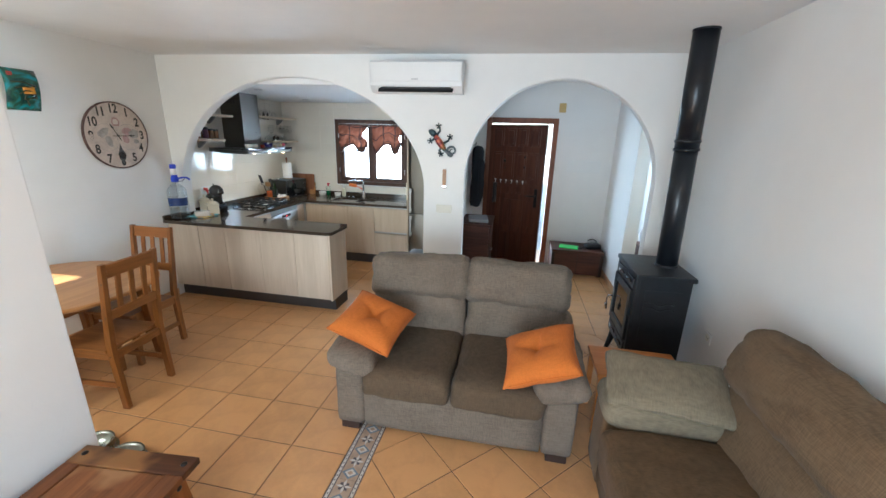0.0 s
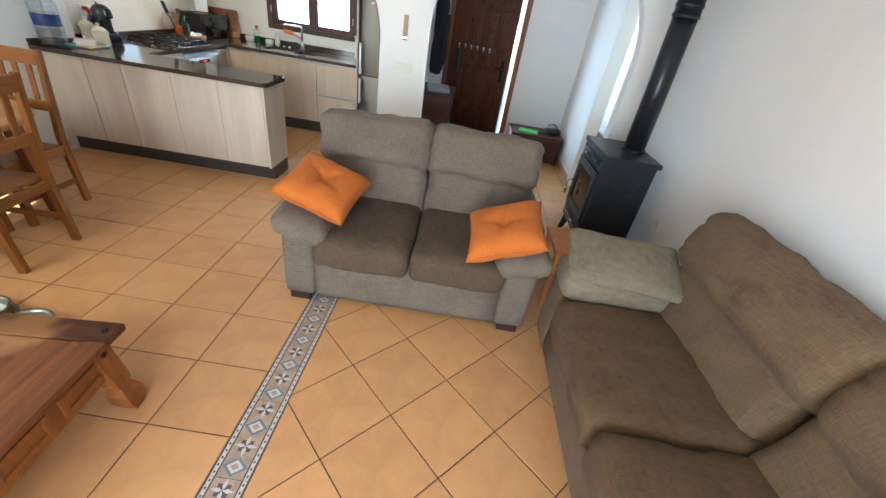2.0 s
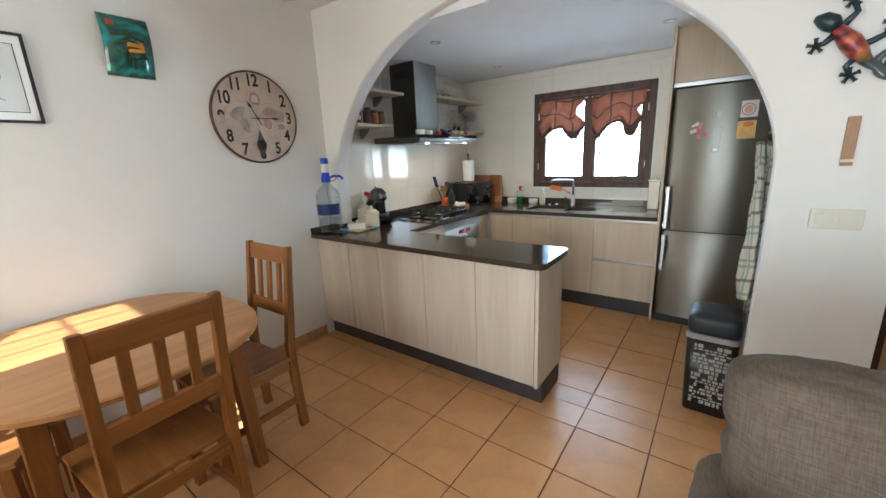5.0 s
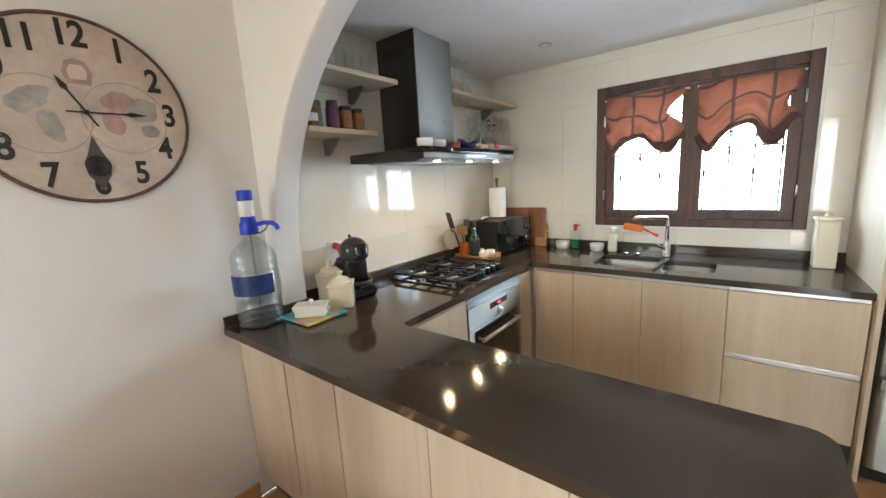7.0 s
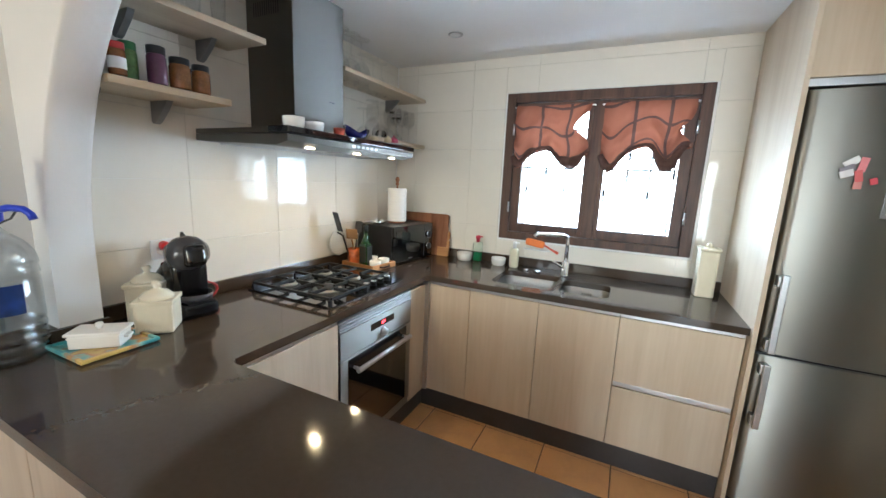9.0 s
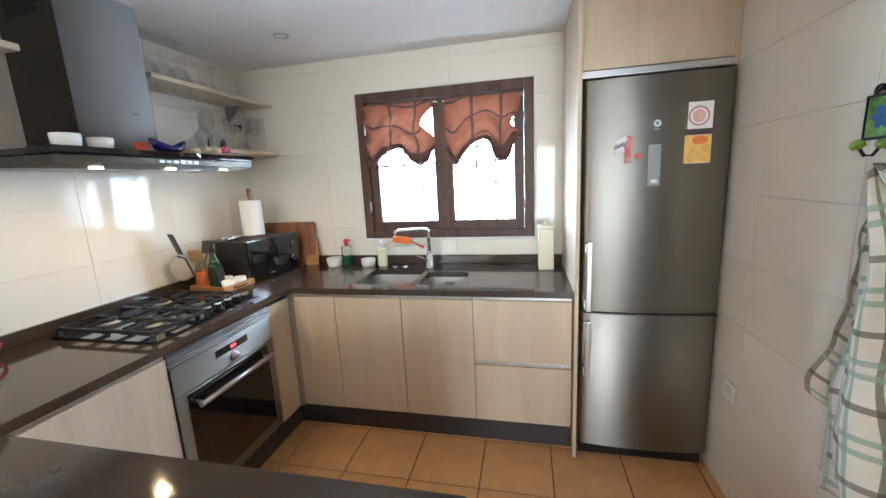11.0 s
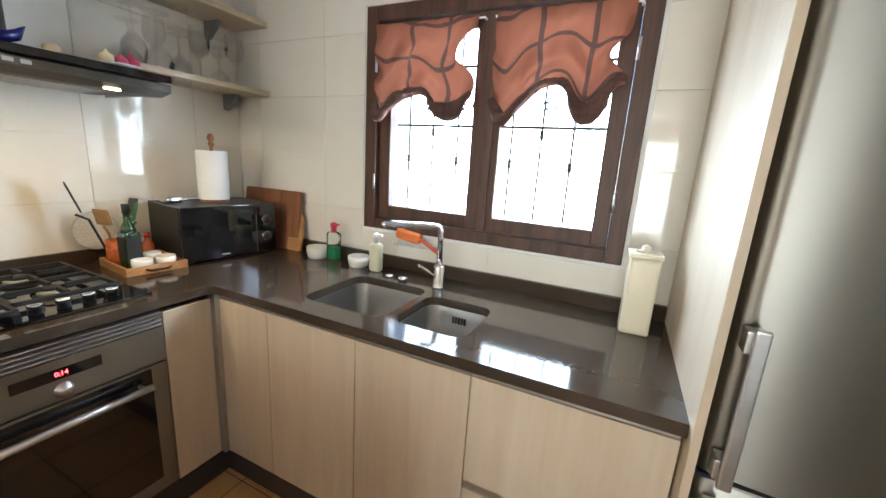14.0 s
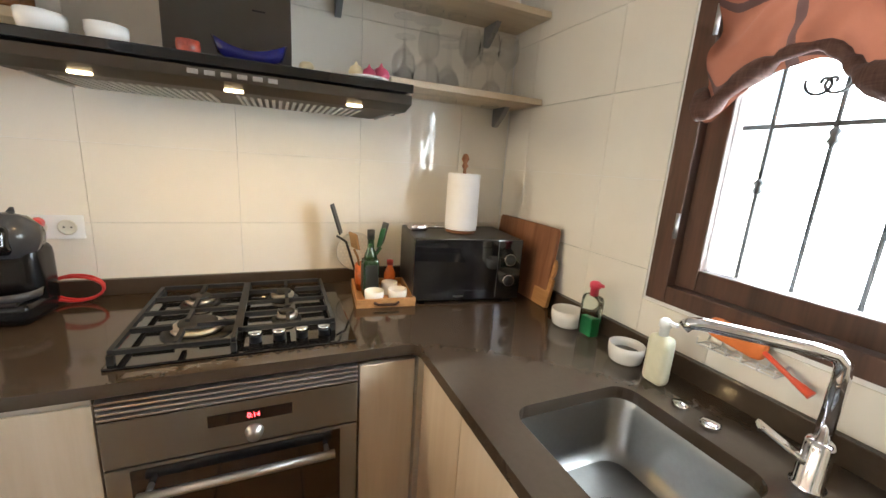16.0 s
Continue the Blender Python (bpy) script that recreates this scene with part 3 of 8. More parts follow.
def big_sofa():
    t = thing("sofa", "brown woven three-seat sofa against the white wall", "sofa", 0.70, 2.05, 0, -90)
    # local: x runs along the wall from the stove end, y from the front to the wall
    W, D = 2.73, 0.90
    bm = B()
    pad(bm, W - 0.34, 0.84, 0.30, 0.03, Matrix.Translation((W / 2, 0.45, 0.20)), 6, wrinkle=0.003)
    part("base", bm, SOFAF, t)
    for x in (0.13, W - 0.13):
        bm = B()
        pad(bm, 0.24, 0.86, 0.50, 0.04, Matrix.Translation((x, 0.46, 0.28)), 6, wrinkle=0.003, seed=x)
        part("arm_side", bm, SOFAF, t)
        bm = B()
        pad(bm, 0.30, 0.80, 0.17, 0.075, Matrix.Translation((x + 0.01, 0.42, 0.50)) @ pose(0, 0, 0, -2, 3, 0), 10, crown=0.012, wrinkle=0.006, seed=x + 4)
        part("arm_pad", bm, SOFAC, t, "lighter padded sofa arm cover")
    n, x0, w = 3, 0.27, (W - 0.54) / 3
    for k in range(n):
        cx = x0 + (k + 0.5) * w
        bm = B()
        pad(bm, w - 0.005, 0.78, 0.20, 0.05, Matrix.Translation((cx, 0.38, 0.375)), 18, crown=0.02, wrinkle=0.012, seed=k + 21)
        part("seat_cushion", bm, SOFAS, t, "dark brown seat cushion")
        ext = 0.22 if k == 0 else 0.0
        lean = Matrix.Translation((cx - ext / 2, 0.725, 0.672)) @ pose(0, 0, 0, 72, 0, 0)
        bm = B()
        pad(bm, w + 0.03 + ext * 0.6, 0.52, 0.22, 0.08, lean @ Matrix.Translation((0, -0.09, 0.0)), 24, crown=0.03, wrinkle=0.013, seed=k + 31)
        part("back_cushion", bm, SOFAF, t)
        bm = B()
        pad(bm, w + 0.05 + ext, 0.36, 0.27, 0.11, lean @ Matrix.Translation((0, 0.14, 0.04)), 28, crown=0.03, wrinkle=0.014, seed=k + 41)
        part("head_cushion", bm, SOFAF, t)
    bm = B()
    pad(bm, W - 0.1, 0.13, 0.74, 0.05, Matrix.Translation((W / 2, 0.845, 0.45)), 6, wrinkle=0.004)
    part("back_frame", bm, SOFAF, t)
    for x in (0.14, W - 0.14):
        for y in (0.1, 0.8):
            part("foot", bx(x - 0.05, x + 0.05, y - 0.03, y + 0.03, 0, 0.06, 0.004), flat("dark_foot_wood", (0.03, 0.015, 0.012), 0.5), t)


big_sofa()
bm = B()
pad(bm, 0.58, 0.37, 0.075, 0.032, Matrix(), 13, crown=0.018, pinch=0.45, wrinkle=0.008, seed=51)
cu = solo("sofa_pillow", bm, SOFAC, "olive-beige flat pillow lying on the brown sofa arm", "cushion", m=Matrix.Translation((1.03, 1.93, 0.63)) @ pose(0, 0, 0, 19, -2, -9))

# side table by the stove
t = thing("side_table", "small orange-brown wooden side table beside the sofa", "table", 1.05, 2.42, 0, 0)
part("tabletop", bx(-0.27, 0.27, -0.18, 0.18, 0.425, 0.45, 0.006), wood("orange_table_wood", (0.44, 0.15, 0.035), (0.58, 0.24, 0.07), 0, 0.35), t)
for x in (-0.24, 0.24):
    for y in (-0.15, 0.15):
        part("leg", bx(x - 0.018, x + 0.018, y - 0.018, y + 0.018, 0, 0.425, 0.003), MATS["orange_table_wood"], t)


def stove():
    t = thing("wood_stove", "black cast-iron wood stove with a glass door on legs", "stove", 1.29, 3.11, 0, 0)
    t.matrix_basis = pose(1.29, 3.11, 0) @ Matrix.Diagonal((0.95, 0.90, 1, 1))
    # local: front looks to -x
    part("firebox", bx(-0.17, 0.20, -0.28, 0.28, 0.24, 0.885, 0.008), IRON, t)
    part("top_plate", bx(-0.205, 0.215, -0.31, 0.31, 0.885, 0.92, 0.008), IRON, t)
    part("front_frame", bx(-0.195, -0.17, -0.29, 0.29, 0.235, 0.885, 0.006), IRON, t)
    for z0, z1 in ((0.80, 0.865), (0.27, 0.35)):
        p = part("vent_panel", bx(-0.207, -0.193, -0.25, 0.25, z0, z1, 0.004), IRON, t)
        for y in (-0.12, 0.10):
            bm = B()
            tube(bm, [(-0.21, y - 0.09, (z0 + z1) / 2), (-0.213, y - 0.04, (z0 + z1) / 2 + 0.012), (-0.213, y + 0.02, (z0 + z1) / 2 - 0.008), (-0.21, y + 0.08, (z0 + z1) / 2 + 0.004)], 0.006)
            part("scroll_slot", bm, BLACKG, p)
    d = B()
    box(d, -0.215, -0.193, -0.25, -0.19, 0.37, 0.78, 0.004)
    box(d, -0.215, -0.193, 0.19, 0.25, 0.37, 0.78, 0.004)
    box(d, -0.215, -0.193, -0.19, 0.19, 0.37, 0.43, 0.004)
    box(d, -0.215, -0.193, -0.19, 0.19, 0.72, 0.78, 0.004)
    door = part("stove_door", d, IRON, t)
    part("stove_glass", bx(-0.203, -0.197, -0.19, 0.19, 0.43, 0.72), BLACKG, door, "dark sooty glass pane")
    bm = B()
    tube(bm, [(-0.215, 0.225, 0.56), (-0.25, 0.225, 0.56), (-0.262, 0.225, 0.53), (-0.262, 0.225, 0.47)], 0.007)
    lathe(bm, [(0.005, 0), (0.013, 0.006), (0.013, 0.055), (0.005, 0.065)], 12, (-0.262, 0.225, 0.43))
    part("door_handle", bm, CHROME, door, "curled steel door handle")
    for sgn in (-1, 1):
        bm = B()
        box(bm, -0.12, 0.14, sgn * 0.281 - 0.004, sgn * 0.281 + 0.004, 0.42, 0.80, 0.003)
        for k in range(2):
            tube(bm, [(-0.10 + 0.2 * u / 8, sgn * 0.288, 0.70 - 0.04 * k + 0.012 * math.sin(u * 1.2)) for u in range(9)], 0.005)
        part("side_panel", bm, IRON, t)
    for x in (-0.15, 0.16):
        for y in (-0.24, 0.24):
            bm = B()
            tube(bm, [(x, y, 0.25), (x + (-0.02 if x < 0 else 0.01), y * 1.04, 0.14), (x + (-0.045 if x < 0 else 0.02), y * 1.1, 0.03), (x + (-0.06 if x < 0 else 0.03), y * 1.14, 0.0)], [0.034, 0.026, 0.018, 0.022], 10)
            part("leg", bm, IRON, t)
    f = thing("stove_pipe", "black enamelled flue pipe rising from the stove to the ceiling", "pipe", 0, 0, 0, 0)
    foot, head = Vector((1.385, 3.13, 0.915)), Vector((1.325, 3.09, CZ))
    bm = B()
    mid = foot.lerp(head, 0.56)
    cyl(bm, foot, mid, 0.074, n=32)
    part("lower_pipe", bm, PIPE, f)
    bm = B()
    cyl(bm, mid - (head - foot) * 0.02, head, 0.0775, n=32)
    part("upper_pipe", bm, PIPE, f)
    for s in (0.0, 0.53, 0.565):
        p = foot.lerp(head, s)
        bm = B()
        cyl(bm, p, p + (head - foot) * 0.012, 0.083, n=32)
        part("pipe_collar", bm, PIPE, f)
    bm = B()
    cyl(bm, head - Vector((0, 0, 0.012)), head, 0.081, n=32)
    part("ceiling_ring", bm, PIPE, f)


stove()


def outlet_plate(name, m, label, n=1):
    bm = B()
    box(bm, -0.04 * n, 0.04 * n, -0.04, 0.04, 0, 0.009, 0.003)
    t = solo(name, bm, WHITEP, label, "socket", m=m)
    for k in range(n):
        bm = B()
        cx = (k - (n - 1) / 2) * 0.075
        lathe(bm, [(0.024, 0.0085), (0.026, 0.012), (0.022, 0.012), (0.020, 0.0098), (0.001, 0.0098)], 20, (cx, 0, 0))
        part("socket_ring", bm, CREAMP, t)
        for s in (-1, 1):
            bm = B()
            cyl(bm, (cx + s * 0.0095, 0, 0.0092), (cx + s * 0.0095, 0, 0.0104), 0.0028, n=10)
            part("pin_hole", bm, BLACKP, t)
    return t


FACE_W = Matrix(((0, 0, -1, 0), (-1, 0, 0, 0), (0, 1, 0, 0), (0, 0, 0, 1)))
FACE_E = Matrix(((0, 0, 1, 0), (1, 0, 0, 0), (0, 1, 0, 0), (0, 0, 0, 1)))
FACE_S = Matrix(((1, 0, 0, 0), (0, 0, -1, 0), (0, 1, 0, 0), (0, 0, 0, 1)))
outlet_plate("wall_socket", Matrix.Translation((EX, 2.79, 0.51)) @ FACE_W, "white wall socket beside the stove")
outlet_plate("wall_socket", Matrix.Translation((PX, 0.80, 0.42)) @ FACE_E, "white wall socket beside the coffee table")


def frog(name, rgb, head, tail, half, limbs, toe):
    """A metal frog on the wall: enamel body, thin wire limbs, spread toes. Points are (y, z) on the wall."""
    c = ((head[0] + tail[0]) / 2, (head[1] + tail[1]) / 2)
    t = thing("wall_frog", f"{name} enamelled metal frog ornament on the white wall", "ornament", group="metal frogs on the wall")
    t.matrix_basis = Matrix.Translation((EX, c[0] + 0.015, c[1] - 0.055)) @ FACE_W

    def at(p, d):
        return Vector((c[0] - p[0], p[1] - c[1], d))

    h, e = at(head, 0.022), at(tail, 0.018)
    enamel = flat(name + "_enamel", rgb, 0.1)
    bm = B()
    prof = [0.35, 0.8, 1.0, 1.0, 0.92, 0.86, 0.8, 0.45]
    tube(bm, [e.lerp(h, k / 7) for k in range(8)], [half * r for r in prof], 16)
    bmesh.ops.holes_fill(bm, edges=bm.edges[:], sides=20)
    part("body", bm, enamel, t)
    wire = flat("copper_wire", (0.10, 0.03, 0.02), 0.35, 0.6)
    side = Vector((-(h - e).y, (h - e).x, 0)).normalized()
    for sg in (-1, 1):
        bm = B()
        bmesh.ops.create_uvsphere(bm, u_segments=10, v_segments=8, radius=half * 0.26, matrix=Matrix.Translation(e.lerp(h, 0.86) + side * sg * half * 0.55 + Vector((0, 0, half * 0.62))))
        part("eye", bm, wire, t)
    for p in limbs:
        pts = [at(q, 0.016 if k < len(p) - 1 else 0.007) for k, q in enumerate(p)]
        bm = B()
        tube(bm, pts, 0.0032, 8)
        leg = part("leg", bm, wire, t)
        d = (pts[-1] - pts[-2]).normalized()
        bm = B()
        for k in range(4):
            r = Matrix.Rotation((k - 1.5) * 0.42, 3, "Z") @ d * toe
            o = pts[-1]
            tube(bm, [o - d * toe * 0.2, o + r * 0.5, o + r * 0.85, o + r], [0.0055 * toe / 0.04, 0.0055 * toe / 0.04, 0.004 * toe / 0.04, 0.007 * toe / 0.04], 8)
        part("toes", bm, flat("orange_copper", (0.36, 0.12, 0.05), 0.25, 0.7), leg)
    return t


frog("red", (0.30, 0.012, 0.035), (1.512, 1.850), (1.564, 1.755), 0.030,
     [[(1.575, 1.785), (1.622, 1.795), (1.66, 1.728)], [(1.55, 1.765), (1.572, 1.725), (1.60, 1.695)], [(1.525, 1.775), (1.512, 1.735), (1.502, 1.708)], [(1.54, 1.855), (1.513, 1.878), (1.478, 1.866), (1.465, 1.838)]], 0.042)
frog("teal", (0.03, 0.26, 0.28), (1.668, 1.947), (1.680, 1.899), 0.021,
     [[(1.69, 1.908), (1.713, 1.878), (1.70, 1.85)], [(1.675, 1.905), (1.664, 1.878), (1.653, 1.853)], [(1.66, 1.92), (1.64, 1.914), (1.62, 1.92)], [(1.68, 1.942), (1.70, 1.955), (1.694, 1.972)]], 0.026)


def wall_lamp():
    t = thing("wall_lamp", "wall lamp with a cream woven shell cone shade", "lamp", EX, 1.535, 1.90, 0)
    shade = B()
    n, rows = 26, 11
    for r in range(rows):
        for k in range(n // 2 + 1):
            a0, a1 = math.pi * (k - 0.48 + 0.5 * (r % 2)) / (n / 2), math.pi * (k + 0.48 + 0.5 * (r % 2)) / (n / 2)
            z0, z1 = r * 0.045, (r + 1) * 0.045 - 0.003
            quad = []
            for a, z in ((a0, z0), (a1, z0), (a1, z1), (a0, z1)):
                rad = 0.20 - 0.26 * z
                quad.append((-rad * math.sin(a) * 0.75 if 0 <= a <= math.pi else 0.0, -rad * math.cos(a), z))
            vs = [shade.verts.new(q) for q in quad] + [shade.verts.new((q[0] * 0.97, q[1] * 0.97, q[2])) for q in quad]
            shade.faces.new(vs[:4])
            shade.faces.new(vs[7:3:-1])
            for i in range(4):
                shade.faces.new((vs[i], vs[i + 4], vs[(i + 1) % 4 + 4], vs[(i + 1) % 4]))
    part("shade", shade, paint("capiz_shell", (0.74, 0.70, 0.58), 0.3, var=0.12, scale=25, fine=90), t)
    bm = B()
    tube(bm, [(-0.15 * math.sin(math.pi * k / 16), -0.20 * math.cos(math.pi * k / 16), -0.002) for k in range(17)], 0.004)
    part("rim", bm, flat("dark_rim", (0.05, 0.03, 0.02), 0.4), t)


wall_lamp()


def coffee_table():
    t = thing("coffee_table", "rustic dark brown wooden coffee table with worn top", "table", -1.115, 1.225, 0, 5)
    # local: far right corner of the top at the origin, x to the left is negative, y towards the room is negative
    L, W, Z = 1.15, 0.56, 0.40
    for y0, y1 in ((-L, -L + 0.10), (-0.10, 0)):
        part("end_board", bx(-W, 0, y0, y1, Z - 0.032, Z, 0.005), COFFEE, t)
    for x0, x1 in ((-W, -W + 0.075), (-0.075, 0)):
        part("side_board", bx(x0, x1, -L + 0.102, -0.102, Z - 0.032, Z, 0.005), wood("rustic_side", (0.12, 0.040, 0.013), (0.26, 0.095, 0.030), 1, 0.6, 15) if "rustic_side" not in MATS else MATS["rustic_side"], t)
    part("top_panel", bx(-W + 0.078, -0.078, -L + 0.104, -0.104, Z - 0.028, Z - 0.005, 0.004), wood("rustic_panel", (0.13, 0.043, 0.013), (0.30, 0.115, 0.035), 1, 0.6, 12, worn=(0.36, 0.18, 0.075)), t)
    stud = flat("iron_stud", (0.02, 0.018, 0.018), 0.4, 0.6)
    for x in (-W + 0.04, -0.04):
        for y in (-L + 0.045, -0.045):
            bm = B()
            lathe(bm, [(0.014, 0), (0.012, 0.004), (0.002, 0.007)], 12, (x, y, Z))
            part("stud", bm, stud, t, "black iron stud")
    for x0, x1, y0, y1 in ((-W + 0.03, -W + 0.055, -L + 0.09, -0.09), (-0.055, -0.03, -L + 0.09, -0.09), (-W + 0.09, -0.09, -L + 0.03, -L + 0.055), (-W + 0.09, -0.09, -0.055, -0.03)):
        ap = part("apron", bx(x0, x1, y0, y1, 0.215, Z - 0.032, 0.003), COFFEEL, t)
        if y1 - y0 > 0.5:
            for k in range(4):
                c = y0 + (k + 0.5) * (y1 - y0) / 4
                for dy0, dy1, dz0, dz1 in ((-0.10, -0.075, 0.25, 0.335), (0.075, 0.10, 0.25, 0.335), (-0.075, 0.075, 0.25, 0.268), (-0.075, 0.075, 0.317, 0.335)):
                    part("carved_moulding", bx(x1 - 0.004, x1 + 0.008, c + dy0, c + dy1, dz0, dz1, 0.003), COFFEEL, ap)
    for x in (-W + 0.055, -0.055):
        for y in (-L + 0.115, -0.115):
            bm = B()
            sx, sy = (-1 if x < -W / 2 else 1), (-1 if y < -L / 2 else 1)
            for k, (w0, z0, w1, z1) in enumerate(((0.075, Z - 0.032, 0.07, 0.17), (0.07, 0.17, 0.055, 0.145), (0.055, 0.145, 0.085, 0.10), (0.085, 0.10, 0.085, 0.05), (0.085, 0.05, 0.05, 0.0))):
                o0, o1 = (0.37 - z0) * 0.10, (0.37 - z1) * 0.10
                lo = [(x + sx * o1 + a * w1 / 2, y + sy * o1 + b * w1 / 2, z1) for a, b in ((-1, -1), (1, -1), (1, 1), (-1, 1))]
                hi = [(x + sx * o0 + a * w0 / 2, y + sy * o0 + b * w0 / 2, z0) for a, b in ((-1, -1), (1, -1), (1, 1), (-1, 1))]
                lo, hi = [bm.verts.new(c) for c in lo], [bm.verts.new(c) for c in hi]
                for i in range(4):
                    bm.faces.new((lo[i], lo[(i + 1) % 4], hi[(i + 1) % 4], hi[i]))
                if k == 4:
                    bm.faces.new(lo[::-1])
                if k == 0:
                    bm.faces.new(hi)
            bmesh.ops.remove_doubles(bm, verts=bm.verts[:], dist=1e-4)
            leg = part("leg", bm, COFFEEL, t)
            for z in (0.345, 0.235):
                bm = B()
                mm = Matrix.Translation((x + sx * 0.004 + sx * 0.037, y, z)) @ Matrix.Rotation(sx * math.pi / 2, 4, "Y")
                lathe(bm, [(0.013, 0), (0.011, 0.004), (0.002, 0.007)], 10, m=mm)
                part("stud", bm, stud, leg)


coffee_table()


def pet_bowl(x, y, s):
    bm = B()
    lathe(bm, [(0.105 * s, 0), (0.11 * s, 0.004), (0.092 * s, 0.055 * s), (0.098 * s, 0.062 * s), (0.088 * s, 0.062 * s), (0.078 * s, 0.05 * s), (0.072 * s, 0.014), (0.001, 0.011)], 32)
    solo("pet_bowl", bm, flat("bowl_steel", (0.34, 0.35, 0.31), 0.28, 0.9), "shiny steel pet bowl on the tiled floor", "bowl", "pet bowls", m=pose(x, y, 0.0))


pet_bowl(-2.10, 1.46, 1.0)
pet_bowl(-1.84, 1.40, 1.15)


# ---- wall things round the arches ----
def air_conditioner():
    t = thing("air_conditioner", "white wall-mounted air conditioner above the arches", "air conditioner", -0.752, ay(-0.752), 2.197, 1.7)
    t.matrix_basis = t.matrix_basis @ Matrix.Diagonal((0.96, 1, 0.98, 1))
    prof = [(0, 0.0), (-0.13, 0.0), (-0.19, 0.055), (-0.205, 0.12), (-0.20, 0.235), (-0.18, 0.262), (0, 0.262)]
    bm = B()
    prism(bm, prof, 0.86, Matrix.Translation((-0.43, 0, 0)) @ Matrix(((0, 0, 1, 0), (1, 0, 0, 0), (0, 1, 0, 0), (0, 0, 0, 1))))
    part("body", bm, WHITEP, t)
    part("front_panel", bx(-0.425, 0.425, -0.212, -0.198, 0.085, 0.245, 0.006), WHITEP, t)
    bm = B()
    obox(bm, Matrix.Translation((0, -0.168, 0.030)) @ pose(0, 0, 0, 42, 0, 0), 0.70, 0.075, 0.012)
    part("air_slot", bm, BLACKP, t, "dark air outlet slot")
    bm = B()
    obox(bm, Matrix.Translation((0, -0.182, 0.036)) @ pose(0, 0, 0, 42, 0, 0), 0.66, 0.022, 0.010, 0.002)
    part("louvre", bm, GREYP, t)
    part("badge", bx(-0.03, 0.03, -0.2135, -0.211, 0.10, 0.112, 0.001), ALU, t)


air_conditioner()


def lizard_paint():
    m, n, l, b = node_mat("lizard_body_paint")
    tc, ns, rp = n.new("ShaderNodeTexCoord"), n.new("ShaderNodeTexNoise"), n.new("ShaderNodeValToRGB")
    ns.inputs["Scale"].default_value = 17
    l.new(tc.outputs["Object"], ns.inputs["Vector"])
    l.new(ns.outputs["Fac"], rp.inputs[0])
    e = rp.color_ramp.elements
    e[0].position, e[0].color, e[1].position, e[1].color = 0.36, (0.10, 0.03, 0.05, 1), 0.66, (0.16, 0.19, 0.05, 1)
    e.new(0.46).color = (0.42, 0.08, 0.05, 1)
    e.new(0.55).color = (0.50, 0.18, 0.09, 1)
    l.new(rp.outputs[0], b.inputs["Base Color"])
    b.inputs["Roughness"].default_value, b.inputs["Metallic"].default_value = 0.35, 0.3
    return m


def gecko():
    t = thing("wall_lizard", "red and orange painted metal lizard on the white wall", "ornament", -0.50, AY0 - 0.012, 1.78, 0)
    t.matrix_basis = Matrix.Translation((-0.53, ay(-0.53) - 0.010, 1.79)) @ FACE_S @ Matrix.Diagonal((1.06, 1.06, 1.0, 1))
    bm = B()
    tube(bm, [(-0.118, 0.085, 0.006), (-0.098, 0.077, 0.012), (-0.075, 0.06, 0.014), (-0.058, 0.042, 0.012)], [0.010, 0.025, 0.029, 0.020], 12)
    part("head", bm, flat("lizard_head_paint", (0.035, 0.06, 0.07), 0.3, 0.4, var=0.5), t, "dark teal head")
    bm = B()
    tube(bm, [(-0.06, 0.045, 0.012), (-0.05, 0.03, 0.016), (-0.02, -0.01, 0.02), (0.005, -0.045, 0.017), (0.03, -0.075, 0.012)], [0.018, 0.021, 0.030, 0.027, 0.015], 12)
    part("body", bm, lizard_paint(), t)
    bm = B()
    pts = []
    for k in range(30):
        a = k / 29 * 3.3 * math.pi
        r = 0.048 * (1 - k / 36)
        pts.append((0.095 + r * math.cos(math.pi * 0.85 - a + 2.2), -0.085 + r * math.sin(math.pi * 0.85 - a + 2.2), 0.008))
    tube(bm, [(0.02, -0.07, 0.012)] + pts, [0.016] + [0.013 * (1 - k / 40) for k in range(30)], 8)
    part("tail", bm, flat("lizard_tail_paint", (0.12, 0.14, 0.15), 0.3, 0.5), t)
    toe = flat("lizard_foot_paint", (0.03, 0.045, 0.05), 0.35, 0.4)
    for (a, b, c) in (((-0.05, 0.04), (-0.015, 0.085), (-0.03, 0.125)), ((-0.055, 0.03), (-0.085, 0.0), (-0.105, -0.005)), ((0.0, -0.03), (0.06, 0.0), (0.075, 0.035)), ((0.005, -0.055), (-0.02, -0.085), (-0.005, -0.115))):
        bm = B()
        tube(bm, [(a[0], a[1], 0.012), (b[0], b[1], 0.014), (c[0], c[1], 0.008)], [0.012, 0.009, 0.008], 8)
        leg = part("leg", bm, MATS["lizard_head_paint"], t)
        bm = B()
        for k in range(5):
            e = 2 * math.pi * k / 5 + 0.4
            tube(bm, [(c[0], c[1], 0.008), (c[0] + 0.018 * math.cos(e), c[1] + 0.018 * math.sin(e), 0.008), (c[0] + 0.026 * math.cos(e), c[1] + 0.026 * math.sin(e), 0.008)], [0.006, 0.005, 0.0085], 8)
        part("toes", bm, toe, leg)


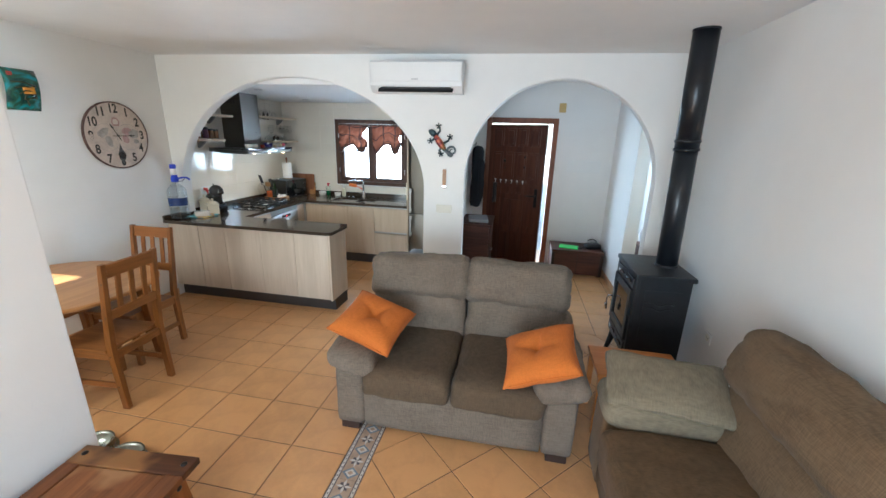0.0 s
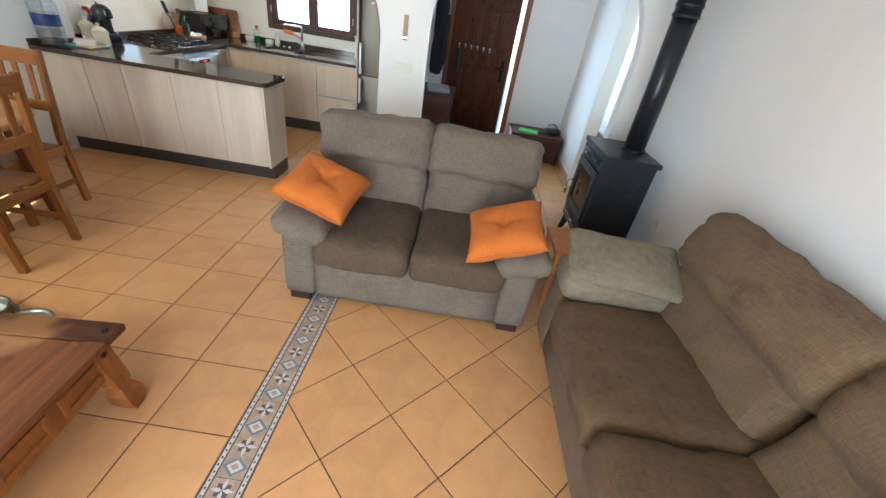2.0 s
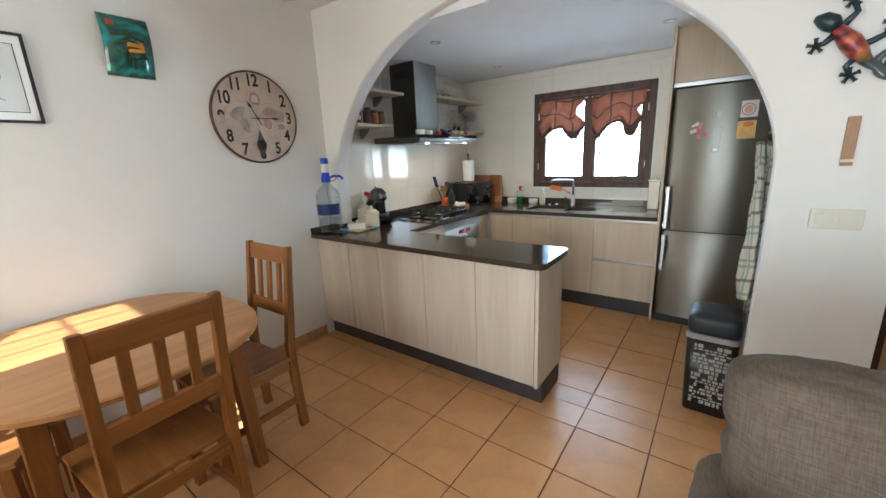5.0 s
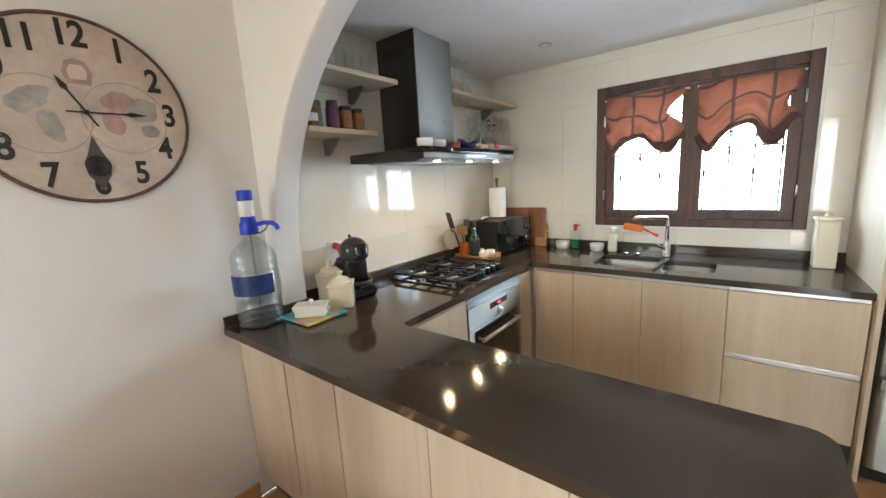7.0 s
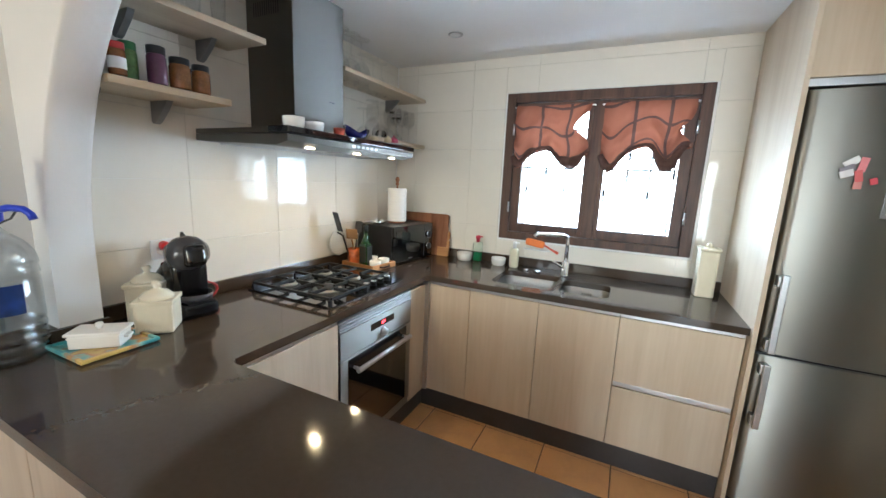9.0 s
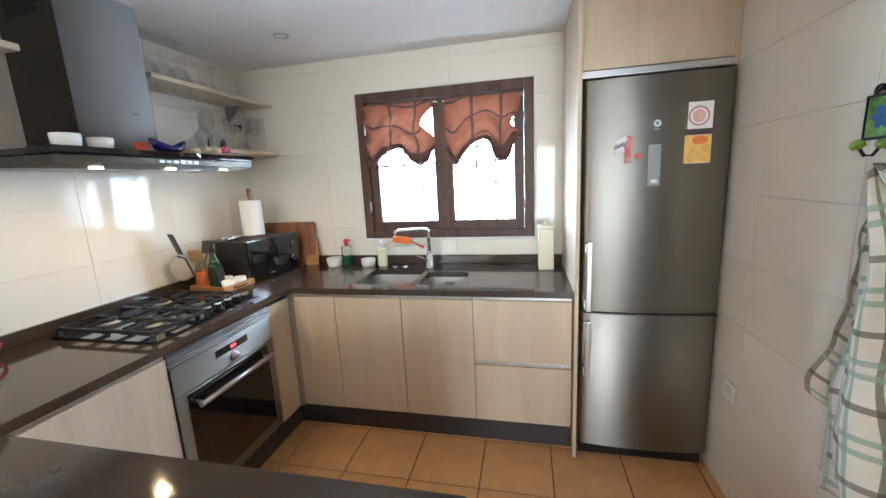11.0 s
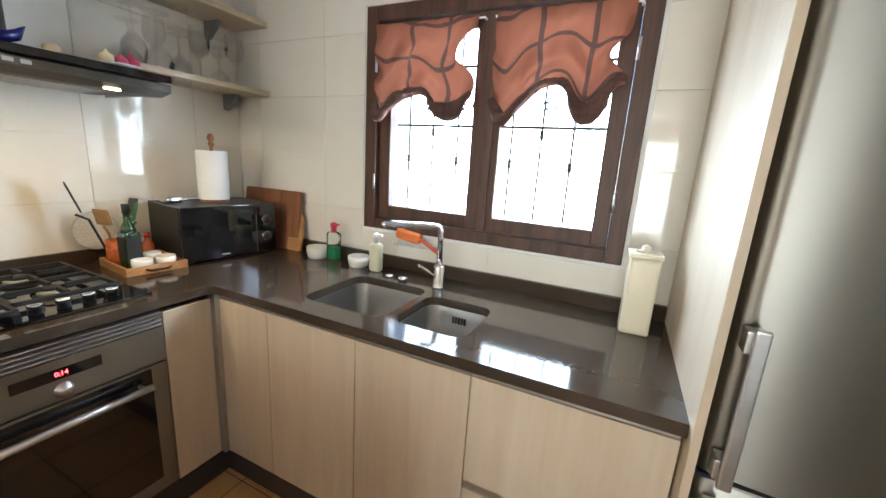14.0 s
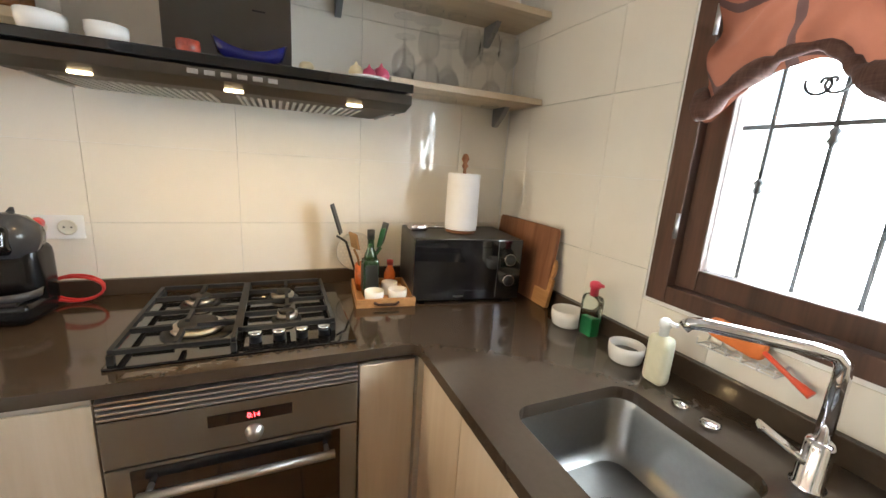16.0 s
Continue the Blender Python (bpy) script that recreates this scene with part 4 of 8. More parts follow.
gecko()
t = thing("thermometer", "narrow wooden wall thermometer strip", "thermometer", -0.497, ay(-0.497), 1.344, 1.7)
part("back_board", bx(-0.018, 0.018, -0.012, 0, 0, 0.18, 0.003), wood("thermo_wood", (0.30, 0.16, 0.08), (0.42, 0.25, 0.14), 2, 0.4), t)
part("bulb_holder", bx(-0.018, 0.018, -0.014, -0.010, 0.012, 0.024, 0.001), CHROME, t)
t = thing("light_switch", "cream double light switch on the wall between the arches", "switch", -0.493, ay(-0.493), 1.137, 1.7)
part("plate", bx(-0.078, 0.078, -0.009, 0, -0.04, 0.04, 0.004), CREAMP, t)
for x in (-0.034, 0.034):
    part("rocker", bx(x - 0.026, x + 0.026, -0.013, -0.008, -0.022, 0.022, 0.003), CREAMP, t)


# ---- dining corner ----
def text_mesh(s, size, depth=0.001, bold=0.0):
    cu = bpy.data.curves.new("text", "FONT")
    cu.body, cu.size, cu.extrude, cu.align_x, cu.align_y = s, size, depth, "CENTER", "CENTER"
    cu.offset = bold
    ob = bpy.data.objects.new("text", cu)
    scene.collection.objects.link(ob)
    me = bpy.data.meshes.new_from_object(ob)
    bpy.data.objects.remove(ob)
    bpy.data.curves.remove(cu)
    return me


def words(name, s, size, mat, parent, m, wide=1.0, depth=0.0008, bold=0.0):
    me = text_mesh(s, size, depth, bold)
    me.materials.clear()
    me.materials.append(mat)
    ob = new(name, me)
    ob.parent = parent
    ob.matrix_basis = m @ Matrix.Diagonal((wide, 1, 1, 1))
    return ob


INK = flat("black_ink", (0.02, 0.017, 0.015), 0.6)


def wall_clock():
    t = thing("wall_clock", "large round vintage clock with a world map dial", "clock")
    t.matrix_basis = Matrix.Translation((WX, 3.12, 1.75)) @ FACE_E @ pose(0, 0, 0, 0, 0, 1)
    R = 0.295
    bm = B()
    lathe(bm, [(R, 0), (R, 0.014), (R - 0.004, 0.017), (R - 0.014, 0.018), (0.001, 0.018)], 64)
    part("dial", bm, paint("aged_dial_paper", (0.55, 0.46, 0.39), 0.7, var=0.22, scale=7, fine=45), t)
    bm = B()
    lathe(bm, [(R + 0.003, 0.0), (R + 0.004, 0.018), (R - 0.006, 0.0215), (R - 0.008, 0.0185)], 64, cap=False)
    part("rim", bm, paint("dark_rim_paint", (0.10, 0.055, 0.045), 0.6, var=0.5, scale=20, fine=70), t)
    land = paint("map_land_print", (0.36, 0.33, 0.30), 0.7, var=0.3, scale=20, fine=60)
    rose = paint("map_land_rose", (0.42, 0.27, 0.25), 0.7, var=0.3, scale=20, fine=60)
    for cx, cy, rad in ((-0.105, -0.015, 0.118), (0.105, -0.015, 0.118)):
        bm = B()
        tube(bm, [(cx + rad * math.cos(2 * math.pi * k / 48), cy + rad * math.sin(2 * math.pi * k / 48), 0.0184) for k in range(49)], 0.0012, 5)
        part("map_ring", bm, land, t)
    for k, (cx, cy, a, b, rot) in enumerate(((-0.13, 0.03, 0.055, 0.032, 0.5), (-0.09, -0.05, 0.028, 0.05, 0.2), (0.10, 0.035, 0.06, 0.035, -0.2), (0.155, 0.015, 0.045, 0.04, 0.3), (0.065, -0.03, 0.03, 0.04, 0.1), (0.165, -0.055, 0.028, 0.018, 0.0))):
        bm = B()
        pts = [(x + 0.012 * noise.noise(Vector((x * 40, y * 40, k * 3.0))), y + 0.012 * noise.noise(Vector((x * 40, y * 40, k * 3.0 + 9)))) for x, y in ellipse(cx, cy, a, b, 40, rot)]
        prism(bm, pts, 0.0006, Matrix.Translation((0, 0, 0.0181 + 0.0004 * k)))
        part("map_land", bm, rose if k in (2, 4) else land, t)
    bm = B()
    prism(bm, [(-0.03, 0.085), (0.03, 0.085), (0.038, 0.12), (0.026, 0.155), (0, 0.165), (-0.026, 0.155), (-0.038, 0.12)], 0.0008, Matrix.Translation((0, 0, 0.0182)))
    part("crest", bm, rose, t)
    bm = B()
    prism(bm, [(-0.02, 0.10), (0.02, 0.10), (0.025, 0.125), (0.014, 0.145), (-0.014, 0.145), (-0.025, 0.125)], 0.0008, Matrix.Translation((0, 0, 0.0191)))
    part("crest_centre", bm, paint("crest_pale", (0.62, 0.54, 0.46), 0.7), t)
    for h in range(1, 13):
        a = math.pi / 2 - h * math.pi / 6
        words("numeral", str(h), 0.108, INK, t, pose(0.236 * math.cos(a), 0.236 * math.sin(a), 0.0185, 0, 0, 0), 0.80, 0.0008, 0.0028)
    bm = B()
    lathe(bm, [(0.028, 0), (0.034, 0.006), (0.03, 0.010), (0.022, 0.010), (0.02, 0.004), (0.001, 0.004)], 24, (0, -0.175, 0.018))
    part("pendulum_window", bm, INK, t)
    bm = B()
    prism(bm, [(0, -0.075), (0.018, -0.13), (0.034, -0.165), (0.03, -0.205), (0.012, -0.235), (0, -0.262), (-0.012, -0.235), (-0.03, -0.205), (-0.034, -0.165), (-0.018, -0.13)], 0.002, Matrix.Translation((0, 0, 0.0182)))
    part("pendulum_plate", bm, flat("pendulum_print", (0.08, 0.075, 0.07), 0.5), t)
    for ang, ln, w in ((118, 0.125, 0.006), (0, 0.17, 0.005)):
        bm = B()
        a = radians(ang)
        mm = Matrix.Translation((0, -0.002, 0.022)) @ Matrix.Rotation(a, 4, "Z")
        prism(bm, [(-0.05, -w / 2), (ln * 0.6, -w / 2), (ln * 0.7, -w * 1.6), (ln, 0), (ln * 0.7, w * 1.6), (ln * 0.6, w / 2), (-0.05, w / 2)], 0.0012, mm)
        part("clock_hand", bm, INK, t)
    bm = B()
    cyl(bm, (0, -0.002, 0.018), (0, -0.002, 0.026), 0.008, n=16)
    part("hub", bm, INK, t)


wall_clock()


def framed_bird():
    t = thing("framed_picture", "black-framed grey print of a small bird", "picture")
    t.matrix_basis = Matrix.Translation((WX, 1.922, 1.865)) @ FACE_E
    w, h, b = 0.155, 0.192, 0.012
    for x0, x1, y0, y1 in ((-w, w, h - b, h), (-w, w, -h, -h + b), (-w, -w + b, -h + b, h - b), (w - b, w, -h + b, h - b)):
        part("frame_bar", bx(x0, x1, y0, y1, 0, 0.018, 0.002), flat("black_frame", (0.015, 0.013, 0.013), 0.4), t)
    part("mount", bx(-w + b, w - b, -h + b, h - b, 0, 0.006), PAPER, t)
    for x0, x1, y0, y1 in ((-0.115, 0.115, 0.143, 0.146), (-0.115, 0.115, -0.146, -0.143), (-0.117, -0.114, -0.146, 0.146), (0.114, 0.117, -0.146, 0.146)):
        part("inner_line", bx(x0, x1, y0, y1, 0.006, 0.0072), INK, t)
    part("print", bx(-0.112, 0.112, -0.141, 0.141, 0.006, 0.0066), paint("print_grey_paper", (0.62, 0.62, 0.62), 0.8, var=0.05), t)
    grey = paint("bird_wash", (0.20, 0.20, 0.20), 0.8, var=0.4, scale=25, fine=80)
    bm = B()
    prism(bm, ellipse(0.0, 0.015, 0.056, 0.05, 32, -0.5), 0.0006, Matrix.Translation((0, 0, 0.0068)))
    prism(bm, ellipse(-0.038, 0.052, 0.028, 0.025, 24), 0.0006, Matrix.Translation((0, 0, 0.0069)))
    prism(bm, [(-0.06, 0.058), (-0.082, 0.062), (-0.06, 0.05)], 0.0006, Matrix.Translation((0, 0, 0.0068)))
    part("bird_shape", bm, grey, t)
    bm = B()
    for x in (-0.022, 0.03):
        tube(bm, [(x, -0.03, 0.0072), (x - 0.004, -0.085, 0.0072)], 0.002, 5)
        for dx in (-0.022, 0.0, 0.022):
            tube(bm, [(x - 0.004, -0.085, 0.0072), (x - 0.004 + dx, -0.097, 0.0072)], 0.0018, 5)
    part("bird_legs", bm, grey, t)
    ob = part("pane", bx(-w + b, w - b, -h + b, h - b, 0.010, 0.012), PANE, t)
    ob.visible_shadow = False


framed_bird()


def glass_art():
    t = thing("glass_picture", "curved teal fused-glass picture with an orange sun", "picture")
    t.matrix_basis = Matrix.Translation((WX, 2.465, 2.07)) @ FACE_E
    m, n, l, b = node_mat("teal_fused_glass")
    tc, ns, rp = n.new("ShaderNodeTexCoord"), n.new("ShaderNodeTexNoise"), n.new("ShaderNodeValToRGB")
    ns.inputs["Scale"].default_value, ns.inputs["Detail"].default_value, ns.inputs["Distortion"].default_value = 9, 4, 1.2
    l.new(tc.outputs["Object"], ns.inputs["Vector"])
    l.new(ns.outputs["Fac"], rp.inputs[0])
    e = rp.color_ramp.elements
    e[0].position, e[0].color, e[1].position, e[1].color = 0.35, (0.008, 0.04, 0.045, 1), 0.68, (0.03, 0.33, 0.38, 1)
    k = e.new(0.5)
    k.color = (0.03, 0.11, 0.07, 1)
    l.new(rp.outputs[0], b.inputs["Base Color"])
    b.inputs["Roughness"].default_value = 0.1
    bm = B()
    rows = []
    for j in range(13):
        y = -0.145 + 0.29 * j / 12
        zz = 0.012 + 0.045 * (1 - (y / 0.145) ** 2) * 0.6 + 0.01 * math.sin(y * 14)
        rows.append([bm.verts.new((x, y, zz + o)) for x, o in ((-0.105, 0), (-0.04, 0.003), (0.04, 0.003), (0.105, 0), (0.105, -0.006), (0.04, -0.004), (-0.04, -0.004), (-0.105, -0.006))])
    for p, q in zip(rows, rows[1:]):
        for i in range(8):
            bm.faces.new((p[i], p[(i + 1) % 8], q[(i + 1) % 8], q[i])).smooth = True
    bm.faces.new(rows[0][::-1])
    bm.faces.new(rows[-1])
    part("pane", bm, m, t)
    bm = B()
    pad(bm, 0.075, 0.055, 0.012, 0.006, Matrix.Translation((0.03, 0.0, 0.046)), 6)
    part("sun_disc", bm, flat("orange_glass", (0.62, 0.27, 0.03), 0.12), t)
    bm = B()
    for s in range(5):
        tube(bm, [(-0.07 + 0.02 * s, 0.05 - 0.04 * s, 0.044), (0.0, 0.055 - 0.03 * s, 0.050), (0.07, 0.035 - 0.02 * s, 0.045)], 0.006, 6)
    part("branch", bm, flat("dark_green_glass", (0.03, 0.05, 0.02), 0.15), t)
    bm = B()
    pad(bm, 0.035, 0.03, 0.008, 0.004, Matrix.Translation((-0.06, 0.105, 0.036)), 5)
    part("red_spot", bm, flat("red_glass", (0.35, 0.07, 0.05), 0.15), t)


glass_art()


def dining_table():
    t = thing("dining_table", "round honey-coloured pine dining table in sunlight", "table", -2.92, 2.02, 0, 0)
    bm = B()
    def outline(a, b):
        """An oval a little squarer than an ellipse."""
        pts = []
        for k in range(64):
            c, d = math.cos(math.pi * k / 32), math.sin(math.pi * k / 32)
            pts.append((a * math.copysign(abs(c) ** 0.84, c), b * math.copysign(abs(d) ** 0.84, d)))
        return pts

    out = outline(0.578, 0.51)
    inn = outline(0.568, 0.50)
    z = ((inn, 0.722), (out, 0.727), (out, 0.744), (inn, 0.75))
    rings = [[bm.verts.new((x, y, h)) for x, y in pts] for pts, h in z]
    for a, b in zip(rings, rings[1:]):
        for k in range(64):
            bm.faces.new((a[k], a[(k + 1) % 64], b[(k + 1) % 64], b[k]))
    bm.faces.new(rings[0][::-1])
    bm.faces.new(rings[-1])
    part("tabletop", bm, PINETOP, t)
    for x0, x1, y0, y1 in ((-0.33, 0.33, -0.345, -0.323), (-0.33, 0.33, 0.323, 0.345), (-0.345, -0.323, -0.32, 0.32), (0.323, 0.345, -0.32, 0.32)):
        part("apron", bx(x0, x1, y0, y1, 0.635, 0.722, 0.003), PINEX, t)
    for a in (-1, 1):
        for b in (-1, 1):
            bm = B()
            lo = [bm.verts.new((a * 0.345 + i * 0.027, b * 0.345 + j * 0.027, 0)) for i, j in ((-1, -1), (1, -1), (1, 1), (-1, 1))]
            hi = [bm.verts.new((a * 0.315 + i * 0.036, b * 0.315 + j * 0.036, 0.722)) for i, j in ((-1, -1), (1, -1), (1, 1), (-1, 1))]
            for k in range(4):
                bm.faces.new((lo[k], lo[(k + 1) % 4], hi[(k + 1) % 4], hi[k]))
            bm.faces.new(lo[::-1])
            bm.faces.new(hi)
            bmesh.ops.bevel(bm, geom=bm.edges[:], offset=0.004, segments=1, affect="EDGES")
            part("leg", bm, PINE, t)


dining_table()


def pine_chair():
    """Local: the seat looks to +y, the back stands at -y."""
    t = thing("dining_chair", "honey-coloured pine chair with slatted back", "chair", group="chairs round the table")
    W, D, S = 0.415, 0.43, 0.44
    part("seat", bx(-W / 2, W / 2, -D / 2 + 0.02, D / 2, S - 0.02, S, 0.005), wood("chair_seat_pine", (0.20, 0.076, 0.020), (0.34, 0.145, 0.044), 1, 0.38, 14), t)
    for x in (-W / 2 + 0.024, W / 2 - 0.024):
        bm = B()
        pr = [(-D / 2 - 0.045, 0), (-D / 2 + 0.0, 0), (-D / 2 + 0.018, S - 0.05), (-D / 2 + 0.016, S + 0.06), (-D / 2 - 0.055, 1.025), (-D / 2 - 0.085, 1.025), (-D / 2 - 0.026, S + 0.05), (-D / 2 - 0.024, S - 0.05)]
        prism(bm, pr, 0.034, Matrix.Translation((x - 0.017, 0, 0)) @ Matrix(((0, 0, 1, 0), (1, 0, 0, 0), (0, 1, 0, 0), (0, 0, 0, 1))))
        bmesh.ops.bevel(bm, geom=bm.edges[:], offset=0.003, segments=1, affect="EDGES")
        post = part("back_post", bm, PINE, t)
        for z, y in ((0.90, -D / 2 - 0.06), (0.675, -D / 2 - 0.034), (S - 0.045, -D / 2), (0.17, -D / 2 - 0.01)):
            bm = B()
            sg = 1 if x > 0 else -1
            cyl(bm, (x + sg * 0.0165, y, z), (x + sg * 0.0182, y, z), 0.0065, n=12)
            part("dowel_plug", bm, flat("dark_dowel", (0.10, 0.04, 0.015), 0.5), post)
        part("front_leg", bx(x - 0.02, x + 0.02, D / 2 - 0.055, D / 2 - 0.015, 0, S - 0.02, 0.003), PINE, t)
        part("side_rail", bx(x - 0.011, x + 0.011, -D / 2 + 0.02, D / 2 - 0.056, S - 0.075, S - 0.021, 0.003), wood("chair_rail_pine", (0.20, 0.076, 0.020), (0.34, 0.145, 0.044), 1, 0.38, 16) if "chair_rail_pine" not in MATS else MATS["chair_rail_pine"], t)
        part("side_stretcher", bx(x - 0.010, x + 0.010, -D / 2, D / 2 - 0.056, 0.155, 0.19, 0.003), MATS["chair_rail_pine"], t)
    part("front_rail", bx(-W / 2 + 0.045, W / 2 - 0.045, D / 2 - 0.045, D / 2 - 0.023, S - 0.075, S - 0.021, 0.003), PINEX, t)
    part("back_rail", bx(-W / 2 + 0.042, W / 2 - 0.042, -D / 2 - 0.015, -D / 2 + 0.008, S - 0.075, S - 0.021, 0.003), PINEX, t)

    def yb(z):
        return -D / 2 - 0.005 - (z - S) * 0.118

    for z0, z1 in ((0.93, 1.018), (0.65, 0.715)):
        bm = B()
        zc = (z0 + z1) / 2
        obox(bm, Matrix.Translation((0, yb(zc), zc)) @ pose(0, 0, 0, 6.7, 0, 0), W - 0.082, 0.022, z1 - z0, 0.004)
        part("back_crosspiece", bm, PINEX, t)
    for k in range(3):
        x = -0.092 + 0.092 * k
        bm = B()
        obox(bm, Matrix.Translation((x, yb(0.82), 0.82)) @ pose(0, 0, 0, 6.7, 0, 0), 0.034, 0.014, 0.225, 0.003)
        part("back_slat", bm, PINE, t)
    return t


chair = pine_chair()
chair.matrix_basis = pose(-2.517, 1.97, 0, 0, 0, 94)
copy_thing(chair, pose(-2.83, 2.42, 0, 0, 0, 181))
copy_thing(chair, pose(-3.10, 1.55, 0, 0, 0, -28))

# skirting of floor tiles
SKIRT = paint("skirting_tile", (0.50, 0.29, 0.15), 0.35, var=0.12, scale=8, fine=40)
sk = structure("baseboard", bx(WX, WX + 0.008, 0.2, 3.47, 0, 0.002), SKIRT, "terracotta tile skirting along the dining wall", "skirting")
y = 0.21
while y < 3.44:
    part("skirting_tile", bx(WX, WX + 0.011, y, min(y + 0.338, 3.47), 0.002, 0.085, 0.002), SKIRT, sk)
    y += 0.342
sk = structure("baseboard_east", bx(EX - 0.008, EX, -2.6, AY0, 0, 0.002), SKIRT, "terracotta tile skirting along the living room wall", "skirting")
y = -2.59
while y < 3.6:
    part("skirting_tile", bx(EX - 0.011, EX, y, min(y + 0.338, AY0), 0.002, 0.085, 0.002), SKIRT, sk)
    y += 0.342
sk = structure("baseboard_hall", bx(RX - 0.008, RX, 4.77, HY, 0, 0.002), SKIRT, "terracotta tile skirting along the hall wall", "skirting")
for k in range(3):
    part("skirting_tile", bx(RX - 0.011, RX, 4.775 + 0.342 * k, 4.775 + 0.342 * k + 0.338, 0.002, 0.085, 0.002), SKIRT, sk)


# ---- barred dining openings, out of view, that let the sun in ----
def bars(name, x0, x1, y, z0, z1, label, n):
    t = thing(name, label, "window grille", kind="structure")
    iron = flat("grille_iron", (0.03, 0.03, 0.03), 0.5, 0.5)
    for k in range(n + 1):
        x = x0 + (x1 - x0) * k / n
        part("bar", bx(x - 0.006, x + 0.006, y - 0.006, y + 0.006, z0, z1), iron, t)
    for k in range(1, 4):
        z = z0 + (z1 - z0) * k / 4
        part("crossbar", bx(x0, x1, y - 0.004, y + 0.004, z - 0.005, z + 0.005), iron, t)
    return t


bars("dining_window_grille", -3.46, -2.95, 0.13, 1.42, 2.25, "black iron bars before an unseen opening in the dining wall", 3)
# bars of the added sun slit
bars("dining_window_grille", -2.66, -2.20, 0.13, 1.545, 1.60, "black iron bars before an unseen opening in the dining wall", 4)


# ---- hall ----
def front_door():
    t = thing("door_1", "dark brown panelled wooden front door standing ajar", "door", kind="structure")
    x0, x1 = DOOR[0], DOOR[1]
    f = 0.07
    fr = part("door_frame", bx(x0 - f + 0.005, x0 + 0.005, HY - 0.03, HY + 0.1, 0, DOOR[3] + f, 0.004), FRAMEW, t, "red-brown wooden door frame")
    part("frame_post", bx(x1 - 0.005, x1 + f - 0.005, HY - 0.03, HY + 0.1, 0, DOOR[3] + f, 0.004), FRAMEW, t)
    part("frame_head", bx(x0 + 0.006, x1 - 0.006, HY - 0.03, HY + 0.1, DOOR[3] - 0.005, DOOR[3] + f, 0.004), FRAMEW, t)
    leaf = new("door_leaf")
    leaf.parent = t
    leaf.matrix_basis = pose(x0 + 0.015, HY - 0.01, 0.01, 0, 0, -24)
    W, H, T = 0.84, 2.01, 0.045
    part("slab", bx(0, W, -T, 0, 0, H, 0.003), DOORW, leaf)
    rows = [(0.08, 0.50, 4), (0.58, 0.98, 4), (1.06, 1.20, 4), (1.28, 1.64, 4), (1.72, 1.96, 4)]
    for z0, z1, n in rows:
        for k in range(n):
            a, b = 0.06 + (W - 0.12) * k / n + 0.015, 0.06 + (W - 0.12) * (k + 1) / n - 0.015
            bm = B()
            box(bm, a, b, -T - 0.012, -T + 0.002, z0, z1, 0.006)
            box(bm, a + 0.025, b - 0.025, -T - 0.026, -T - 0.0125, z0 + 0.025, z1 - 0.025, 0.011)
            part("raised_panel", bm, DOORW, leaf)
    black = flat("black_iron_fitting", (0.012, 0.012, 0.012), 0.4, 0.6)
    bm = B()
    box(bm, W - 0.095, W - 0.05, -T - 0.024, -T - 0.012, 0.90, 1.16, 0.006)
    tube(bm, [(W - 0.072, -T - 0.02, 1.06), (W - 0.072, -T - 0.065, 1.06), (W - 0.10, -T - 0.07, 1.06), (W - 0.20, -T - 0.07, 1.055)], 0.009)
    part("door_handle", bm, black, leaf, "black iron lever handle")
    for x, z in ((0.26, 1.52), (0.56, 1.58), (0.56, 1.44), (0.28, 1.42)):
        bm = B()
        lathe(bm, [(0.022, 0), (0.018, 0.008), (0.003, 0.014)], 8, m=Matrix.Translation((x, -T - 0.013, z)) @ Matrix.Rotation(math.pi / 2, 4, "X"))
        part("stud", bm, black, leaf)
    rack = part("key_rack", bx(0.12, 0.62, -T - 0.030, -T - 0.013, 1.225, 1.255, 0.004), flat("rack_wood", (0.08, 0.03, 0.02), 0.5), leaf)
    for k in range(6):
        bm = B()
        x = 0.15 + 0.085 * k
        tube(bm, [(x, -T - 0.03, 1.24), (x, -T - 0.05, 1.235), (x, -T - 0.056, 1.225), (x, -T - 0.05, 1.212)], 0.004)
        lathe(bm, [(0.003, 0), (0.011, 0.006), (0.011, 0.012), (0.003, 0.018)], 10, (x, -T - 0.055, 1.243))
        part("rack_hook", bm, CERAM, rack, "white china hook")
    bm = B()
    pad(bm, 0.06, 0.03, 0.30, 0.014, Matrix.Translation((0.15, -T - 0.055, 1.06)), 6, wrinkle=0.006)
    part("hanging_strap", bm, BLACKP, leaf, "black strap hanging from a hook")


front_door()
bm = B()
box(bm, DOOR[0], DOOR[1], HY, HY + 0.25, -0.09, -0.005)
structure("door_step", bm, GROUND, "stone threshold of the front door", "threshold")

t = thing("fuse_box", "flat white fuse box cover on the hall wall", "fuse box", 1.12, HY, 1.39)
part("cover", bx(-0.22, 0.23, -0.012, 0, 0, 0.175, 0.004), WHITEP, t)
part("door_flap", bx(-0.20, 0.21, -0.018, -0.011, 0.015, 0.16, 0.003), WHITEP, t)
solo("door_chime", bx(-0.045, 0.045, -0.03, 0, 0, 0.12, 0.006), flat("yellowed_plastic", (0.55, 0.38, 0.14), 0.4), "yellowed door chime box above the front door", "door chime", m=pose(0.75, HY, 2.20))


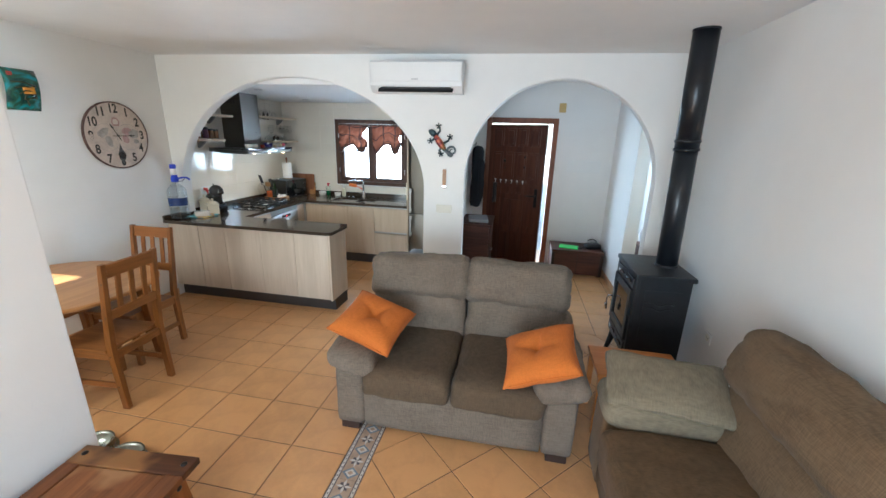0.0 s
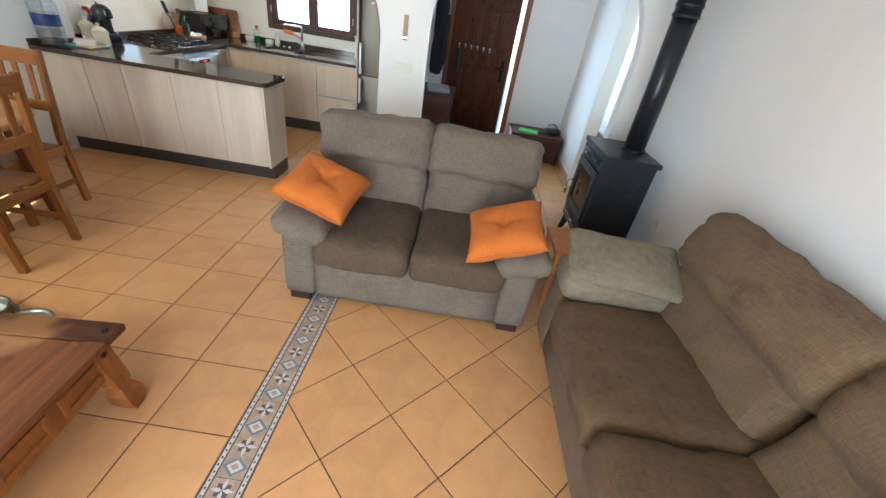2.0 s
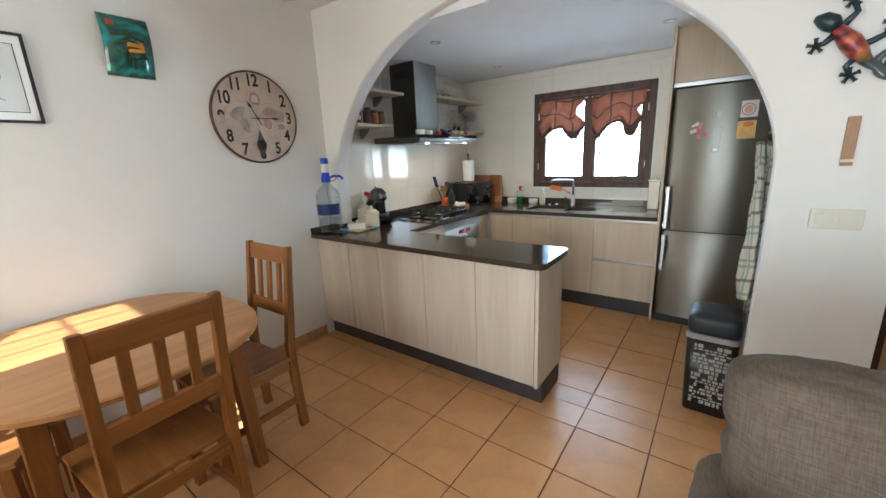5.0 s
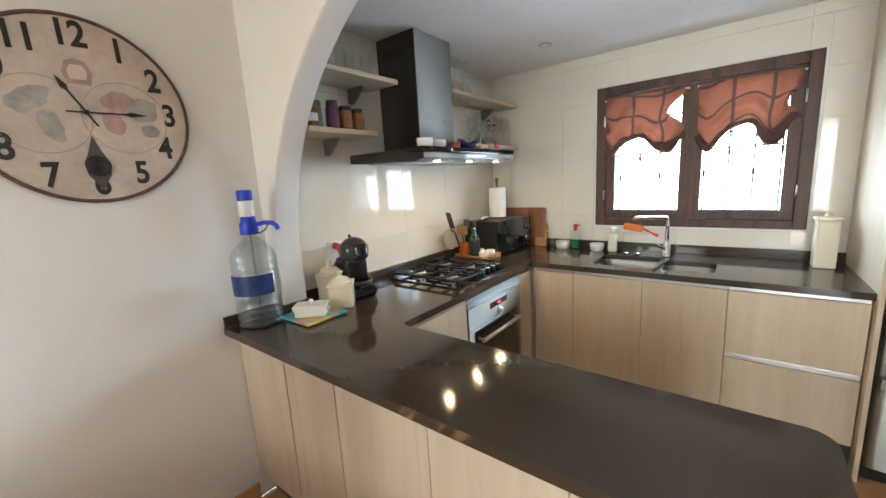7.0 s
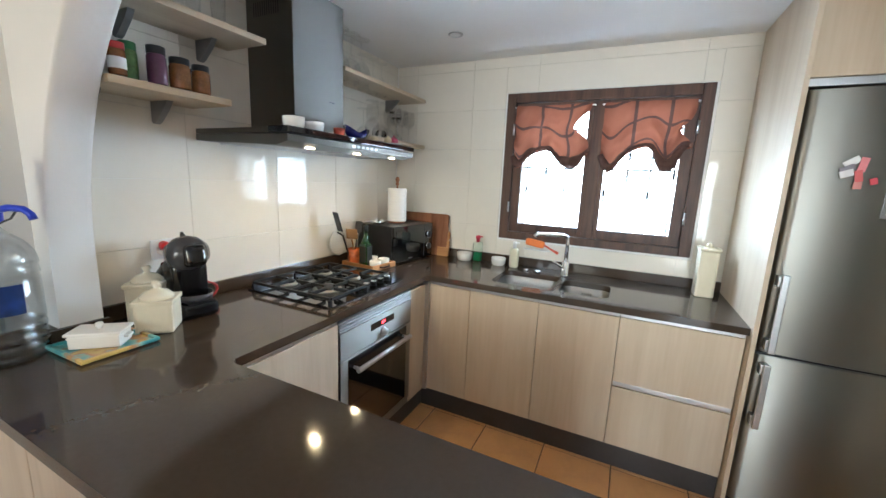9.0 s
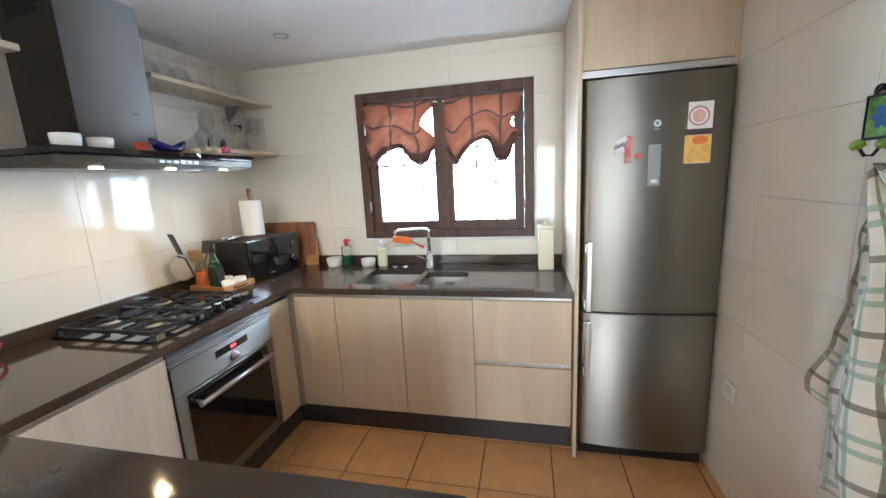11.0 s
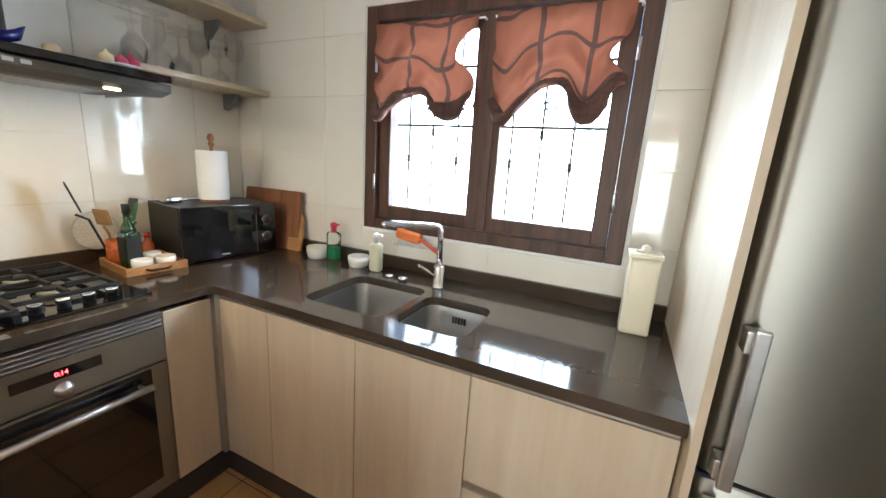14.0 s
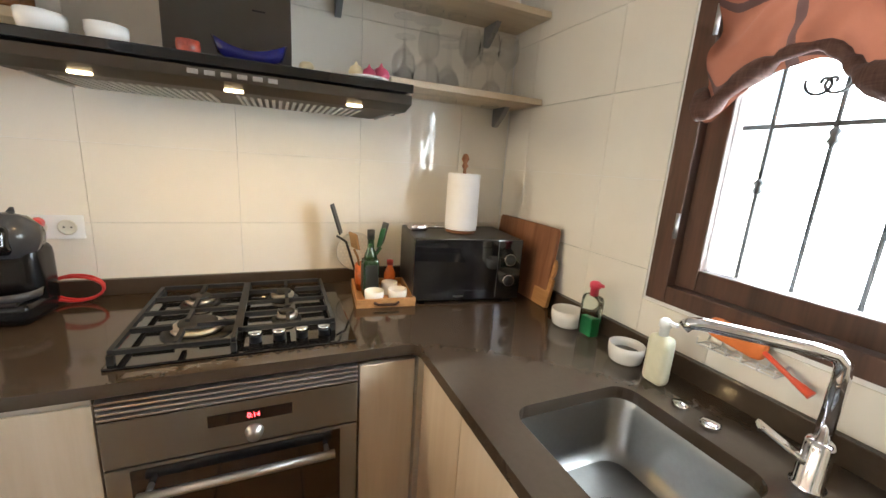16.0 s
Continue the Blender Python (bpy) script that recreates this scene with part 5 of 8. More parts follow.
def chest():
    t = thing("storage_chest", "dark wooden storage chest with things on top", "chest", 1.12, 5.60, 0)
    part("body", bx(-0.345, 0.335, -0.22, 0.26, 0.02, 0.33, 0.005), CHESTW, t)
    part("lid", bx(-0.355, 0.345, -0.23, 0.265, 0.332, 0.365, 0.006), CHESTW, t)
    band = flat("chest_band", (0.03, 0.02, 0.018), 0.5, 0.4)
    for x in (-0.35, 0.30):
        part("corner_band", bx(x, x + 0.04, -0.226, -0.215, 0.02, 0.33, 0.002), band, t)
    part("middle_seam", bx(-0.008, 0.0, -0.2225, -0.218, 0.02, 0.33), band, t)
    for x in (-0.345, 0.28):
        part("foot", bx(x, x + 0.06, -0.21, 0.25, 0, 0.02), CHESTW, t)


chest()
solo("green_folder", bx(-0.13, 0.13, -0.09, 0.09, 0, 0.012, 0.003), flat("green_plastic", (0.08, 0.62, 0.10), 0.4), "bright green folder on the chest", "folder", m=pose(1.01, 5.55, 0.365, 0, 0, -12))
t = thing("black_bag", "small black bag with a strap on the chest", "bag", 1.33, 5.56, 0.365, 15)
bm = B()
pad(bm, 0.22, 0.13, 0.08, 0.03, Matrix.Translation((0, 0, 0.042)), 6, wrinkle=0.006)
part("pouch", bm, BLACKP, t)
bm = B()
tube(bm, [(-0.08, 0, 0.07), (-0.07, 0.01, 0.12), (0.0, 0.02, 0.135), (0.05, 0.01, 0.11), (0.07, 0, 0.07)], 0.007)
tube(bm, [(-0.10, -0.03, 0.05), (-0.18, -0.05, 0.02), (-0.22, 0.0, 0.008), (-0.15, 0.05, 0.008)], 0.006)
part("strap", bm, BLACKP, t)

# coat and low cabinet by the door, behind the pillar
t = thing("hanging_coat", "dark coat hanging on a wall hook in the hall", "coat", KX1 + 0.03, 5.25, 0)
bm = B()
pad(bm, 0.15, 0.24, 0.78, 0.06, Matrix.Translation((0.08, 0, 1.33)), 11, wrinkle=0.022, seed=3)
part("coat_body", bm, flat("black_cloth", (0.012, 0.013, 0.018), 0.9), t)
bm = B()
pad(bm, 0.08, 0.09, 0.55, 0.035, Matrix.Translation((0.15, -0.10, 1.30)) @ pose(0, 0, 0, 4, 0, 0), 8, wrinkle=0.014, seed=8)
part("sleeve", bm, flat("black_cloth", (0.012, 0.013, 0.018), 0.9), t)
bm = B()
tube(bm, [(-0.028, 0, 1.74), (0.02, 0, 1.74), (0.045, 0, 1.755), (0.05, 0, 1.775)], 0.008)
part("hook", bm, CHROME, t)
t = thing("hall_cabinet", "low dark wooden cabinet behind the arch pillar", "cabinet", KX1, 4.85, 0)
part("body", bx(0.004, 0.36, -0.30, 0.30, 0.06, 0.80, 0.004), CHESTW, t)
part("top", bx(0.0, 0.39, -0.32, 0.32, 0.80, 0.83, 0.005), CHESTW, t)
for y0, y1 in ((-0.29, -0.005), (0.005, 0.29)):
    d = part("door", bx(0.36, 0.375, y0, y1, 0.08, 0.78, 0.003), CHESTW, t)
    bm = B()
    lathe(bm, [(0.004, 0), (0.004, 0.012), (0.012, 0.016), (0.002, 0.026)], 10, m=Matrix.Translation((0.375, (y0 if y0 > 0 else y1) + (0.03 if y0 > 0 else -0.03), 0.45)) @ Matrix.Rotation(math.pi / 2, 4, "Y"))
    part("knob", bm, ALU, d)
for x in (0.02, 0.32):
    for y in (-0.28, 0.26):
        part("foot", bx(x, x + 0.03, y, y + 0.03, 0, 0.06), CHESTW, t)
solo("paper_stack", bx(-0.12, 0.12, -0.16, 0.16, 0, 0.035, 0.004), flat("grey_paper", (0.35, 0.36, 0.38), 0.7), "stack of grey papers on the hall cabinet", "papers", m=pose(KX1 + 0.20, 4.80, 0.83, 0, 0, 8))


# ---- bedroom doorway ----
t = thing("door_2", "light wooden bedroom door with a glazed panel, open", "door", kind="structure")
for y0, y1 in ((3.92, 3.985), (4.705, 4.77)):
    part("frame_post", bx(RX - 0.015, RX + 0.135, y0, y1, 0, 2.1, 0.004), LIGHTW if y0 < 4 else WALL, t)
part("frame_head", bx(RX - 0.015, RX + 0.135, 3.986, 4.704, 2.035, 2.1, 0.004), LIGHTW, t)
leaf = new("door_leaf")
leaf.parent = t
leaf.matrix_basis = pose(RX + 0.14, 3.99, 0.01, 0, 0, 12)
for x0, x1, z0, z1 in ((0, 0.09, 0, 2.02), (0.63, 0.72, 0, 2.02), (0.09, 0.63, 0, 0.2), (0.09, 0.63, 1.92, 2.02), (0.09, 0.63, 0.95, 1.03)):
    part("stile", bx(x0, x1, 0, 0.04, z0, z1, 0.003), LIGHTW, leaf)
part("glazed_panel", bx(0.09, 0.63, 0.015, 0.025, 1.03, 1.92), glass("frosted_pane", (0.75, 0.9, 0.95), 0.5, 1.3), leaf)
part("lower_panel", bx(0.09, 0.63, 0.012, 0.028, 0.2, 0.95), LIGHTW, leaf)
t = thing("window_2", "bedroom window with a dark wooden frame", "window", kind="structure")
for y0, y1, z0, z1 in ((4.7, 4.76, 1.0, 2.0), (5.69, 5.75, 1.0, 2.0), (4.76, 5.69, 1.0, 1.06), (4.76, 5.69, 1.94, 2.0), (5.20, 5.25, 1.06, 1.94)):
    part("window_frame", bx(3.61, 3.67, y0, y1, z0, z1, 0.003), FRAMEW, t)
for y0, y1 in ((4.76, 5.2), (5.25, 5.69)):
    p = part("pane", bx(3.635, 3.64, y0, y1, 1.06, 1.94), PANE, t)
    p.visible_shadow = False
t = thing("curtain_pole", "white curtain pole over the bedroom window", "curtain pole", 3.55, 5.2, 2.15)
bm = B()
cyl(bm, (0, -0.65, 0), (0, 0.65, 0), 0.014, n=12)
part("pole", bm, WHITEP, t)
for y in (-0.5, 0.5):
    part("bracket", bx(-0.012, 0.052, y - 0.01, y + 0.01, -0.03, 0.015, 0.003), WHITEP, t)
t = thing("bed", "bed with a dark wooden base and rumpled pale bedding", "bed", 2.75, 5.1, 0)
part("bed_base", bx(-0.75, 0.80, -0.9, 0.9, 0.10, 0.42, 0.01), CHESTW, t)
for x in (-0.7, 0.74):
    for y in (-0.85, 0.85):
        part("leg", bx(x - 0.03, x + 0.03, y - 0.03, y + 0.03, 0, 0.10), CHESTW, t)
bm = B()
pad(bm, 1.5, 1.76, 0.24, 0.08, Matrix.Translation((0.02, 0, 0.54)), 12, crown=0.02, wrinkle=0.02, seed=60)
part("bedding", bm, flat("pale_bedding", (0.62, 0.60, 0.62), 0.9, 0, 0.15), t)
bm = B()
pad(bm, 0.45, 0.7, 0.14, 0.06, Matrix.Translation((0.4, 0.2, 0.73)), 9, crown=0.02, wrinkle=0.012, seed=66)
part("pillow", bm, flat("patterned_pillow", (0.40, 0.36, 0.38), 0.9, 0, 0.5, 30), t)


# ---- kitchen: cabinets and worktop ----
FY, FX = 5.15, -2.848
Z0, Z1, WT = 0.137, 0.828, 0.885


def front(parent, name, x0, x1, y0, y1, z0, z1, mat=None):
    return part(name, bx(x0, x1, y0, y1, z0, z1, 0.0018), mat or CAB, parent)


def base_unit(name, label, x0, x1, drawers=False, top=0.845):
    t = thing(name, label, "cabinet", group="base cabinets under the window")
    part("carcass", bx(x0 + 0.001, x1 - 0.001, FY + 0.02, NY - 0.01, Z0, top), CAB, t)
    if drawers:
        front(t, "drawer_front", x0 + 0.0015, x1 - 0.0015, FY, FY + 0.019, Z0, 0.462)
        front(t, "drawer_front", x0 + 0.0015, x1 - 0.0015, FY, FY + 0.019, 0.490, Z1)
        part("finger_rail", bx(x0 + 0.002, x1 - 0.002, FY + 0.006, FY + 0.0195, 0.463, 0.489, 0.002), ALU, t, "aluminium finger rail")
    else:
        front(t, "door", x0 + 0.0015, x1 - 0.0015, FY, FY + 0.019, Z0, Z1)
    part("top_rail", bx(x0 + 0.001, x1 - 0.001, FY + 0.005, FY + 0.0195, Z1 + 0.001, 0.848, 0.002), ALU, t, "aluminium grip rail")
    return t


base_unit("base_cabinet", "pale wood-grain corner cabinet under the worktop", -2.835, -2.563, False, 0.68)
base_unit("base_cabinet", "pale wood-grain sink cabinet with a plain door", -2.563, -2.165, False, 0.68)
base_unit("base_cabinet", "pale wood-grain sink cabinet with a plain door", -2.165, -1.767, False, 0.68)
base_unit("drawer_cabinet", "pale wood-grain cabinet with two deep drawers", -1.767, -1.265, True)
t = thing("base_cabinet", "narrow pale wood-grain filler beside the oven", "cabinet")
part("panel", bx(FX - 0.019, FX, 4.96, 5.13, Z0, Z1, 0.0018), CAB, t)
part("corner_post", bx(FX - 0.02, FX + 0.024, 5.131, FY + 0.02, Z0, 0.846, 0.001), ALU, t, "aluminium corner strip")
part("carcass", bx(WX + 0.02, FX - 0.02, 4.96, FY + 0.6, Z0, 0.70), CAB, t)
t = thing("base_cabinet", "pale wood-grain cabinet between oven and peninsula", "cabinet")
part("carcass", bx(WX + 0.02, FX - 0.02, 3.86, 4.352, Z0, 0.845), CAB, t)
part("door", bx(FX - 0.019, FX, 3.87, 4.351, Z0, Z1, 0.0018), CAB, t)
part("top_rail", bx(FX - 0.0195, FX - 0.005, 3.87, 4.351, Z1 + 0.001, 0.848, 0.002), ALU, t)
bm = B()
box(bm, FX - 0.03, -1.262, FY + 0.028, FY + 0.045, 0, Z0 - 0.002)
box(bm, FX - 0.047, FX - 0.03, 3.9, FY + 0.045, 0, Z0 - 0.002)
structure("plinth", bm, KICK, "dark plinth under the kitchen cabinets", "plinth")

pen = thing("peninsula_cabinet", "kitchen peninsula clad in pale wood-grain panels", "cabinet")
part("carcass", bx(WX + 0.004, -1.624, 3.502, 3.845, Z0, 0.848), CABP, pen)
xs = [WX + 0.003, -3.13, -2.81, -2.395, -2.00, -1.624]
for a, b in zip(xs, xs[1:]):
    gap = 0.0045 if abs(a + 3.13) < 0.001 or abs(b + 3.13) < 0.001 else 0.0015
    front(pen, "panel", a + gap, b - gap, 3.483, 3.5015, Z0, 0.838, CABP)
part("end_panel", bx(-1.622, -1.602, 3.483, 3.85, Z0 - 0.01, 0.848, 0.0015), CABP, pen)
part("plinth", bx(WX + 0.005, -1.60, 3.545, 3.83, 0, Z0 - 0.012, 0.002), KICK, pen, "dark plinth")
part("top_rail", bx(WX + 0.005, -1.63, 3.487, 3.50, 0.839, 0.8515, 0.001), ALU, pen)


def rounded_rect(x0, x1, y0, y1, r, n=6):
    pts = []
    for cx, cy, a in ((x1 - r, y1 - r, 0), (x0 + r, y1 - r, 90), (x0 + r, y0 + r, 180), (x1 - r, y0 + r, 270)):
        for k in range(n + 1):
            b = radians(a + 90 * k / n)
            pts.append((cx + r * math.cos(b), cy + r * math.sin(b)))
    return pts


SINKS = ((-2.475, -2.125, 5.225, 5.575), (-2.092, -1.83, 5.235, 5.525))


def worktop():
    t = thing("worktop", "dark brown speckled stone worktop round the kitchen", "worktop")
    z0, z1 = WT - 0.033, WT
    # outline of the slab with rounded peninsula end and inner corners, and the two sink cut-outs
    def arc(cx, cy, r, a0, a1, n=8):
        return [(cx + r * math.cos(radians(a0 + (a1 - a0) * k / n)), cy + r * math.sin(radians(a0 + (a1 - a0) * k / n))) for k in range(n + 1)]

    out = [(WX + 0.009, 3.425)] + arc(-1.61, 3.475, 0.05, -90, 0) + arc(-1.61, 3.80, 0.05, 0, 90)
    out += [(-2.76, 3.85)] + arc(-2.805, 3.88, 0.03, -90, -180)
    out += arc(-2.80, 5.095, 0.035, 180, 90) + [(-1.262, 5.13), (-1.262, NY - 0.0085), (WX + 0.009, NY - 0.0085)]
    holes = [rounded_rect(*s, 0.05) for s in SINKS]
    bm = B()
    edges, loops = [], []
    for pts in [out] + holes:
        vs = [bm.verts.new((x, y, z1)) for x, y in pts]
        loops.append(vs)
        edges += [bm.edges.new((vs[k], vs[(k + 1) % len(vs)])) for k in range(len(vs))]
    fill = bmesh.ops.triangle_fill(bm, use_beauty=True, use_dissolve=False, edges=edges)
    low = {}
    for vs in loops:
        for v in vs:
            low[v] = bm.verts.new((v.co.x, v.co.y, z0))
    for vs in loops:
        for k in range(len(vs)):
            a, b = vs[k], vs[(k + 1) % len(vs)]
            bm.faces.new((a, b, low[b], low[a]))
    for f in [g for g in fill["geom"] if isinstance(g, bmesh.types.BMFace)]:
        bm.faces.new([low[v] for v in f.verts][::-1])
    part("slab", bm, STONE, t)
    for n, b in (("upstand", (WX + 0.009, WX + 0.029, 3.80, NY - 0.009, WT, 0.944)), ("upstand", (WX + 0.03, -1.264, NY - 0.029, NY - 0.0085, WT, 0.944)), ("upstand", (WX + 0.003, WX + 0.02, 3.43, AY0 - 0.002, WT, 0.93))):
        part(n, bx(*b, 0.002), STONE, t)
    return t


worktop()
bm = B()
box(bm, -3.409, -3.389, 3.64, 3.80, WT, 0.93, 0.002)
box(bm, WX + 0.021, -3.410, 3.648, 3.667, WT, 0.93, 0.002)
solo("stone_upstand", bm, STONE, "short stone upstand round the foot of the arch", "upstand")


def sink():
    t = thing("sink", "double stainless steel sink set in the dark worktop", "sink")
    for k, (x0, x1, y0, y1) in enumerate(SINKS):
        bm = B()
        rings = []
        depth = 0.18 if k == 0 else 0.14
        for inset, z, r in ((-0.002, WT - 0.034, 0.052), (0.004, WT - 0.05, 0.05), (0.012, WT - depth + 0.03, 0.05), (0.04, WT - depth, 0.05)):
            rings.append([bm.verts.new((x, y, z)) for x, y in rounded_rect(x0 + inset, x1 - inset, y0 + inset, y1 - inset, r)])
        for a, b in zip(rings, rings[1:]):
            for i in range(len(a)):
                bm.faces.new((a[i], a[(i + 1) % len(a)], b[(i + 1) % len(a)], b[i])).smooth = True
        bm.faces.new(rings[-1])
        bowl = part("bowl", bm, paint("sink_steel", (0.30, 0.295, 0.285), 0.34, 1.0, var=0.08, fine=90) if k == 0 else MATS["sink_steel"], t)
        bm = B()
        lathe(bm, [(0.042, 0), (0.045, 0.004), (0.034, 0.004), (0.030, 0.001), (0.001, 0.001)], 24, ((x0 + x1) / 2, (y0 + y1) / 2, WT - depth + 0.001))
        part("drain", bm, CHROME, bowl)
    for k in range(5):
        x = -1.985 + 0.012 * k
        part("overflow_slot", bx(x, x + 0.005, 5.506, 5.513, WT - 0.085, WT - 0.06), BLACKP, t)
    part("divider", bx(-2.124, -2.093, 5.225, 5.56, WT - 0.06, WT - 0.006, 0.008), ALU, t, "bright rounded steel bridge")


sink()


def tap():
    t = thing("kitchen_tap", "tall chrome kitchen tap with a long flat spout", "tap", -2.11, 5.625, WT)
    bm = B()
    lathe(bm, [(0.026, 0), (0.027, 0.008), (0.022, 0.012), (0.022, 0.09), (0.018, 0.098), (0.002, 0.10)], 24)
    part("base", bm, CHROME, t)
    bm = B()
    tube(bm, [(0, 0, 0.09), (0, 0, 0.22), (-0.002, -0.001, 0.245), (-0.012, -0.01, 0.258), (-0.03, -0.03, 0.262), (-0.15, -0.145, 0.27), (-0.165, -0.16, 0.268), (-0.172, -0.166, 0.258)], 0.0125, 14)
    part("spout", bm, CHROME, t)
    bm = B()
    obox(bm, Matrix.Translation((-0.04, -0.035, 0.075)) @ pose(0, 0, 0, 0, 32, 40), 0.085, 0.03, 0.011, 0.004)
    part("lever", bm, CHROME, t)
    bm = B()
    lathe(bm, [(0.020, 0), (0.021, 0.012), (0.016, 0.016), (0.001, 0.016)], 20, (-0.17, -0.005, 0))
    part("waste_knob", bm, CHROME, t)
    bm = B()
    lathe(bm, [(0.018, 0), (0.018, 0.01), (0.001, 0.013)], 20, (-0.245, 0.005, 0))
    part("waste_knob", bm, CHROME, t)


tap()


def gas_hob():
    t = thing("gas_hob", "black glass gas hob with four burners", "hob")
    x0, x1, y0, y1, z = -3.42, -2.893, 4.36, 4.958, WT
    part("glass_plate", bx(x0, x1, y0, y1, z, z + 0.008, 0.003), BLACKG, t)
    cast = flat("cast_iron", (0.006, 0.006, 0.006), 0.65)
    steel = flat("burner_steel", (0.55, 0.5, 0.42), 0.3, 1.0)
    for bxx, by, r in ((-3.30, 4.50, 0.040), (-3.07, 4.53, 0.062), (-3.30, 4.76, 0.036), (-3.10, 4.77, 0.030)):
        bm = B()
        lathe(bm, [(r * 1.5, 0), (r * 1.5, 0.003), (r * 1.2, 0.006), (0.001, 0.006)], 28, (bxx, by, z + 0.008))
        b = part("burner", bm, cast, t, "black burner plate with a steel ring")
        bm = B()
        lathe(bm, [(r * 1.02, 0.006), (r * 1.1, 0.010), (r * 1.1, 0.019), (r * 0.95, 0.022), (0.001, 0.022)], 28, (bxx, by, z + 0.008))
        part("burner_ring", bm, steel, b, "steel flame ring")
        bm = B()
        lathe(bm, [(r * 0.8, 0), (r * 0.82, 0.007), (r * 0.6, 0.010), (0.001, 0.010)], 24, (bxx, by, z + 0.0305))
        part("burner_cap", bm, cast, b)
    for y0g, y1g in ((4.375, 4.635), (4.645, 4.90)):
        bm = B()
        zt = z + 0.046
        xa, xb = x0 + 0.025, x1 - (0.02 if y0g < 4.5 else 0.085)
        s = 0.0055
        for ya in (y0g, y1g):
            box(bm, xa, xb, ya - s, ya + s, zt - 0.012, zt)
        for xc in (xa, xb):
            box(bm, xc - s, xc + s, y0g + s + 0.0005, y1g - s - 0.0005, zt - 0.012, zt)
        mx = (xa + xb) / 2
        box(bm, mx - s, mx + s, y0g + s + 0.0005, y1g - s - 0.0005, zt - 0.012, zt)
        my = (y0g + y1g) / 2
        for c in ((xa + mx) / 2, (xb + mx) / 2):
            for ya, yb in ((y0g + s + 0.0005, my - 0.03), (my + 0.03, y1g - s - 0.0005)):
                box(bm, c - s, c + s, ya, yb, zt - 0.012, zt + 0.003)
            for sgn in (-1, 1):
                box(bm, c + sgn * 0.03, c + sgn * ((xb - xa) / 4 - s - 0.001), my - s, my + s, zt - 0.012, zt + 0.003)
        for xc in (xa, xb):
            for ya in (y0g, y1g):
                box(bm, xc - 0.007, xc + 0.007, ya - 0.007, ya + 0.007, z + 0.008, zt - 0.0125)
        part("pan_support", bm, cast, t)
    for k in range(4):
        bm = B()
        lathe(bm, [(0.017, 0), (0.016, 0.014), (0.018, 0.016), (0.017, 0.022), (0.001, 0.023)], 20, (-2.955, 4.685 + 0.062 * k, z + 0.008))
        kn = part("knob", bm, BLACKP, t)
        bm = B()
        lathe(bm, [(0.0185, 0.022), (0.0185, 0.029), (0.016, 0.031), (0.001, 0.031)], 20, (-2.955, 4.685 + 0.062 * k, z + 0.008))
        part("knob_cap", bm, CHROME, kn, "chrome knob cap")


gas_hob()


def oven():
    t = thing("oven", "stainless steel built-in oven with black glass door", "oven")
    y0, y1 = 4.357, 4.953
    part("body", bx(WX + 0.05, FX - 0.012, y0 + 0.004, y1 - 0.004, 0.16, 0.84), STEEL, t)
    for k in range(4):
        z = 0.792 + 0.0145 * k
        bm = B()
        obox(bm, Matrix.Translation((FX - 0.004, (y0 + y1) / 2, z)) @ pose(0, 0, 0, 0, 25, 0), 0.020, y1 - y0, 0.007, 0.002)
        part("vent_slat", bm, ALU, t)
    part("vent_backing", bx(FX - 0.0115, FX - 0.009, y0, y1, 0.78, 0.85), BLACKP, t)
    part("control_panel", bx(FX - 0.011, FX + 0.006, y0, y1, 0.655, 0.782, 0.003), STEEL, t)
    d = part("display", bx(FX + 0.006, FX + 0.0075, 4.575, 4.775, 0.722, 0.755), BLACKG, t, "dark clock display with red digits")
    words("digits", "0:14", 0.020, glow("red_digits", (1.0, 0.03, 0.04), 3.0), d, Matrix.Translation((FX + 0.0078, 4.68, 0.7385)) @ FACE_E, 0.9, 0.0004)
    bm = B()
    lathe(bm, [(0.023, 0), (0.022, 0.006), (0.018, 0.008), (0.017, 0.022), (0.001, 0.023)], 24, m=Matrix.Translation((FX + 0.006, 4.68, 0.688)) @ Matrix.Rotation(math.pi / 2, 4, "Y"))
    part("knob", bm, ALU, t)
    door = part("oven_door", bx(FX - 0.011, FX + 0.006, y0, y1, 0.175, 0.650, 0.003), STEEL, t)
    part("door_glass", bx(FX + 0.0062, FX + 0.0085, y0 + 0.05, y1 - 0.05, 0.20, 0.642, 0.001), BLACKG, door)
    bm = B()
    tube(bm, [(FX + 0.048, y0 + 0.07, 0.595), (FX + 0.048, y1 - 0.07, 0.595)], 0.012, 14)
    for y in (y0 + 0.09, y1 - 0.09):
        cyl(bm, (FX + 0.008, y, 0.595), (FX + 0.048, y, 0.595), 0.007, n=10)
    part("handle", bm, ALU, door, "steel bar handle")
    part("lower_strip", bx(FX - 0.011, FX, y0, y1, 0.14, 0.172, 0.002), STEEL, t)


oven()


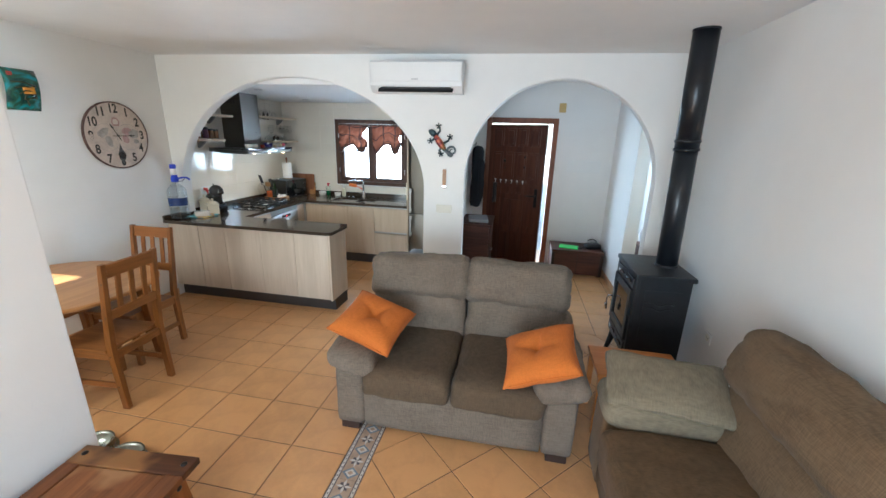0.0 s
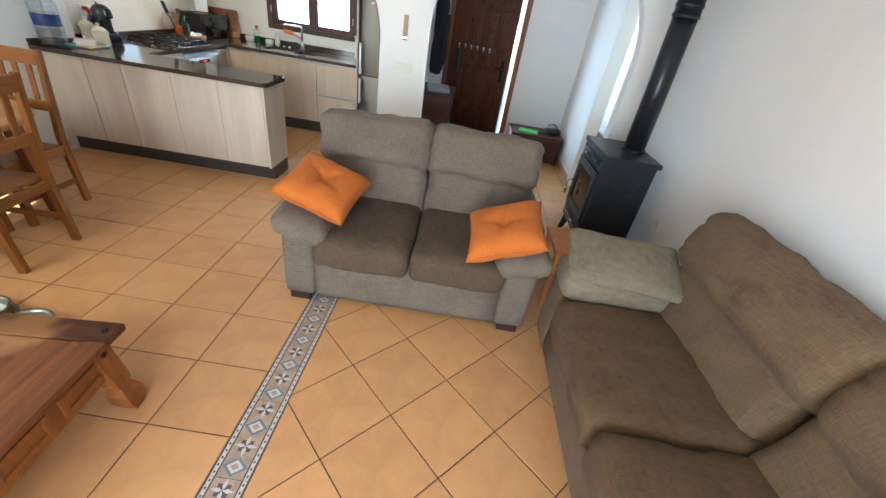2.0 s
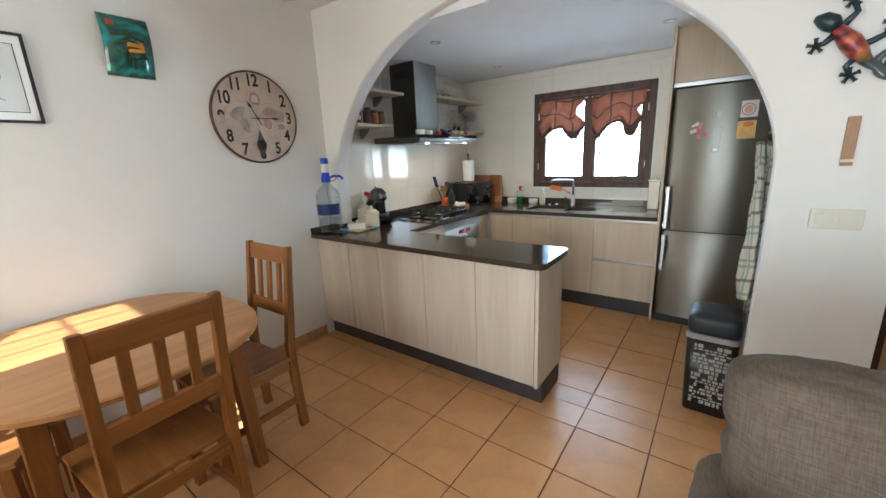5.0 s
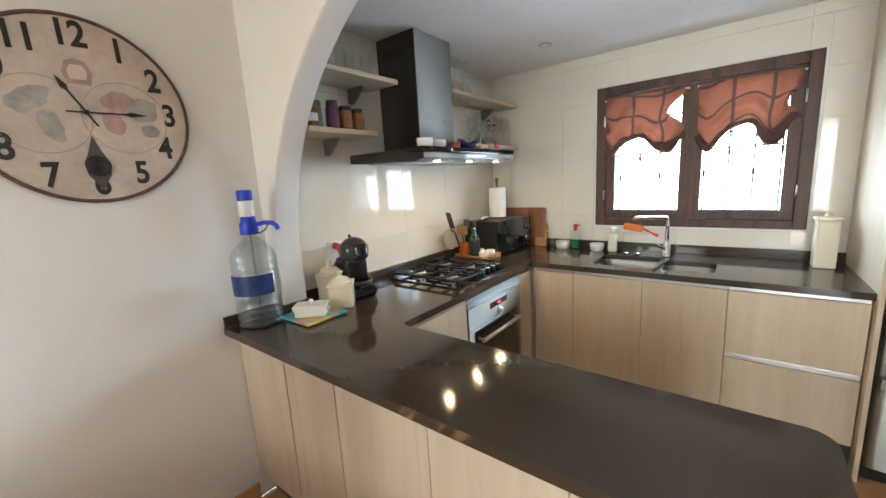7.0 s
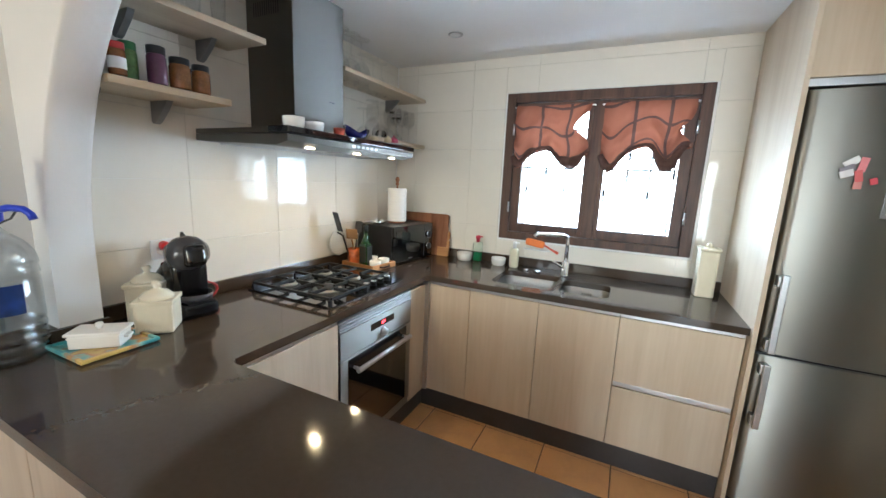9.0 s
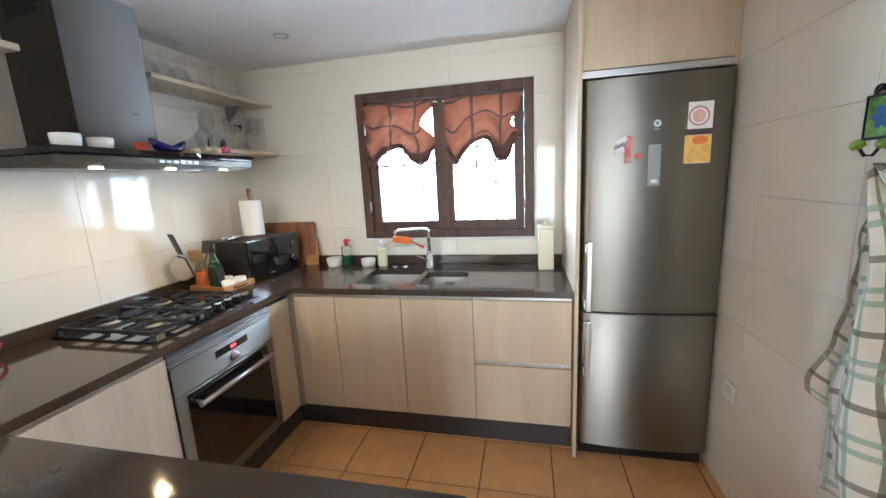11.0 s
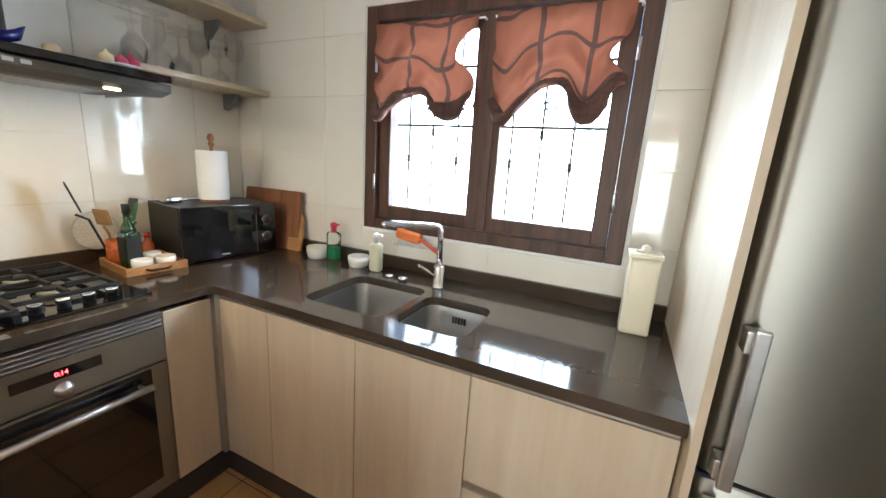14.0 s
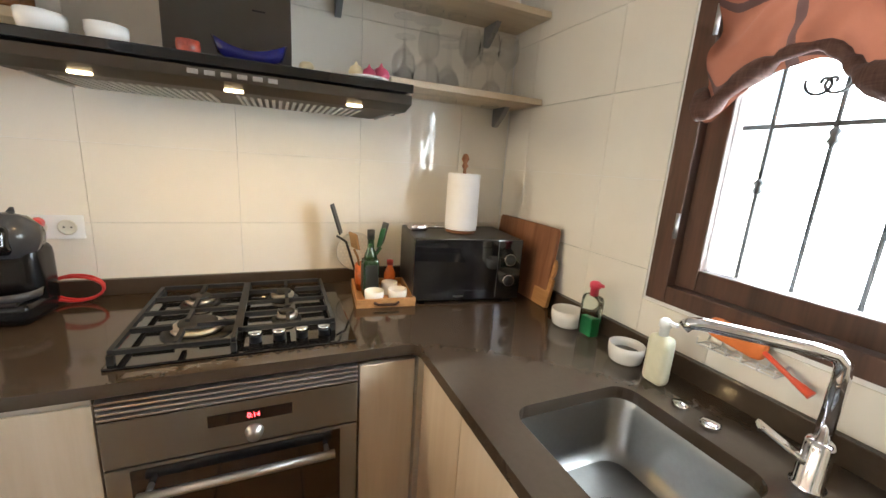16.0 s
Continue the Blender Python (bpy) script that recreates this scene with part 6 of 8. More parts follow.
def cooker_hood():
    t = thing("cooker_hood", "stainless steel chimney hood with small lamps", "cooker hood")
    y0, y1, xf = 4.205, 5.115, -2.952
    bm = B()
    prof = [(WX + 0.009, 1.578), (xf - 0.06, 1.560), (xf, 1.575), (xf, 1.600), (WX + 0.009, 1.605)]
    prism(bm, prof, y1 - y0, Matrix.Translation((0, y1, 0)) @ Matrix(((1, 0, 0, 0), (0, 0, -1, 0), (0, 1, 0, 0), (0, 0, 0, 1))))
    part("canopy", bm, HOODST, t)
    part("glass_top", bx(xf - 0.10, xf + 0.004, y0 - 0.003, y1 + 0.003, 1.606, 1.630, 0.003), BLACKG, t, "black glass front edge")
    part("canopy_top", bx(WX + 0.009, xf - 0.101, y0, y1, 1.606, 1.626, 0.002), HOODST, t)
    part("chimney", bx(WX + 0.009, -3.20, 4.475, 4.805, 1.626, KZ - 0.001, 0.003), HOODST, t)
    for k in range(12):
        y = 4.50 + 0.012 * k
        x = WX + 0.06 + 0.014 * k
        part("vent_slit", bx(x, x + 0.005, 4.4735, 4.476, 2.15, 2.21), BLACKP, t)
    part("chimney_mark", bx(-3.2005, -3.1985, 4.70, 4.735, 1.81, 1.815), BLACKP, t)
    for k in range(6):
        y = 4.57 + 0.034 * k
        part("button", bx(xf - 0.002, xf + 0.003, y, y + 0.022, 1.583, 1.594, 0.001), ALU, t)
    for y in (4.22, 4.66, 5.1):
        part("filter_rail", bx(-3.35, -3.10, y - 0.004, y + 0.004, 1.5615, 1.569), ALU, t)
    for k in range(2):
        ya = 4.26 + 0.41 * k
        gf = part("grease_filter", bx(-3.345, -3.105, ya - 0.006, ya + 0.338, 1.5675, 1.5695), HOODST, t)
        for j in range(18):
            y = ya + 0.019 * j
            part("filter_slat", bx(-3.34, -3.11, y, y + 0.009, 1.562, 1.567), ALU, gf)
    lamp = glow("hood_lamp_glow", (1.0, 0.78, 0.48), 3.0)
    for y in (4.36, 4.66, 4.96):
        bm = B()
        obox(bm, Matrix.Translation((xf - 0.045, y, 1.5605)) @ pose(0, 0, 0, 0, -3, 0), 0.013, 0.042, 0.006, 0.002)
        part("lamp_lens", bm, lamp, t, "glowing hood lamp")
        a = area("hood_light", (xf - 0.05, y, 1.552), (xf - 0.051, y, 0.9), 0.012, 0.04, 0.24, (1.0, 0.68, 0.34))
        a.parent = t


cooker_hood()


# ---- window with its curtains ----
def kitchen_window():
    t = thing("window_1", "two-leaf kitchen window in a dark wooden frame", "window", kind="structure")
    x0, x1, z0, z1 = WIN
    f = 0.055
    ys, yd = NY - 0.016, NY + 0.075
    part("window_frame", bx(x0 - f, x0 + 0.006, ys, yd, z0 - f + 0.01, z1 + f, 0.004), WINW, t)
    part("window_frame", bx(x1 - 0.006, x1 + f, ys, yd, z0 - f + 0.01, z1 + f, 0.004), WINW, t)
    part("window_head", bx(x0 + 0.007, x1 - 0.007, ys, yd, z1 - 0.006, z1 + f, 0.004), WINW, t)
    part("window_sill", bx(x0 + 0.007, x1 - 0.007, ys, yd, z0 - f + 0.01, z0 + 0.006, 0.004), WINW, t)
    mid = (x0 + x1) / 2
    for a, b in ((x0 + 0.008, mid - 0.002), (mid + 0.002, x1 - 0.008)):
        leaf = new("window_leaf")
        leaf.parent = t
        s, y0, y1 = 0.06, NY + 0.012, NY + 0.055
        part("stile", bx(a, a + s, y0, y1, z0 + 0.008, z1 - 0.008, 0.004), WINW, leaf)
        part("stile", bx(b - s, b, y0, y1, z0 + 0.008, z1 - 0.008, 0.004), WINW, leaf)
        part("rail", bx(a + s, b - s, y0, y1, z0 + 0.008, z0 + 0.068, 0.004), WINW, leaf)
        part("rail", bx(a + s, b - s, y0, y1, z1 - 0.062, z1 - 0.008, 0.004), WINW, leaf)
        p = part("pane", bx(a + s, b - s, NY + 0.03, NY + 0.035, z0 + 0.068, z1 - 0.062), PANE, leaf)
        p.visible_shadow = False
    part("centre_cover", bx(mid - 0.035, mid + 0.035, NY - 0.004, NY + 0.011, z0 + 0.01, z1 - 0.01, 0.004), WINW, t)
    for x in (x0 + 0.003, x1 - 0.003):
        for z in (z0 + 0.18, z1 - 0.18):
            bm = B()
            cyl(bm, (x, NY - 0.020, z - 0.035), (x, NY - 0.020, z + 0.035), 0.006, n=10)
            part("hinge", bm, ALU, t)
    # iron grille outside
    g = thing("window_grille", "dark wrought-iron grille outside the kitchen window", "window grille", kind="structure")
    iron = flat("grille_grey", (0.04, 0.04, 0.04), 0.5, 0.2)
    yg = NY + 0.185
    for k in range(8):
        x = x0 + 0.07 + (x1 - x0 - 0.14) * k / 7
        bm = B()
        cyl(bm, (x, yg, z0), (x, yg, z1), 0.0055, n=8)
        for zz in (z0 + 0.30 + (0.13 if k % 2 else 0.0),):
            lathe(bm, [(0.005, -0.022), (0.013, -0.012), (0.008, 0), (0.013, 0.012), (0.005, 0.022)], 8, (x, yg, zz))
        part("bar", bm, iron, g)
    for z in (z0 + 0.46, z1 - 0.16):
        part("crossbar", bx(x0, x1, yg - 0.004, yg + 0.004, z - 0.006, z + 0.006), iron, g)
    for k in range(5):
        cx = x0 + 0.17 + k * 0.19
        bm = B()
        for sgn in (-1, 1):
            pts = [(cx + sgn * (0.012 + 0.036 * (a / 22) * math.cos(a * 0.30)), yg - 0.01, z0 + 0.535 + sgn * 0.0 + 0.036 * (a / 22) * math.sin(a * 0.30) + 0.02) for a in range(23)]
            tube(bm, pts, 0.0042, 6)
        part("scroll", bm, iron, g)


kitchen_window()


def cafe_curtain(x0, x1, seed):
    """A short gathered curtain bunched up unevenly at its lower edge."""
    m, n, l, b = MATS.get("terracotta_check"), None, None, None
    if m is None:
        m, n, l, b = node_mat("terracotta_check")
        tc, sp = n.new("ShaderNodeUVMap"), n.new("ShaderNodeSeparateXYZ")
        l.new(tc.outputs[0], sp.inputs[0])
        bands = []
        for ax, per in (("X", 2.6), ("Y", 2.2)):
            mu, fr, cmp_ = n.new("ShaderNodeMath"), n.new("ShaderNodeMath"), n.new("ShaderNodeMath")
            mu.operation, fr.operation, cmp_.operation = "MULTIPLY", "FRACT", "GREATER_THAN"
            mu.inputs[1].default_value, cmp_.inputs[1].default_value = per, 0.90
            l.new(sp.outputs[ax], mu.inputs[0])
            l.new(mu.outputs[0], fr.inputs[0])
            l.new(fr.outputs[0], cmp_.inputs[0])
            bands.append(cmp_)
        mx, mix, ns = n.new("ShaderNodeMath"), n.new("ShaderNodeMix"), n.new("ShaderNodeTexNoise")
        mx.operation = "MAXIMUM"
        l.new(bands[0].outputs[0], mx.inputs[0])
        l.new(bands[1].outputs[0], mx.inputs[1])
        mix.data_type = "RGBA"
        l.new(mx.outputs[0], mix.inputs["Factor"])
        mix.inputs["A"].default_value, mix.inputs["B"].default_value = (0.215, 0.075, 0.044, 1), (0.07, 0.034, 0.028, 1)
        l.new(mix.outputs["Result"], b.inputs["Base Color"])
        b.inputs["Roughness"].default_value = 0.95
        tr, ms = n.new("ShaderNodeBsdfTranslucent"), n.new("ShaderNodeMixShader")
        l.new(mix.outputs["Result"], tr.inputs["Color"])
        ms.inputs[0].default_value = 0.11
        l.new(b.outputs[0], ms.inputs[1])
        l.new(tr.outputs[0], ms.inputs[2])
        l.new(ms.outputs[0], n["Material Output"].inputs["Surface"])
    t = thing("cafe_curtain", "short terracotta checked curtain bunched up at the window", "curtain", group="kitchen curtains")
    zt = WIN[3] - 0.035
    first = seed < 2

    def hem(u):
        if first:
            return 0.31 + 0.095 * math.exp(-((u - 0.10) / 0.12) ** 2) + 0.075 * math.exp(-((u - 0.78) / 0.16) ** 2) - 0.03 * math.exp(-((u - 0.42) / 0.16) ** 2) + 0.008 * math.sin(u * 23)
        return 0.27 + 0.135 * math.exp(-((u - 0.13) / 0.15) ** 2) + 0.125 * math.exp(-((u - 0.76) / 0.13) ** 2) - 0.015 * math.exp(-((u - 0.46) / 0.14) ** 2) + 0.008 * math.sin(u * 19)

    def at(u, v):
        bite = (0.22 if first else 0.13) * math.exp(-((v - (0.42 if first else 0.62)) / 0.20) ** 2) * u ** 6
        x = x0 + (x1 - x0) * (u - bite)
        fold = 0.018 * noise.noise(Vector((u * 9 + seed, v * 6 + u * 5, 4.1))) + 0.010 * math.sin(u * 22 + seed * 3 + v * 3) * (0.3 + v) + 0.024 * noise.noise(Vector((u * 3.5 + seed, v * 4.5, 1.3))) * (0.4 + v)
        # soft swags run from the sides down to the middle of the hem
        fold += 0.014 * math.sin(16 * v - 7 * abs(u - 0.55) + seed) * min(1.0, 2.2 * v)
        sag = 0.016 * math.sin(v * 9 + u * 4 + seed) * v
        return Vector((x, NY - 0.046 - fold - sag, zt - hem(u) * v + 0.01 * math.sin(u * 6 + seed) * v))

    bm = B()
    uv = bm.loops.layers.uv.new("uv")
    nu, nv = 46, 30
    grid = [[bm.verts.new(at(i / nu, j / nv)) for j in range(nv + 1)] for i in range(nu + 1)]
    for i in range(nu):
        for j in range(nv):
            f = bm.faces.new((grid[i][j], grid[i + 1][j], grid[i + 1][j + 1], grid[i][j + 1]))
            f.smooth = True
            for lp, (a, c) in zip(f.loops, ((i, j), (i + 1, j), (i + 1, j + 1), (i, j + 1))):
                lp[uv].uv = (a / nu, c / nv + 0.10 * math.sin(a / nu * 4.5 + seed * 1.9))
    part("cloth", bm, m, t)
    bm = B()
    n_h = 40
    pts = [at(k / n_h, 0.93) + Vector((0, -0.012, 0)) for k in range(n_h + 1)]
    rad = [0.008 + 0.022 * abs(noise.noise(Vector((k * 0.21, seed, 0.4)))) + 0.024 * math.exp(-((k / n_h - 0.78) / 0.13) ** 2) + 0.010 * math.exp(-((k / n_h - 0.1) / 0.1) ** 2) for k in range(n_h + 1)]
    tube(bm, pts, rad, 14)
    for v in bm.verts:
        v.co += v.normal * 0 + Vector((0, 0.006 * noise.noise(v.co * 60), 0.006 * noise.noise(v.co * 45 + Vector((3, 1, 7)))))
    # same curtain cloth, its colour darkened and greyed for shade in the folds
    part("hem_roll", bm, weave("hem_shade_cloth", (0.105, 0.058, 0.048), 0.3, 300) if "hem_shade_cloth" not in MATS else MATS["hem_shade_cloth"], t, "bunched up lower edge")
    bm = B()
    cyl(bm, (x0 - 0.012, NY - 0.026, zt - 0.004), (x1 + 0.012, NY - 0.026, zt - 0.004), 0.004, n=8)
    for x in (x0 - 0.012, x1 + 0.012):
        cyl(bm, (x, NY - 0.026, zt - 0.004), (x, NY + 0.014, zt - 0.004), 0.004, n=8)
    part("curtain_rod", bm, WHITEP, t)


cafe_curtain(-2.535, -2.06, 1.0)
cafe_curtain(-1.99, -1.515, 2.6)


# ---- fridge and its tall housing ----
def fridge():
    t = thing("fridge_freezer", "tall brushed steel fridge-freezer with magnets on it", "fridge")
    x0, x1, yf = -1.239, -0.641, 5.10
    part("body", bx(x0 + 0.004, x1 - 0.004, yf + 0.062, NY - 0.02, 0.03, 1.85, 0.004), GREYP, t)
    def bowed(z0, z1):
        bm, n = B(), 28
        rows = []
        for k in range(n + 1):
            u = k / n * 2 - 1
            y = yf + 0.019 * u * u + (0.010 * max(0.0, abs(u) - 0.955) / 0.045)
            x = x0 + (x1 - x0) * k / n
            rows.append([bm.verts.new(c) for c in ((x, y, z0 + 0.004), (x, y, z1 - 0.004), (x, y + 0.004, z1), (x, yf + 0.058, z1), (x, yf + 0.058, z0), (x, y + 0.004, z0))])
        for p, q in zip(rows, rows[1:]):
            for i in range(6):
                f = bm.faces.new((p[i], p[(i + 1) % 6], q[(i + 1) % 6], q[i]))
                f.smooth = i == 0
        bm.faces.new(rows[0][::-1])
        bm.faces.new(rows[-1])
        bmesh.ops.recalc_face_normals(bm, faces=bm.faces[:])
        return bm

    up = part("fridge_door", bowed(0.797, 1.85), STEEL, t)
    lo = part("freezer_door", bowed(0.075, 0.787), STEEL, t)
    part("door_gap", bx(x0 + 0.004, x1 - 0.004, yf + 0.012, yf + 0.058, 0.7875, 0.7965), BLACKP, t)
    part("foot_grille", bx(x0 + 0.01, x1 - 0.01, yf + 0.05, yf + 0.06, 0.0, 0.07), BLACKP, t)
    for d, z0, z1 in ((up, 0.815, 1.145), (lo, 0.475, 0.765)):
        bm = B()
        box(bm, x0 + 0.022, x0 + 0.046, yf - 0.052, yf - 0.038, z0, z1, 0.004)
        for z in (z0 + 0.03, z1 - 0.03):
            box(bm, x0 + 0.014, x0 + 0.046, yf - 0.037, yf + 0.003, z - 0.022, z + 0.022, 0.003)
        part("door_handle", bm, ALU, d, "steel bar handle")
    disp = part("temperature_panel", bx(-0.968, -0.915, yf - 0.003, yf + 0.004, 1.385, 1.565, 0.002), flat("panel_grey", (0.17, 0.165, 0.16), 0.35, 0.7), up)
    part("panel_button", bx(-0.954, -0.929, yf - 0.0045, yf - 0.002, 1.398, 1.414, 0.001), WHITEP, disp)
    return yf


FYF = fridge()
t = thing("fridge_housing", "tall pale wood-grain housing round the fridge", "cabinet")
part("side_panel", bx(-1.262, -1.244, 5.095, NY - 0.01, 0, KZ - 0.002, 0.0015), CAB, t)
part("top_cabinet", bx(-1.2425, KX0 - 0.012, FY + 0.02, NY - 0.01, 1.895, KZ - 0.002), CAB, t)
part("top_door", bx(-1.241, KX0 - 0.026, FY, FY + 0.019, 1.90, KZ - 0.006, 0.0018), CAB, t)
part("top_rail", bx(-1.241, KX0 - 0.026, FY + 0.002, FY + 0.019, 1.868, 1.897, 0.002), ALU, t)
part("filler", bx(KX0 - 0.025, KX0 - 0.0095, FY + 0.002, FY + 0.021, 1.868, KZ - 0.004, 0.001), CAB, t)


def magnet(name, x, z, build, label):
    t = thing(name, label, "fridge magnet", x, FYF - 0.0005, z, group="fridge magnets")
    t.matrix_basis = Matrix.Translation((x, FYF + 0.019 * ((x + 0.94) / 0.299) ** 2 - 0.0005, z)) @ FACE_S
    build(t)


def card(t):
    part("card_sheet", bx(-0.052, 0.052, -0.125, 0.125, 0, 0.002), PAPER, t)
    bm = B()
    lathe(bm, [(0.040, 0.002), (0.040, 0.0026), (0.034, 0.0026), (0.034, 0.0022)], 28, (0, 0.068, 0), cap=False)
    part("emblem_ring", bm, flat("pale_red_print", (0.55, 0.22, 0.2), 0.6), t)
    bm = B()
    prism(bm, ellipse(0, 0.068, 0.024, 0.026, 20), 0.0008, Matrix.Translation((0, 0, 0.002)))
    part("emblem", bm, flat("pink_print", (0.72, 0.42, 0.38), 0.6), t)
    part("magnet_bar", bx(-0.052, 0.052, -0.008, 0.016, 0.002, 0.005, 0.001), flat("dark_magnet", (0.06, 0.03, 0.03), 0.4), t)
    part("orange_panel", bx(-0.050, 0.050, -0.123, -0.010, 0.002, 0.0028), paint("orange_print", (0.80, 0.50, 0.13), 0.5, var=0.25, scale=14), t)
    bm = B()
    prism(bm, ellipse(0.008, -0.03, 0.03, 0.018, 20), 0.0008, Matrix.Translation((0, 0, 0.0028)))
    part("fruit_print", bm, flat("red_orange_print", (0.72, 0.20, 0.03), 0.5), t)


def badge(t):
    bm = B()
    lathe(bm, [(0.015, 0), (0.015, 0.003), (0.007, 0.003), (0.007, 0.001)], 24, cap=False)
    part("badge_ring", bm, WHITEP, t)
    part("badge_bar", bx(-0.011, 0.011, -0.026, -0.023, 0, 0.002), WHITEP, t)


def flag(t):
    for k, (x, y, w, h, r, c) in enumerate(((-0.038, 0.03, 0.06, 0.03, 35, (0.75, 0.73, 0.72)), (-0.05, 0.0, 0.055, 0.028, 25, (0.25, 0.22, 0.25)), (-0.05, -0.02, 0.05, 0.03, 20, (0.72, 0.70, 0.70)), (0.0, 0.02, 0.03, 0.06, -10, (0.70, 0.22, 0.24)), (-0.008, -0.03, 0.028, 0.05, 12, (0.62, 0.12, 0.12)), (-0.006, -0.07, 0.03, 0.03, 0, (0.60, 0.25, 0.22)), (0.045, -0.05, 0.026, 0.028, 15, (0.62, 0.06, 0.08)))):
        bm = B()
        obox(bm, Matrix.Translation((x, y, 0.003 + 0.0012 * k)) @ pose(0, 0, 0, 0, 0, r), w, h, 0.004, 0.0012)
        part("magnet_piece", bm, flat("magnet_colour_%s" % "abcdefg"[k], c, 0.5), t)


magnet("postcard_magnet", -0.778, 1.60, card, "white and orange calendar card held on the fridge")
magnet("badge_magnet", -0.937, 1.650, badge, "small round white badge on the fridge")
magnet("souvenir_magnet", -1.045, 1.560, flag, "cluster of red and white souvenir magnets on the fridge")
bpy.data.objects["souvenir_magnet"].matrix_basis @= Matrix.Diagonal((0.8, 0.85, 1, 1))


# ---- shelves and what stands on them ----
def shelf(name, label, y0, y1, z, brackets):
    t = thing(name, label, "shelf", group="wall shelves")
    part("board", bx(WX + 0.009, WX + 0.258, y0, y1, z - 0.024, z, 0.003), wood("shelf_laminate", (0.50, 0.40, 0.28), (0.64, 0.54, 0.40), 1, 0.4, 10) if "shelf_laminate" not in MATS else MATS["shelf_laminate"], t)
    for y in brackets:
        bm = B()
        prism(bm, [(0, 0), (0.11, 0), (0.085, -0.03), (0.03, -0.075), (0.012, -0.082), (0, -0.075)], 0.022, Matrix.Translation((WX + 0.009, y + 0.011, z - 0.0245)) @ Matrix(((1, 0, 0, 0), (0, 0, -1, 0), (0, 1, 0, 0), (0, 0, 0, 1))))
        part("bracket", bm, flat("grey_bracket", (0.22, 0.22, 0.22), 0.4, 0.3), t, "grey bracket")


shelf("wall_shelf", "pale wooden shelf with spice jars on it", 3.80, 4.20, 1.728, (3.83, 4.05))
shelf("wall_shelf", "pale wooden shelf with tumblers on it", 3.80, 4.372, 2.005, (3.95, 4.24))
shelf("wall_shelf", "pale wooden shelf crowded with wine glasses", 5.13, NY - 0.01, 1.705, (5.20, 5.70))
shelf("wall_shelf", "pale wooden shelf with upturned wine glasses", 4.87, NY - 0.012, 2.035, (4.98, 5.62))


def wine_glass():
    bm = B()
    lathe(bm, [(0.034, 0), (0.034, 0.0025), (0.006, 0.006), (0.0035, 0.012), (0.0035, 0.075), (0.010, 0.082), (0.031, 0.105), (0.036, 0.13), (0.034, 0.155), (0.029, 0.178), (0.0275, 0.178), (0.033, 0.152), (0.0345, 0.13), (0.029, 0.107), (0.004, 0.088)], 18)
    return solo("wine_glass", bm, GLASSM, "clear stemmed wine glass on the kitchen shelf", "glass", "wine glasses on the shelves")


glass0 = wine_glass()
spots = []
for k in range(6):
    spots.append((WX + 0.20, 5.19 + 0.088 * k, 1.705, k < 3))
for k in range(5):
    spots.append((WX + 0.11, 5.22 + 0.098 * k, 1.705, k % 2 == 0))
for k in range(3):
    spots.append((WX + 0.17, 4.93 + 0.095 * k, 2.035, True))
for k in range(3):
    spots.append((WX + 0.09, 5.25 + 0.095 * k, 2.035, True))
for k, (x, y, z, inv) in enumerate(spots):
    big = 1.22 if k in (0, 1, 11, 12, 13) else 1.0
    m = Matrix.Translation((x, y, z + (0.178 * big if inv else 0.0))) @ pose(0, 0, 0, 180 if inv else 0, 0, 30 * k) @ Matrix.Diagonal((big, big, big, 1))
    if k == 0:
        glass0.matrix_basis = m
    else:
        copy_thing(glass0, m)
bm = B()
lathe(bm, [(0.023, 0), (0.028, 0.108), (0.0265, 0.108), (0.0215, 0.006), (0.001, 0.006)], 20)
tum = solo("tumbler", bm, THING, "clear straight drinking glass on the upper shelf", "glass", "tumblers on the shelf", m=pose(WX + 0.19, 3.90, 2.005))
for k in range(1, 5):
    copy_thing(tum, pose(WX + 0.19 - 0.03 * (k % 2), 3.90 + 0.078 * k, 2.005))


def jar(x, y, z, r, h, lid, fill, label):
    t = thing("spice_jar", label, "jar", x, y, z, group="spice jars on the shelf")
    bm = B()
    lathe(bm, [(r * 0.94, 0), (r, 0.006), (r, h * 0.72), (r * 0.86, h * 0.8), (r * 0.86, h * 0.84)], 20)
    part("filling", bm, fill, t)
    bm = B()
    lathe(bm, [(r * 0.92, h * 0.8), (r * 0.95, h * 0.82), (r * 0.95, h), (r * 0.9, h * 1.01), (0.001, h * 1.01)], 20)
    part("lid", bm, lid, t)
    bm = B()
    lathe(bm, [(r * 1.012, h * 0.2), (r * 1.015, h * 0.21), (r * 1.015, h * 0.54), (r * 1.012, h * 0.55)], 20, cap=False)
    part("paper_label", bm, PAPER if label.startswith("small spice") else fill, t)
    return t


spice = paint("brown_spice", (0.21, 0.088, 0.03), 0.25, var=0.35, scale=40, fine=150)
green_s = paint("green_herbs", (0.10, 0.20, 0.06), 0.3, var=0.4, scale=40, fine=150)
purple = paint("purple_label", (0.10, 0.03, 0.07), 0.4, var=0.3, scale=20)
redc = flat("red_lid", (0.35, 0.02, 0.02), 0.35)
greenl = flat("green_lid", (0.03, 0.16, 0.05), 0.35)
jar(WX + 0.21, 3.85, 1.735, 0.024, 0.098, redc, spice, "small spice jar with a red and white label")
jar(WX + 0.17, 3.90, 1.735, 0.026, 0.118, greenl, green_s, "green-lidded herb jar on the pale shelf")
jar(WX + 0.20, 3.97, 1.735, 0.029, 0.122, BLACKP, purple, "tall spice jar with a purple label and black lid")
jar(WX + 0.13, 4.01, 1.735, 0.024, 0.108, redc, spice, "red-lidded spice jar on the pale shelf")
